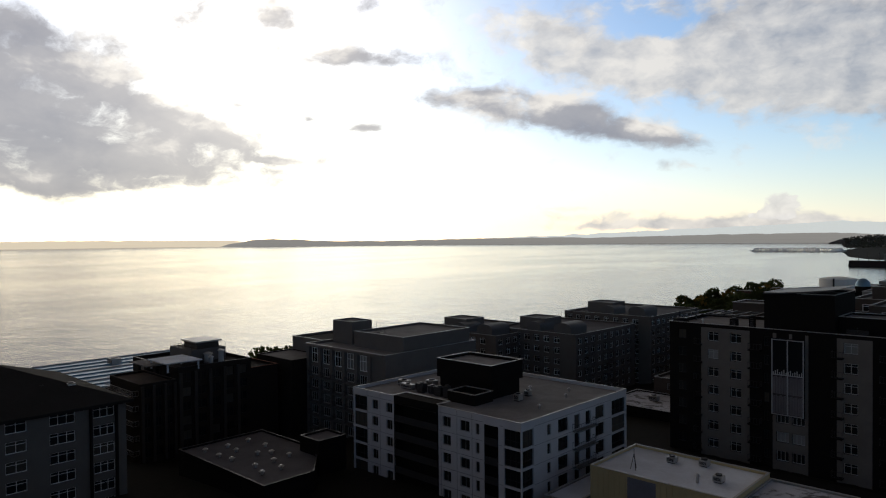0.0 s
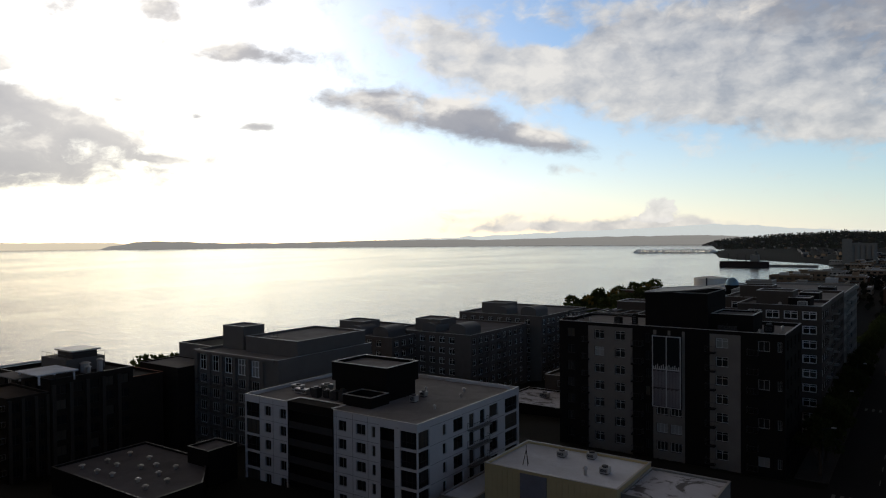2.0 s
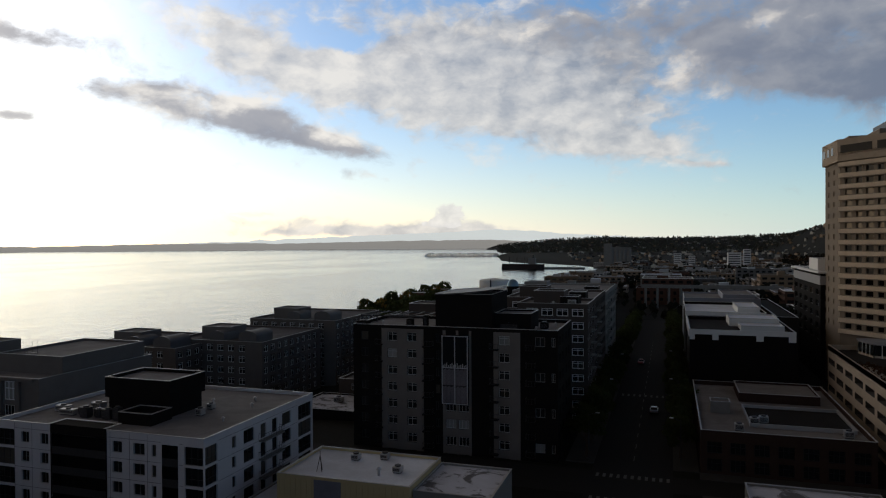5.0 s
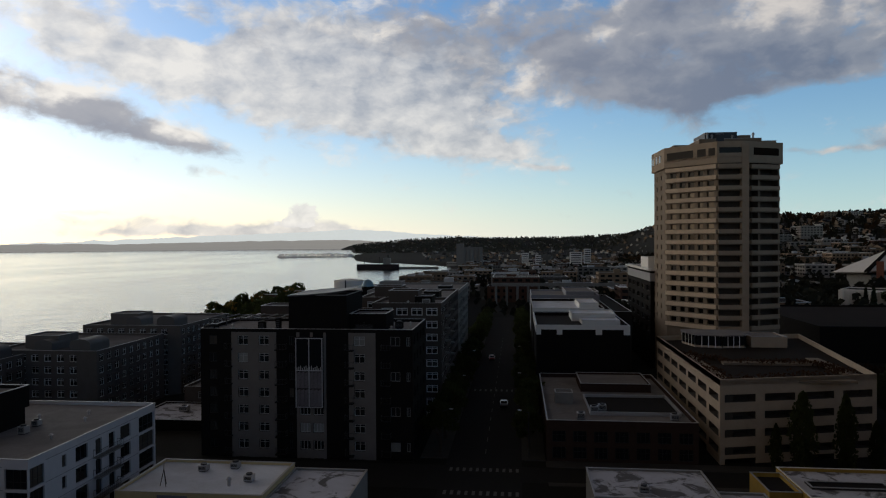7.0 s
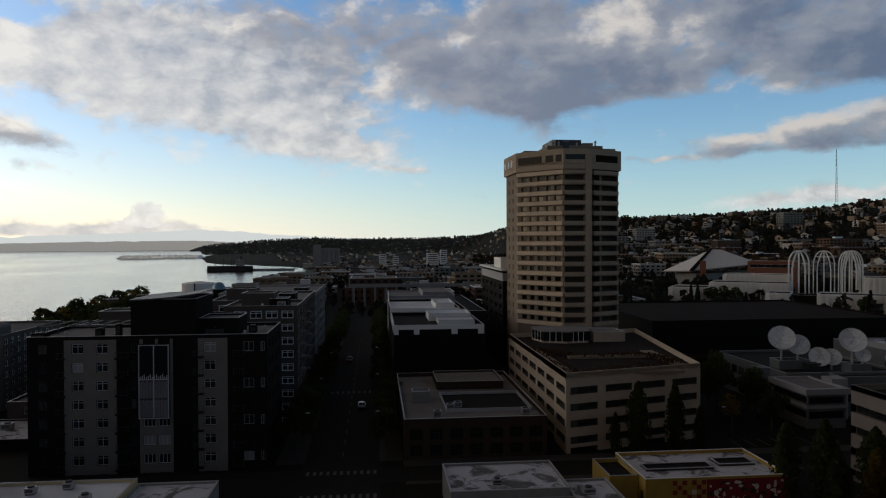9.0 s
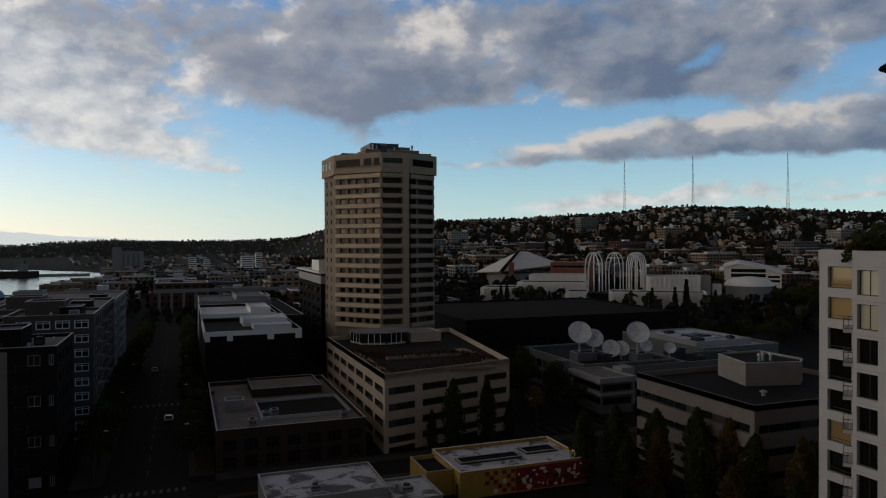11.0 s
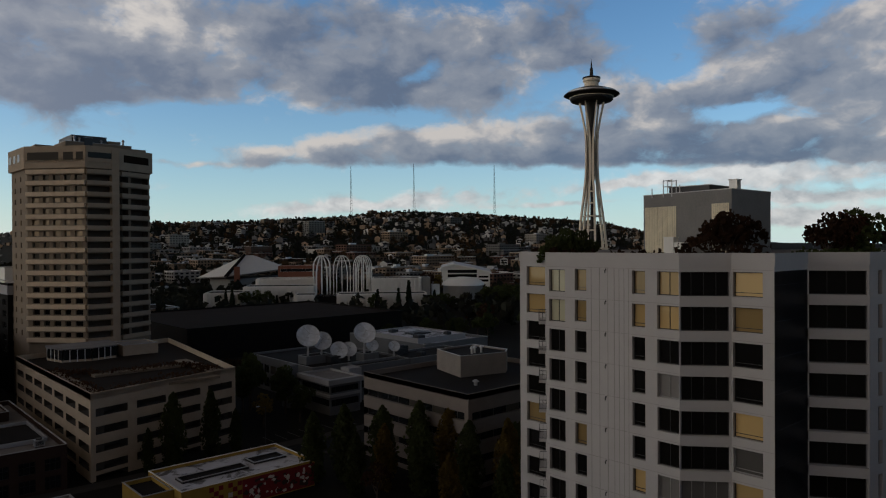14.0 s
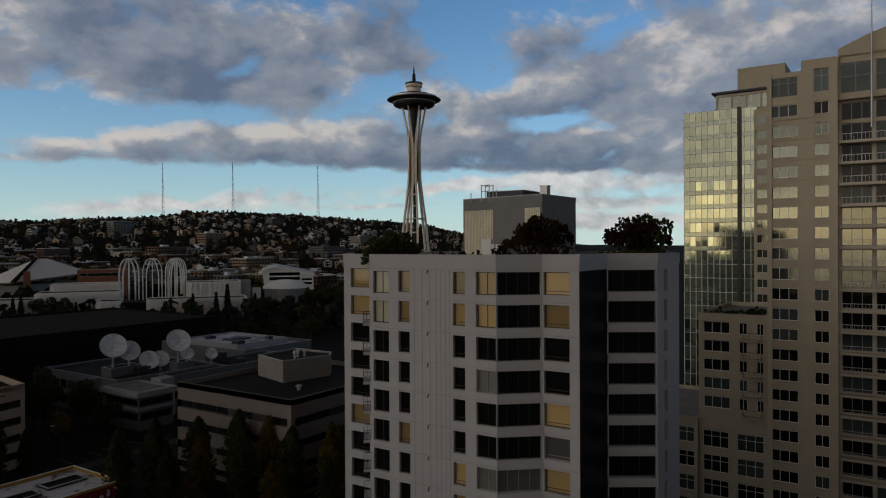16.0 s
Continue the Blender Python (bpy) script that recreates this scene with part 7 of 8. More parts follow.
part("dome_shell", Shape().lathe(DX, DY, [(14.7 * math.cos(i * math.pi / 20), 12.3 + 5.6 * math.sin(i * math.pi / 20)) for i in range(11)], 40), WHITE, dome, smooth=True)
box_w = fair_rect(52.5, 462, 57.5, 468)
building("white_kiosk", "small white block beside the dome", box_w, -3, 13.2, WHITE, ROOF_WHITE, None, 0.3, category="hall")

# Hall with a lopsided gable towards the town.
G_U, G_V = Vector((math.cos(radians(44.2)), -math.sin(radians(44.2)))), Vector((math.sin(radians(44.2)), math.cos(radians(44.2))))


def gable_pt(u, v, z):
    p = G_U * u + G_V * v
    return (p.x, p.y, z)


gable = thing("gabled_hall", gable_pt(0, 590, 0), "white gabled hall with a dark window band", "hall")
END = [(-20.5, 21.2), (-9.5, 24.2), (6.0, 21.2), (21.2, 17.4)]
wall_g, roof_g, edge_g = Shape(), Shape(), Shape()
for v in (575, 606):
    wall_g.face([gable_pt(-19.5, v, -3), gable_pt(20.2, v, -3)] + [gable_pt(u * 0.95, v, z - 0.4) for u, z in reversed(END)])
wall_g.face([gable_pt(-19.5, 575, -3), gable_pt(-19.5, 606, -3), gable_pt(-19.5, 606, 20.8), gable_pt(-19.5, 575, 20.8)])
wall_g.face([gable_pt(20.2, 606, -3), gable_pt(20.2, 575, -3), gable_pt(20.2, 575, 17.0), gable_pt(20.2, 606, 17.0)])
for (u0, z0), (u1, z1) in zip(END, END[1:]):
    roof_g.face([gable_pt(u0, 573, z0), gable_pt(u1, 573, z1), gable_pt(u1, 608, z1 + 1.2), gable_pt(u0, 608, z0 + 1.2)])
    edge_g.face([gable_pt(u0, 573, z0 - 1.1), gable_pt(u1, 573, z1 - 1.1), gable_pt(u1, 573, z1), gable_pt(u0, 573, z0)])
    edge_g.face([gable_pt(u0, 573, z0 - 1.1), gable_pt(u1, 573, z1 - 1.1), gable_pt(u1, 575, z1 - 1.1), gable_pt(u0, 575, z0 - 1.1)])
part("wall", wall_g, SCI, gable)
part("roof", roof_g, A_PALE, gable, "pale metal roof")
part("roof_edge", edge_g, WHITE, gable)
for u0, u1, z0, z1 in ((-14.5, 9.5, 16.6, 19.2), (-14.5, 9.5, 13.0, 15.6), (11.0, 19.0, 12.6, 14.2), (11.0, 19.0, 9.4, 11.2)):
    part("window_band", Shape().face([gable_pt(u0, 574.94, z0), gable_pt(u1, 574.94, z0), gable_pt(u1, 574.94, z1), gable_pt(u0, 574.94, z1)]), GLASS_BLACK, gable, "dark window band")
building("rust_block", "long rust-coloured block behind the halls", fair_rect(-55, 530, -24, 546), -3, 23.6, BRICK_RED, ROOF, {0: lambda n: grid(n, [(0.5, n * 0.9)], [(20.4, 22.6)], (6, 0, FRAME_WHITE, GLASS))}, 1.2, coping=WHITE)

# Tent-roofed arena.
arena = thing("tent_roof_arena", (288, 590, -7), "arena under a great pale tent-shaped roof", "arena")
A_ROOF = surface("pale_arena_roof", (0.62, 0.61, 0.60), 0.7, grain=0.05, stain=0.12)


def arena_pt(az, r, z):
    return (r * math.sin(radians(az)), r * math.cos(radians(az)), z)


rf = Shape()
apex0, apex1 = arena_pt(26.5, 652, 31.2), arena_pt(27.2, 654, 31.2)
west, front, east, back_e, back_w = arena_pt(22.9, 640, 12.2), arena_pt(25.1, 606, 14.2), arena_pt(29.7, 640, 19.2), arena_pt(30.0, 690, 18), arena_pt(24.0, 696, 12)
rf.face([west, front, apex0]).face([front, east, apex1, apex0]).face([east, back_e, apex1]).face([back_e, back_w, apex0, apex1]).face([back_w, west, apex0])
part("roof", rf, A_ROOF, arena)
lift = Vector((0, 0, 0.4))
part("ridge_beam", Shape().tube(Vector(front) + lift, Vector(apex0) + lift, 1.7, 1.1, 6), DARK_PANEL, arena, "dark concrete ridge beam")
part("roof_edge", Shape().tube(west, front, 0.5, n=5).tube(front, east, 0.5, n=5), CONCRETE, arena)
part("buttress", Shape().prism([arena_pt(25.7, 604, 0)[:2], arena_pt(26.15, 604, 0)[:2], arena_pt(26.15, 608, 0)[:2], arena_pt(25.7, 608, 0)[:2]], -8, 22.5), BRICK_RED, arena, "rust-coloured stair pier")
part("wall", Shape().prism([arena_pt(23.9, 638, 0)[:2], arena_pt(25.4, 616, 0)[:2], arena_pt(29.2, 644, 0)[:2], arena_pt(29.2, 684, 0)[:2], arena_pt(24.6, 684, 0)[:2]], -8, 12), CONCRETE, arena)

# Broad dark hall in the middle distance.
building("dark_low_hall", "broad dark hall with a brown roof", rect(96, 235, 190, 310), -0.6, 11, DARK_PANEL, surface("black_brown_roof", (0.024, 0.017, 0.014), 0.95, grain=0.3, stain=0.5, size=3.0, spec=0.03), None, 0.6, coping=DARK_PANEL)

# ---- masts on the hill ----
def mast(x, y, z, h, label):
    ob = thing("radio_mast", (x, y, z), label, "radio mast", "hilltop masts")
    for dx, dy in ((-1, -1), (1, -1), (0, 1.2)):
        k = h * 0.022
        part("mast_leg", Shape().tube((x + dx * k, y + dy * k, z - 2), (x + dx * 0.25, y + dy * 0.25, z + h), 0.26, 0.18, 4), METAL_DARK, ob)
    s = Shape()
    for i in range(14):
        t0, t1 = i / 14, (i + 1) / 14
        w0, w1 = h * 0.022 * (1 - t0) + 0.25 * t0, h * 0.022 * (1 - t1) + 0.25 * t1
        s.tube((x - w0, y - w0, z + h * t0), (x + w1, y - w1, z + h * t1), 0.13, n=4)
        s.tube((x + w0, y - w0, z + h * t0), (x - w1, y - w1, z + h * t1), 0.13, n=4)
    part("lattice", s, METAL_DARK, ob)
    return ob


for x, y, zt, lab in ((915.2, 1312.4, 219, "slim lattice radio mast on the hill"), (1028.6, 1225.6, 226, "slim lattice radio mast on the hill"), (1162.4, 1099.4, 221, "broad-based lattice radio mast on the hill")):
    z = land(x, y)
    mast(x, y, z, zt - z, lab)

# ---- greenery ----
def crown_mesh(name, seed, shape, leaf, count, size, mat):
    """Many small leaf clumps, filling an uneven crown with gaps. shape(rng) gives a clump's place."""
    rng = random.Random(seed)
    v, f = [], []
    for _ in range(count):
        c = Vector(shape(rng))
        s = size * rng.uniform(0.6, 1.5)
        q = Euler((rng.uniform(0, 6.3), rng.uniform(0, 6.3), rng.uniform(0, 6.3))).to_matrix()
        i = len(v)
        for dx, dy in ((-0.6, -0.35), (0.5, -0.5), (0.7, 0.3), (-0.1, 0.6), (-0.7, 0.2)):
            v.append(tuple(c + q @ Vector((dx * s, dy * s, rng.uniform(-0.15, 0.15) * s))))
        f.append((i, i + 1, i + 2))
        f.append((i, i + 2, i + 3))
        f.append((i, i + 3, i + 4))
    me = bpy.data.meshes.new(name)
    me.from_pydata(v, [], f)
    me.materials.append(mat)
    return me


def lobes(rng, seeds):
    """A clump near the skin of one of several overlapping lobes."""
    cx, cy, cz, r = rng.choice(seeds)
    a, b = rng.uniform(0, 2 * math.pi), math.acos(rng.uniform(-0.7, 1))
    k = r * rng.uniform(0.6, 1.05)
    return (cx + k * math.sin(b) * math.cos(a), cy + k * math.sin(b) * math.sin(a), cz + k * 0.85 * math.cos(b))


def broadleaf(seed, mat, label, count=950, size=0.037):
    """A tree one unit tall: tapered trunk, limbs and a lobed crown."""
    rng = random.Random(seed)
    ob = thing("tree", (0, 0, 0), label, "tree")
    t = Shape().tube((0, 0, -0.02), (0.01, 0, 0.22), 0.028, 0.02, 7).tube((0.01, 0, 0.22), (0, 0.02, 0.55), 0.02, 0.010, 6)
    seeds = []
    for i in range(7):
        a = i * 2.4 + rng.uniform(-0.4, 0.4)
        z0, r = rng.uniform(0.24, 0.5), rng.uniform(0.12, 0.24)
        e = (r * math.cos(a), r * math.sin(a), z0 + rng.uniform(0.12, 0.3))
        t.tube((0, 0, z0), e, 0.011, 0.004, 5)
        seeds.append((e[0], e[1], e[2] + 0.02, rng.uniform(0.10, 0.17)))
    seeds.append((0, 0, 0.82, 0.15))
    part("trunk", t, BARK, ob)
    cr = new("crown", crown_mesh("crown", seed + 1, lambda g: lobes(g, seeds), mat, count, size, mat))
    cr.parent = ob
    return ob


def conifer(seed, mat, label, slim=0.16, count=420):
    ob = thing("conifer", (0, 0, 0), label, "tree")
    part("trunk", Shape().tube((0, 0, -0.02), (0, 0, 0.95), 0.022, 0.004, 6), BARK, ob)

    def skin(g):
        h = g.uniform(0.06, 1.0)
        r = slim * (1 - h) ** 0.8 * g.uniform(0.5, 1.1) + 0.008
        a = g.uniform(0, 2 * math.pi)
        return (r * math.cos(a), r * math.sin(a), h)

    cr = new("crown", crown_mesh("crown", seed, skin, mat, count, 0.045, mat))
    cr.parent = ob
    return ob


def poplar(seed, mat, label):
    """A tall dense columnar street tree."""
    ob = thing("tree", (0, 0, 0), label, "tree")
    part("trunk", Shape().tube((0, 0, -0.02), (0, 0, 0.8), 0.022, 0.006, 6), BARK, ob)

    def skin(g):
        h = g.uniform(0.04, 1.0)
        a = g.uniform(0, 2 * math.pi)
        r = 0.16 * math.sin(math.pi * min(1.0, h * 0.86 + 0.14)) ** 0.7 * g.uniform(0.35, 1.1) * (1 + 0.25 * math.sin(3 * a + 9 * h))
        return (r * math.cos(a), r * math.sin(a), h)

    cr = new("crown", crown_mesh("crown", seed, skin, mat, 2600, 0.026, mat))
    cr.parent = ob
    return ob


KINDS = {
    "poplar": [poplar(71, LEAF, "dense dark columnar street tree"), poplar(73, LEAF, "dense dark columnar street tree")],
    "poplar_gold": [poplar(75, LEAF_GOLD, "columnar street tree turning gold")],
    "green": [broadleaf(11, LEAF, "dark green street tree in full leaf"), broadleaf(23, LEAF, "dark green street tree in full leaf")],
    "gold": [broadleaf(31, LEAF_GOLD, "autumn street tree with thinning golden leaves", 420)],
    "red": [broadleaf(41, LEAF_RED, "russet-leaved autumn tree in thinning leaf", 420)],
    "fir": [conifer(51, LEAF_DARK, "dark slender conifer among park trees")],
    "yew": [conifer(61, LEAF_DARK, "narrow dark columnar cypress beside a hall", 0.10)],
}
FIRST = set()
rng = random.Random(77)


def plant(kind, x, y, z, h, group, slim=1.0):
    """The first of a kind is set in place, the others are copies of it."""
    src = rng.choice(KINDS[kind])
    m = pose(x, y, z, 0, 0, rng.uniform(0, 360)) @ Matrix.Diagonal((slim * h * rng.uniform(0.9, 1.15), slim * h * rng.uniform(0.9, 1.15), h, 1))
    if src.name in FIRST:
        ob = src.copy()
        scene.collection.objects.link(ob)
        for c in src.children:
            k = c.copy()
            scene.collection.objects.link(k)
            k.parent = ob
    else:
        ob = src
        FIRST.add(src.name)
    ob.matrix_basis = m
    ob["group"] = group
    return ob


for y in range(130, 345, 9):
    plant("green", -14.6, y, 0.1, rng.uniform(8, 11), "street trees", 1.15)
    plant("green" if y % 3 else "red", 1.8, y + 4, 0.1, rng.uniform(7.5, 10), "street trees", 1.15)
for x, y, h, k in ((62.5, 101, 12, "green"), (67, 98.5, 13, "green"), (72.5, 95, 12.5, "green"), (76.5, 90, 13.5, "green"), (78.8, 85, 13, "gold"), (72, 84, 12, "green"), (69, 90, 11, "gold"), (64, 91, 10.5, "green"), (77.5, 79, 12, "green"), (80, 73, 13, "gold"), (85, 76, 11, "green"), (70.5, 76, 9, "gold"), (90, 79, 10, "green"), (63, 84, 8, "red"), (76, 70, 9, "green")):
    plant({"green": "poplar", "gold": "poplar_gold", "red": "red"}[k], x, y, 0, h, "corner trees", 0.95)
for x, y, h in ((48.5, 125.4, 13.5), (55.8, 126.0, 13), (44, 125.2, 8), (61, 126.5, 8.5)):
    plant("poplar", x, y, 0.1, h, "garage street trees", 0.8)
for x, y, h, k in ((74, 150, 13, "green"), (79, 156, 14, "green"), (84, 148, 12, "green"), (77, 164, 13, "red"), (85, 168, 13, "green"), (82, 138, 9, "green"), (74, 140, 8, "gold")):
    plant(k, x, y, 0, h, "studio trees")
for i in range(22):
    a, r = radians(-24.4 + 6.6 * i / 21 + rng.uniform(-0.3, 0.3)), rng.uniform(355, 410)
    x, y = r * math.sin(a), r * math.cos(a)
    plant("green" if i % 5 else "gold", x, y, land(x, y), rng.uniform(10, 16) + 5 * i / 21 - land(x, y) - 3, "waterfront trees")
for i in range(6):
    x, y = -163 + i * 2.2 + rng.uniform(-2, 2), 103 + i * 3 + rng.uniform(-2, 2)
    plant("green", x, y, land(x, y), rng.uniform(19, 23), "waterfront trees")
for u, v, h in ((32.7, 410, 19), (26.6, 411, 14.5), (14.4, 410, 14), (-76, 434, 13), (-72.3, 434, 13.5), (-47, 445, 9), (-44, 444, 8), (-40, 445, 9), (-51, 446, 8.5)):
    plant("yew", *fair(u, v), 0, h, "cypresses", 1.25)
for u, v, h, k in ((-64, 437, 13, "green"), (-58, 435, 14, "green"), (-52, 438, 13, "green"), (13, 412, 12, "green"), (46, 414, 11, "green"), (49, 420, 12.5, "fir"), (53, 416, 11.5, "green"), (57, 421, 11, "green"), (61, 424, 9, "green"), (47, 406, 10, "green"), (53, 512, 21, "red"), (58, 516, 20, "red"), (63, 512, 19, "gold"), (5, 520, 17, "green"), (20, 524, 17, "gold"), (34, 516, 18, "green"), (-12, 515, 15, "green")):
    plant(k, *fair(u, v), 0, h, "park trees", 1.1)
for i in range(64):
    a, r = rng.uniform(36, 58), rng.uniform(290, 460)
    x, y = r * math.sin(radians(a)), r * math.cos(radians(a))
    p = Vector((x, y))
    if 312 < x < 354 and 325 < y < 366 or abs(x - 452) < 22 and abs(y - 323) < 22 or p.dot(H_U) < 64 and p.dot(H_V) > 398:
        continue
    h = rng.uniform(9, 15) if a > 44.5 else min(8.0, 38 - 0.096 * r)
    if h > 3.0:
        plant(("green", "green", "red", "fir")[i % 4], x, y, land(x, y), h, "park trees", 1.0 if a > 44.5 else 1.3)
for i in range(26):
    x, y = fair(rng.uniform(-80, 10), rng.uniform(372, 402))
    plant(("green", "fir", "red")[i % 3], x, y, land(x, y), rng.uniform(2.2, 3.6), "park trees", 1.8)
for az, r, h in ((46.0, 430, 15), (46.8, 424, 16), (47.6, 428, 17), (48.4, 420, 17), (49.2, 425, 16), (47.2, 410, 14), (48.6, 405, 14), (45.4, 418, 11)):
    x, y = r * math.sin(radians(az)), r * math.cos(radians(az))
    plant("green", x, y, land(x, y), h, "park trees", 1.15)

# Roof garden on the white tower.
for x, y, h, k in ((64.4, 30.6, 5.2, "red"), (66.0, 29.6, 4.8, "red"), (63.4, 31.8, 4.4, "red"), (65.2, 31.4, 5.0, "red"), (67.5, 22.8, 4.4, "red"), (69.4, 22.4, 5.0, "red"), (71.2, 22.0, 5.2, "green"), (73.0, 21.8, 4.8, "red"), (70.2, 23.6, 5.0, "red"), (58.9, 45.4, 4.2, "green"), (59.8, 44.2, 4.0, "green"), (58.4, 47.0, 3.6, "green")):
    plant(k, x, y, WTOP - 2.9, h * 1.42, "roof garden trees", 1.0)


def hedge(name, path, z, w, h, mat, label, count):
    """A low clipped-out shrub border along a path."""
    r2 = random.Random(len(path) * 7 + int(path[0][0]))
    segs = list(zip(path, path[1:]))

    def spot(g):
        a, b = g.choice(segs)
        t = g.random()
        bump = 0.65 + 0.5 * noise.noise(Vector((a[0] + t * 9, a[1], 0)))
        return (a[0] + (b[0] - a[0]) * t + g.uniform(-w, w) - path[0][0], a[1] + (b[1] - a[1]) * t + g.uniform(-w, w) - path[0][1], g.random() ** 0.7 * h * bump)

    ob = new(name, crown_mesh(name, r2.randint(1, 999), spot, mat, count, 0.28, mat))
    ob.location = (*path[0], z)
    return tagged(ob, label, "shrubs", "", "stuff")


hedge("roof_shrubs", [(58.8, 50.0), (58.8, 47.8), (55.3, 44.0), (55.3, 30.6), (58.0, 27.4), (58.0, 24.4)], WTOP - 0.92, 0.5, 1.9, LEAF_RED, "russet and green shrubs along the tower roof edge", 900)
hedge("roof_shrubs", [(64.4, 24.2), (67.2, 20.6), (71.5, 19.8)], WTOP - 0.92, 0.5, 1.8, LEAF, "dark shrubs along the tower roof edge", 500)
hedge("podium_shrubs", [(37, 129.5), (37, 160), (44, 150), (60, 150), (62, 140), (40, 132)], 14.0, 1.6, 1.5, LEAF_RED, "dry brown shrubs in beds on the garage roof", 1700)
hedge("wing_shrubs", [(114.6, 25.6), (114.6, 17.5), (118, 20)], 28.6, 0.6, 1.8, LEAF_DARK, "dark shrubs on the wing's roof terrace", 420)
beds = Shape()
for x0, y0, x1, y1 in ((36.2, 129, 38.2, 160), (42, 148.6, 62, 151), (42, 131, 60, 133.5), (60.8, 138, 63.4, 156)):
    beds.box(x0, y0, 13.98, x1, y1, 14.45)
single("roof_planters", beds, TAN, "low concrete planters on the garage roof", "planter", (50, 145, 14), kind="stuff")

# Woods and gardens on the hills: far too many trees to count.
def woods(name, label, n, spot, mat, seed, tall=(7, 13)):
    g = random.Random(seed)
    v, f = [], []
    for _ in range(n):
        p = spot(g)
        if p is None:
            continue
        x, y = p
        z, h = land(x, y), g.uniform(*tall)
        if z < WATER_Z + 1:
            continue
        slim = g.random() < 0.35
        w = h * (0.2 if slim else 0.42)
        for k in range(16):
            t = g.random()
            r = w * ((1 - t) if slim else math.sqrt(max(0.0, 1 - (2 * t - 0.9) ** 2))) * g.uniform(0.5, 1.05)
            a, s = g.uniform(0, 6.283), h * g.uniform(0.12, 0.24)
            c = Vector((x + r * math.cos(a), y + r * math.sin(a), z + h * (0.15 + 0.85 * t)))
            q = Euler((g.uniform(0, 6.3), g.uniform(0, 6.3), 0)).to_matrix()
            i = len(v)
            v.extend(tuple(c + q @ Vector((dx * s, dy * s, 0))) for dx, dy in ((-1, -0.6), (0.9, -0.8), (0.7, 0.8), (-0.6, 0.9)))
            f.append((i, i + 1, i + 2, i + 3))
    me = bpy.data.meshes.new(name)
    me.from_pydata(v, [], f)
    me.materials.append(mat)
    return tagged(new(name, me), label, "trees", "", "stuff")


def polar(g, az0, az1, r0, r1):
    a, r = radians(g.uniform(az0, az1)), math.sqrt(g.uniform(r0 * r0, r1 * r1))
    return r * math.sin(a), r * math.cos(a)


PARK_GAPS = [(314, 326, 352, 366), (430, 300, 475, 345), (96, 230, 195, 316), (374, 380, 440, 440)]


def park_spot(g):
    """A spot in the park clear of the halls, the arena and the ground before them."""
    for _ in range(40):
        x, y = polar(g, 18, 54, 322, 590)
        p = Vector((x, y))
        u, v = p.dot(H_U), p.dot(H_V)
        if not (-94 < u < 54 and 398 < v < 500) and not any(a0 < x < a2 and a1 < y < a3 for a0, a1, a2, a3 in PARK_GAPS):
            return x, y
    return None


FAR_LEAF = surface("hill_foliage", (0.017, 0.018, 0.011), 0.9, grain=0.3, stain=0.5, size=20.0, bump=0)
# Headland leaves paler than the hill's: distance haze put into their colour.
HAZE_LEAF = surface("hazed_headland_foliage", (0.075, 0.078, 0.062), 0.9, grain=0.3, stain=0.5, size=30.0, bump=0)
FAR_GOLD = surface("hill_autumn_foliage", (0.05, 0.028, 0.011), 0.9, grain=0.3, stain=0.5, size=20.0, bump=0)
woods("hill_woods", "dark garden trees and woods over the hillside", 4600, lambda g: polar(g, 8, 64, 700, 1560), FAR_LEAF, 5, (5, 9))
woods("ridge_woods", "dark treetops along the hill's skyline", 520, lambda g: polar(g, 10, 66, 1430, 1560), FAR_LEAF, 6, (4, 11))
woods("hill_autumn_woods", "russet and golden trees among the houses", 420, lambda g: polar(g, 8, 64, 600, 1400), FAR_GOLD, 7)
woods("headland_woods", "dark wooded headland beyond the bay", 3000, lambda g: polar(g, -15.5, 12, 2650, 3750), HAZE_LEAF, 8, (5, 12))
woods("park_woods", "dense dark park trees between the exhibition halls", 420, park_spot, FAR_LEAF, 19, (6, 12))
woods("flat_trees", "scattered dark trees among the low buildings", 700, lambda g: polar(g, -12, 40, 330, 1000), FAR_LEAF, 9, (6, 11))

VIA_Z = 11.8
# ---- the wider town ----
TAKEN = [(-22, 100, 8, 440), (3, 120, 36, 285), (-100, 100, 6, 260), (3, 120, 34, 255), (33, 90, 80, 240), (78, 70, 150, 200), (124, 155, 195, 205), (92, 230, 195, 315), (140, 312, 420, 452), (225, 500, 365, 660), (425, 295, 480, 350), (380, 295, 432, 345), (100, -30, 200, 60), (40, 0, 100, 70), (-220, -20, -85, 260), (195, 205, 470, 395), (195, 395, 330, 500), (330, 390, 460, 460), (36, 215, 70, 272)]
TOWN = [
    surface("pale_render", (0.27, 0.255, 0.235), 0.85, each=0.3), surface("brown_render", (0.18, 0.13, 0.09), 0.85, each=0.3),
    surface("grey_render", (0.11, 0.108, 0.105), 0.85, each=0.3), surface("ochre_brick", (0.19, 0.135, 0.09), 0.9, each=0.3), surface("rust_brick", (0.09, 0.048, 0.034), 0.9, each=0.3),
]
TOWN_ROOFS = [ROOF, ROOF_DARK, ROOF_DARK, ROOF_WHITE, ROOF_DARK, surface("silver_roof", (0.22, 0.22, 0.22), 0.7)]


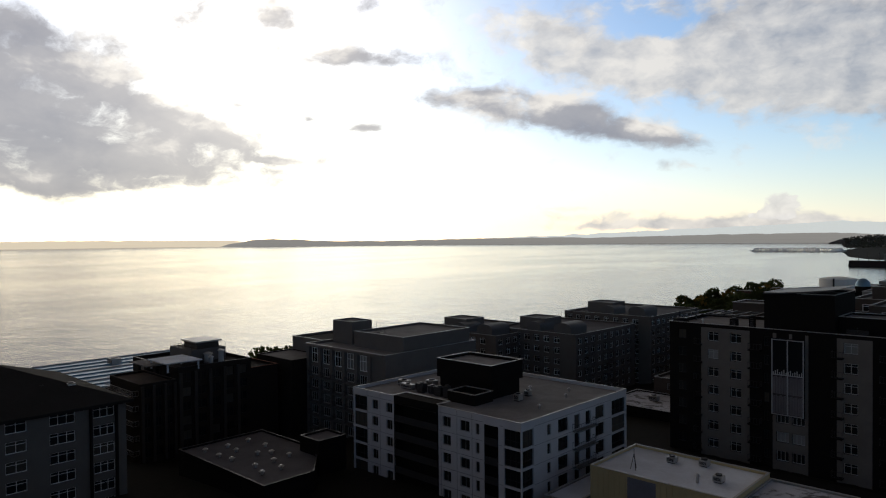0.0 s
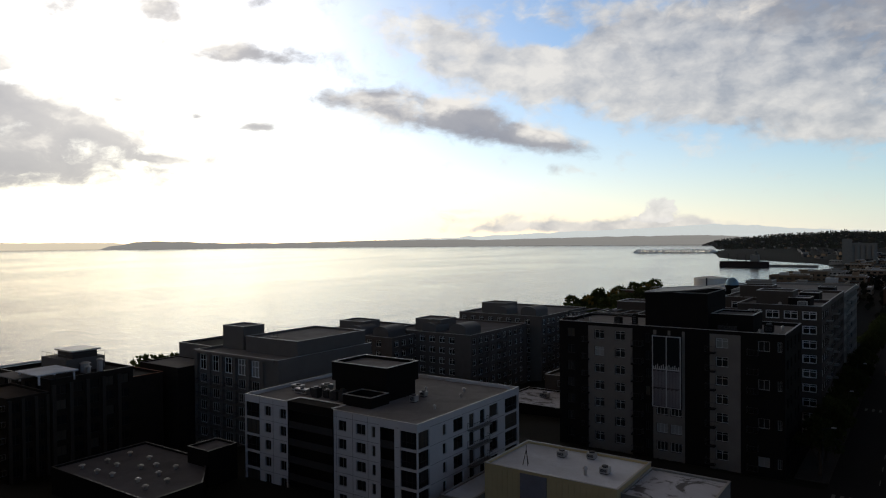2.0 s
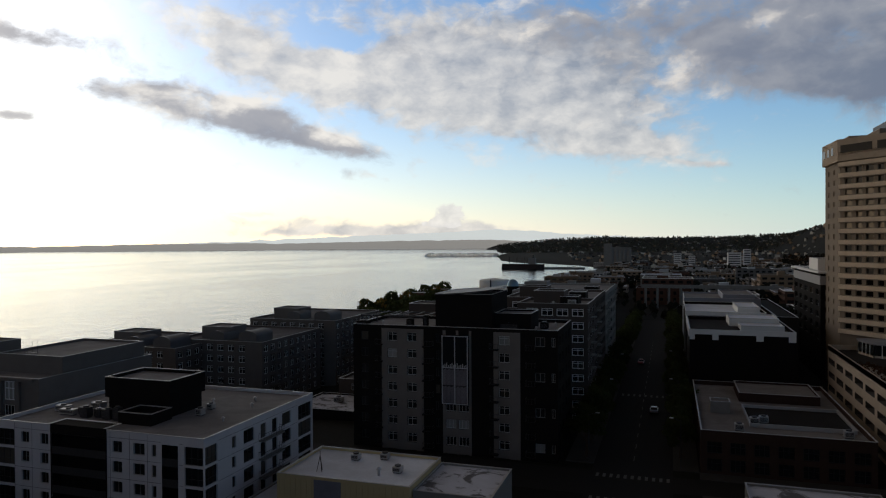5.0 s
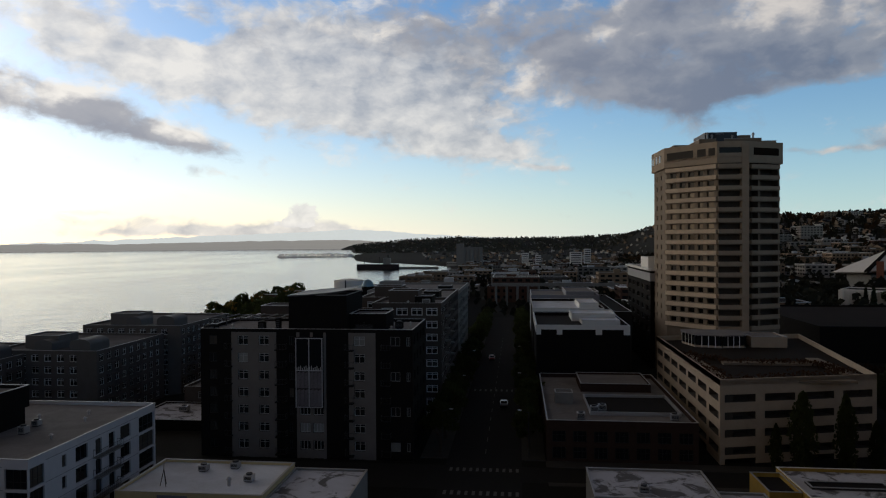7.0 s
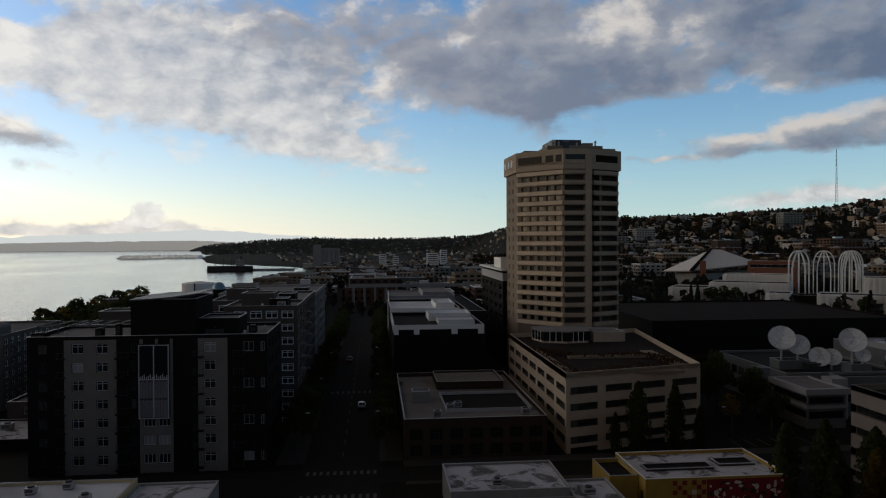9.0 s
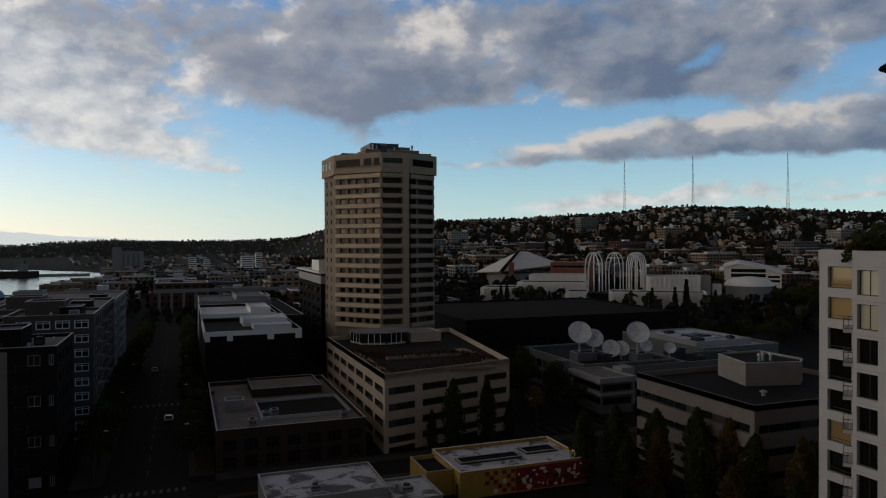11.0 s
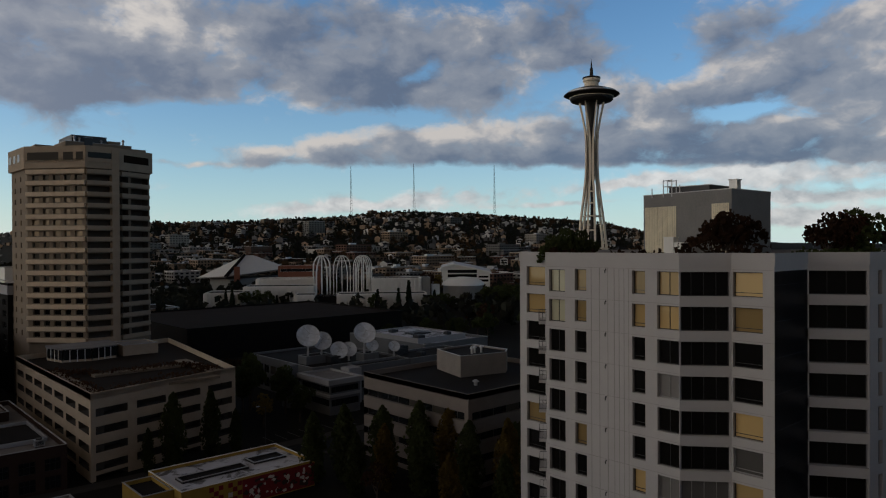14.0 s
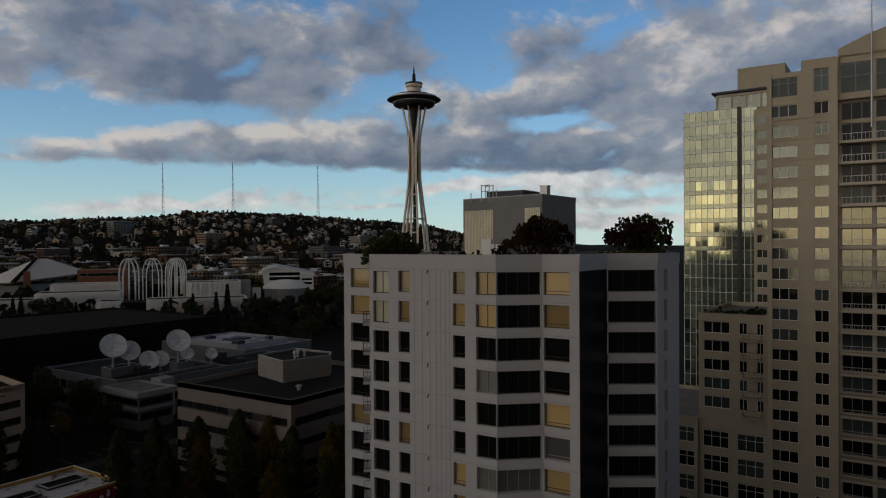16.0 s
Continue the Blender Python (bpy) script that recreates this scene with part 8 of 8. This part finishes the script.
def block(x, y, w, d, h, g, group="town blocks", name="town_block", label=None):
    """A plain town building: walls with window bays, roof, edge and a plant box."""
    z0 = min(land(x, y), land(x + w, y), land(x, y + d), land(x + w, y + d)) - 1.0
    z1 = max(land(x, y), land(x + w, y + d)) + h
    wall = g.choice(TOWN)
    words = {"pale_render": "pale rendered", "brown_render": "brown rendered", "grey_render": "grey", "ochre_brick": "ochre brick", "rust_brick": "rust-red brick"}[wall.name]
    ob = thing(name, (x + w / 2, y + d / 2, z0), label or "%s town building with rows of windows" % words, "building", group)
    s = Shape()
    pl = rect(x, y, x + w, y + d)
    floors = max(1, int(h / 3.3))
    for i in range(4):
        a, b = pl[i], pl[(i + 1) % 4]
        n = (Vector(b) - Vector(a)).length
        ops = []
        if i in (0, 3 if x > 0 else 1):
            cols = max(2, int(n / g.uniform(3.4, 5.2)))
            ops = [((c + 0.22) * n / cols, (c + 0.78) * n / cols, z1 - 3.3 * f - 2.6, z1 - 3.3 * f - 1.0, None) for c in range(cols) for f in range(floors)]
        facade(s, ob, a, b, z0, z1 + 0.5, [], 0.2)
        for u0, u1, v0, v1, _ in ops:
            ex = (Vector(b) - Vector(a)).normalized()
            o = Vector((ex.y, -ex.x)) * 0.03
            p, q = Vector(a) + ex * u0 + o, Vector(a) + ex * u1 + o
            s.face([(*p, v0), (*q, v0), (*q, v1), (*p, v1)], 1)
    part("wall", s, [wall, GLASS], ob)
    part("roof", Shape().face([(*p, z1) for p in pl]), g.choice(TOWN_ROOFS), ob)
    part("roof_edge", Shape().ring(inset(pl, -0.1), inset(pl, 0.5), z1 + 0.3, z1 + 0.65), g.choice([COPING, wall, wall, WHITE]), ob)
    if w > 12:
        bx, by = x + w * g.uniform(0.2, 0.6), y + d * g.uniform(0.2, 0.6)
        part("plant_box", Shape().box(bx, by, z1 - 0.05, bx + w * 0.22, by + d * 0.22, z1 + g.uniform(1.5, 3)), g.choice([CONCRETE, METAL, wall]), ob)
    return ob


g = random.Random(2024)
for gy in range(200, 1500, 34):
    for gx in range(-260, 760, 40):
        x, y = gx + g.uniform(-3, 3), gy + g.uniform(-2, 2)
        w, d = g.uniform(18, 34), g.uniform(16, 27)
        r, az = math.hypot(x + w / 2, y), math.degrees(math.atan2(x + w / 2, y))
        if az > 60 or r > 1450 or any(x < t[2] and x + w > t[0] and y < t[3] and y + d > t[1] for t in TAKEN):
            continue
        if x - along(SHORE, y) < 25 or land(x, y) > 30 or g.random() < 0.55 * ease((r - 500) / 700):
            continue
        cap = 40 - 0.036 * r - max(0.0, land(x, y))
        h = min(max(5.0, cap), g.choice((5, 7, 9, 10, 12, 15)))
        block(x, y, w, d, h, g)

# Viaduct across the end of the street.
via = thing("viaduct", (0, 430, -3), "concrete road viaduct on pale round columns", "viaduct")
part("deck", Shape().box(-16, 426, VIA_Z, 60, 438, VIA_Z + 1.1), CONCRETE, via)
part("barrier", Shape().box(-16, 425.8, VIA_Z + 1.1, 60, 426.1, VIA_Z + 2.0), CONCRETE, via)
for i in range(9):
    part("column", Shape().tube((-13.5 + i * 6.5, 428, -8), (-13.5 + i * 6.5, 428, VIA_Z), 0.75, n=12), CONCRETE, via)
building("street_end_block", "brown brick block closing the street", rect(-20, 452, 14, 470), -8, 9.5, TOWN[4], ROOF_DARK, {0: lambda n: grid(n, [(0.1 + 0.115 * i, 1.6) for i in range(8)], [(6, 8), (2, 4)], WIN_D)}, 0.5)

# Hillside houses.
HOUSE_WALLS = [surface("white_house_paint", (0.44, 0.43, 0.40), 0.8, each=0.35), surface("tan_house_paint", (0.30, 0.22, 0.15), 0.8, each=0.3), surface("grey_house_paint", (0.10, 0.098, 0.10), 0.8, each=0.3)]


def house(w, d, h, wall, label):
    """A hillside house: walls, pitched roof, windows and chimney."""
    ob = thing("hillside_house", (0, 0, 0), label, "house", "hillside houses")
    part("wall", Shape().box(-w / 2, -d / 2, -4, w / 2, d / 2, h), wall, ob)
    rf = Shape()
    o, t = 0.6, h + w * 0.28
    rf.face([(-w / 2 - o, -d / 2 - o, h - 0.2), (0, -d / 2 - o, t), (0, d / 2 + o, t), (-w / 2 - o, d / 2 + o, h - 0.2)])
    rf.face([(w / 2 + o, d / 2 + o, h - 0.2), (0, d / 2 + o, t), (0, -d / 2 - o, t), (w / 2 + o, -d / 2 - o, h - 0.2)])
    rf.face([(-w / 2, -d / 2, h - 0.1), (w / 2, -d / 2, h - 0.1), (0, -d / 2, t - 0.15)], 1)
    rf.face([(w / 2, d / 2, h - 0.1), (-w / 2, d / 2, h - 0.1), (0, d / 2, t - 0.15)], 1)
    part("roof", rf, [ROOF_DARK, wall], ob)
    for zz in ((1.0, 2.6), (4.0, 5.6)):
        if zz[1] < h:
            part("window", Shape().box(-w * 0.38, -d / 2 - 0.05, zz[0], w * 0.38, -d / 2 + 0.05, zz[1]), GLASS, ob)
    return ob


homes = [house(9, 11, 6.2, HOUSE_WALLS[0], "white painted hillside house with a dark roof"), house(11, 10, 6.0, HOUSE_WALLS[1], "tan hillside house with a dark roof"), house(8, 9, 6.5, HOUSE_WALLS[2], "grey hillside house with a dark roof")]
used = set()
for i in range(135):
    src = g.choice((homes[0], homes[0], homes[1], homes[2]))
    x, y = polar(g, 11, 60, 780, 1480)
    m = pose(x, y, land(x, y) + 0.3, 0, 0, g.choice((-20, -35, -45, -60, 30)) + g.uniform(-8, 8))
    if src.name in used:
        copy_thing(src, m)
    else:
        src.matrix_basis = m
        used.add(src.name)
for az, r, w, h in ((14, 1180, 24, 16), (17, 1280, 20, 14), (22.5, 1330, 26, 20), (24, 1380, 30, 16), (26.5, 1300, 30, 14), (28, 1400, 24, 18), (29.5, 1380, 22, 20), (33, 1400, 24, 16), (36.5, 1440, 20, 20), (40, 1450, 36, 12), (44.5, 1440, 44, 12), (31.5, 1120, 30, 18), (21, 1050, 28, 16), (19, 980, 26, 14), (38, 1000, 34, 12), (34.5, 900, 40, 10), (47, 900, 40, 10), (50, 1000, 36, 12), (27, 930, 30, 12), (43, 1180, 26, 12), (23, 820, 40, 10), (41, 800, 44, 10)):
    x, y = r * math.sin(radians(az)), r * math.cos(radians(az))
    block(x, y, w * (0.8 if r > 1290 else 1), w * 0.6, h * (0.55 if r > 1290 else 1), g, "hillside apartments", "hillside_apartments")

def house_mass(name, label, n, spot, seed):
    """Houses past counting: small walls and gabled roofs in one mesh."""
    q = random.Random(seed)
    s = Shape()
    for _ in range(n):
        x, y = spot(q)
        z, w, d, h = land(x, y) - 2, q.uniform(2.6, 7), q.uniform(2.6, 6), q.uniform(4.5, 8.5)
        if z < WATER_Z + 2:
            continue
        a = radians(q.choice((20, 40, 55, 70)) + q.uniform(-8, 8))
        c, t = math.cos(a), math.sin(a)

        def at(u, v, zz):
            return (x + c * u - t * v, y + t * u + c * v, z + zz)

        k = q.randrange(3)
        b = [(-w, -d), (w, -d), (w, d), (-w, d)]
        for i in range(4):
            p, r = b[i], b[(i + 1) % 4]
            s.face([at(*p, 0), at(*r, 0), at(*r, h), at(*p, h)], k)
        for zz in (h - 2.4, h - 5.2):
            s.face([at(-w * 0.8, -d - 0.06, zz), at(w * 0.8, -d - 0.06, zz), at(w * 0.8, -d - 0.06, zz + 1.4), at(-w * 0.8, -d - 0.06, zz + 1.4)], 4)
        if q.random() < 0.5:
            s.face([at(*p, h) for p in b], 3)
        else:
            s.face([at(-w, -d, h), at(w, -d, h), at(w, 0, h + 2.6), at(-w, 0, h + 2.6)], 3)
            s.face([at(w, d, h), at(-w, d, h), at(-w, 0, h + 2.6), at(w, 0, h + 2.6)], 3)
            s.face([at(w, -d, h), at(w, d, h), at(w, 0, h + 2.6)], k)
            s.face([at(-w, d, h), at(-w, -d, h), at(-w, 0, h + 2.6)], k)
    return single(name, s, [*HOUSE_WALLS, ROOF_DARK, GLASS], label, "houses", kind="stuff")


house_mass("hillside_house_mass", "crowded pale and tan houses over the hillside", 1050, lambda q: polar(q, 9, 62, 720, 1490), 15)
house_mass("headland_house_mass", "scattered pale houses on the wooded headland", 420, lambda q: polar(q, -12, 11, 2650, 3650), 16)
house_mass("lowland_house_mass", "low sheds and houses on the flat land by the bay", 260, lambda q: polar(q, -8, 14, 900, 2500), 17)

# Grain silos, pale office towers and the pier far along the bay.
def polar_at(az, r):
    return r * math.sin(radians(az)), r * math.cos(radians(az))


sx, sy = polar_at(-4.0, 1350)
silo = thing("grain_silos", (sx, sy, land(sx, sy)), "row of pale concrete grain silos with a head house", "silo")
for i in range(6):
    part("silo_cell", Shape().tube((sx - 18 + i * 8, sy, -10), (sx - 18 + i * 8, sy, 22), 4.1, n=16), CONCRETE, silo)
part("head_house", Shape().box(sx - 24, sy - 5, -10, sx - 10, sy + 5, 33), CONCRETE, silo)
part("gallery", Shape().box(sx - 10, sy - 3, 22, sx + 26, sy + 3, 26), CONCRETE, silo)
for az, r, w, h in ((4.2, 1100, 18, 24), (5.3, 1110, 10, 28), (0.3, 1250, 12, 22), (1.4, 1230, 10, 18), (-8.3, 420, 26, 14)):
    x, y = polar_at(az, r)
    building("pale_office_tower", "pale office tower with dark window bands", rect(x, y, x + w, y + w * 0.7), land(x, y) - 1, land(x, y) + h, WHITE, ROOF, {0: lambda n: grid(n, [(0.5, n * 0.86)], storeys(land(x, y) + h, 3.4, int(h / 3.4) - 1, 1.0, 2.4), WIN_D)}, 0.5, group="pale office towers")
px, py = polar_at(-16.4, 2380)
spit = Shape()
for i in range(30):
    az = -19.3 + 5.8 * i / 29
    x, y = polar_at(az, 2380 + 40 * math.sin(i))
    spit.box(x - 9, y - 14, WATER_Z - 1, x + 9, y + 14, WATER_Z + 1.2)
single("pier", spit, CONCRETE, "long low pier and breakwater in the bay", "pier", (px, py, WATER_Z), smooth=False)


BOAT_WHITE = surface("white_gelcoat", (0.9, 0.9, 0.9), 0.3, grain=0.02, stain=0.03, spec=0.5)


def boat(x, y, s):
    ob = thing("moored_boat", (x, y, WATER_Z), "white moored yacht with a bare mast", "boat", "moored boats")
    part("hull", Shape().prism([(x - s, y - s * 0.3), (x + s * 0.7, y - s * 0.3), (x + s * 1.2, y), (x + s * 0.7, y + s * 0.3), (x - s, y + s * 0.3)], WATER_Z - 0.2, WATER_Z + s * 0.45), BOAT_WHITE, ob)
    part("cabin", Shape().box(x - s * 0.5, y - s * 0.2, WATER_Z + s * 0.45, x + s * 0.4, y + s * 0.2, WATER_Z + s * 0.9), BOAT_WHITE, ob)
    part("mast", Shape().tube((x, y, WATER_Z + s * 0.4), (x, y, WATER_Z + s * 2.6), 0.12, 0.06, 5), METAL, ob)
    return ob


for i in range(44):
    x, y = polar_at(-19.2 + 5.6 * (i + g.uniform(-0.4, 0.4)) / 43, 2280 + g.uniform(-30, 40))
    boat(x, y, g.uniform(9, 13))
# Glowing globes on posts, added for the bright points along the marina.
GLOW = bpy.data.materials.new("glow_point_globe")
GLOW.use_nodes = True
GLOW.node_tree.nodes["Principled BSDF"].inputs["Emission Color"].default_value = rgb(1.0, 0.86, 0.62)
GLOW.node_tree.nodes["Principled BSDF"].inputs["Emission Strength"].default_value = 2.2
for i in range(30):
    x, y = polar_at(-19.1 + 5.2 * (i + g.uniform(-0.35, 0.35)) / 29, 2255 + g.uniform(-8, 8))
    lamp = thing("dock_lamp", (x, y, WATER_Z), "glowing globe added for a bright point along the marina", "lamp", "dock lamps")
    part("post", Shape().tube((x, y, WATER_Z - 1), (x, y, WATER_Z + 4.5), 0.25, 0.2, 6), METAL_DARK, lamp)
    part("globe", Shape().lathe(x, y, [(0.05, WATER_Z + 4.4), (1.0, WATER_Z + 4.9), (1.2, WATER_Z + 5.6), (0.8, WATER_Z + 6.4), (0.05, WATER_Z + 6.7)], 10), GLOW, lamp, "glowing globe")
bx, by = polar_at(-11.6, 1270)
ship = thing("cargo_ship", (bx, by, WATER_Z), "dark-hulled cargo ship with white deckhouse at the quay", "ship")
RUST = surface("dark_red_hull", (0.03, 0.02, 0.02), 0.7)
part("hull", Shape().prism([(bx - 34, by - 8), (bx + 30, by - 8), (bx + 42, by), (bx + 30, by + 8), (bx - 34, by + 8)], WATER_Z - 1, WATER_Z + 9), RUST, ship)
part("deckhouse", Shape().box(bx + 14, by - 6, WATER_Z + 9, bx + 26, by + 6, WATER_Z + 20), CONCRETE, ship)
for dx in (-22, -8, 6):
    part("cargo_mast", Shape().tube((bx + dx, by, WATER_Z + 9), (bx + dx, by, WATER_Z + 22), 0.7, 0.4, 6), METAL_DARK, ship)
part("funnel", Shape().tube((bx + 22, by, WATER_Z + 20), (bx + 22, by, WATER_Z + 26), 2.0, 1.7, 10), METAL_DARK, ship)
single("quay", Shape().box(bx - 40, by + 14, WATER_Z - 1, bx + 110, by + 30, WATER_Z + 3), CONCRETE, "low concrete quay behind the ship", "quay", (bx, by + 20, WATER_Z))

# Round-roofed building and tank near the trees.
rx, ry = polar_at(-14.6, 300)
drum = thing("round_building", (rx, ry, land(rx, ry)), "round dark building with a pale curved roof edge", "building")
part("drum", Shape().lathe(rx, ry, [(9.5, -10), (9.5, 18.5), (0.1, 18.6)], 32), DARK_PANEL, drum)
part("roof_edge", Shape().lathe(rx, ry, [(9.7, 18.2), (9.9, 18.2), (9.9, 19.2), (9.4, 19.2), (9.4, 18.2)], 32), COPING, drum)
rx, ry = polar_at(-13.8, 325)
tank = thing("white_tank", (rx, ry, land(rx, ry)), "large white round storage tank", "tank")
part("shell", Shape().lathe(rx, ry, [(7.0, -10), (7.0, 21.6), (6.6, 21.8), (0.1, 22.6)], 32), WHITE, tank, smooth=False)
part("ladder", Shape().box(rx - 0.3, ry - 7.2, -5, rx + 0.3, ry - 7.0, 22), METAL_DARK, tank)
rx, ry = polar_at(-12.3, 300)
cup = thing("small_dome", (rx, ry, land(rx, ry)), "small dark dome with a finial on a drum", "dome")
part("drum", Shape().lathe(rx, ry, [(2.6, -10), (2.6, 20.4), (2.4, 20.5)], 20), DARK_PANEL, cup)
part("shell", Shape().lathe(rx, ry, [(2.5 * math.cos(i * math.pi / 16), 20.4 + 3.0 * math.sin(i * math.pi / 16)) for i in range(9)], 20), ROOF_BLUE, cup, smooth=True)
part("finial", Shape().tube((rx, ry, 23.2), (rx, ry, 25.4), 0.12, 0.03, 6), METAL, cup)

# ---- parked and passing cars ----
TYRE = surface("tyre_rubber", (0.02, 0.02, 0.02), 0.9)
CAR_PAINTS = [surface("silver_car_paint", (0.16, 0.16, 0.165), 0.3, 0.4), surface("dark_car_paint", (0.03, 0.03, 0.035), 0.3, 0.2), surface("white_car_paint", (0.6, 0.6, 0.6), 0.35), surface("red_car_paint", (0.22, 0.02, 0.02), 0.35)]
LAMP = surface("car_lamp_glass", (0.5, 0.5, 0.48), 0.2)


def car(x, y, paint, word, turn=0.0):
    ob = thing("car", (0, 0, 0), "%s saloon car standing on the street" % word, "car", "cars on the street")
    body = Shape()
    rings = [(-2.2, 0.45, 0.75), (-2.15, 0.35, 0.95), (-1.2, 0.3, 1.0), (1.0, 0.3, 0.98), (2.1, 0.35, 0.85), (2.2, 0.45, 0.65)]
    for (y0, a0, b0), (y1, a1, b1) in zip(rings, rings[1:]):
        for sx_ in (-0.9, 0.9):
            q = [(sx_, y0, a0), (sx_, y1, a1), (sx_, y1, b1), (sx_, y0, b0)]
            body.face(q if sx_ > 0 else q[::-1])
        body.face([(-0.9, y0, b0), (0.9, y0, b0), (0.9, y1, b1), (-0.9, y1, b1)])
    body.face([(-0.9, -2.2, 0.45), (0.9, -2.2, 0.45), (0.9, -2.2, 0.75), (-0.9, -2.2, 0.75)]).face([(0.9, 2.2, 0.45), (-0.9, 2.2, 0.45), (-0.9, 2.2, 0.65), (0.9, 2.2, 0.65)])
    part("body", body, paint, ob)
    cab = Shape()
    lo, hi = [(-0.82, -1.5), (0.82, -1.5), (0.82, 1.0), (-0.82, 1.0)], [(-0.66, -1.0), (0.66, -1.0), (0.66, 0.3), (-0.66, 0.3)]
    for i in range(4):
        j = (i + 1) % 4
        cab.face([(*lo[i], 0.98), (*lo[j], 0.98), (*hi[j], 1.42), (*hi[i], 1.42)])
    part("window_band", cab, GLASS, ob)
    part("car_roof", Shape().prism(hi, 1.42, 1.46), paint, ob)
    for wx in (-0.82, 0.82):
        for wy in (-1.35, 1.35):
            part("wheel", Shape().tube((wx - 0.1, wy, 0.32), (wx + 0.1, wy, 0.32), 0.32, n=14), TYRE, ob)
    for wx in (-0.65, 0.65):
        part("headlight", Shape().box(wx - 0.15, 2.16, 0.58, wx + 0.15, 2.22, 0.7), LAMP, ob)
        part("tail_light", Shape().box(wx - 0.15, -2.23, 0.62, wx + 0.15, -2.18, 0.74), CAR_PAINTS[3], ob)
    ob.matrix_basis = pose(x, y, 0.035, 0, 0, turn)
    return ob


words = ["silver", "black", "white", "red"]
for i, (x, y, t) in enumerate(((-3.5, 168, 0), (-8.8, 233, 180), (74, 119.5, 90), (88, 114, 90))):
    k = (0, 3, 1, 0)[i]
    car(x, y, CAR_PAINTS[k], words[k], t)
for i in range(8):
    single("parking_line", Shape().box(70 + i * 2.9, 128, 0.02, 70.15 + i * 2.9, 133, 0.045), ROAD_PAINT, "white painted parking bay line", "road marking", (70 + i * 2.9, 130, 0.02), "parking lines")
for x, y in ((-14.0, 128), (1.8, 128), (-14.0, 160), (1.8, 164), (-14.0, 196), (1.8, 205), (66, 124), (96, 124)):
    s = thing("street_lamp", (x, y, 0.15), "slim dark street lamp with an arm", "street lamp", "street lamps")
    d = 1.6 if x < -5 else -1.6
    part("pole", Shape().tube((x, y, 0.1), (x, y, 8.5), 0.1, 0.06, 7).tube((x, y, 8.4), (x + d, y, 8.8), 0.05, n=5), METAL_DARK, s)
    part("lamp_head", Shape().box(x + d - 0.35, y - 0.14, 8.74, x + d + 0.35, y + 0.14, 8.9), METAL, s)
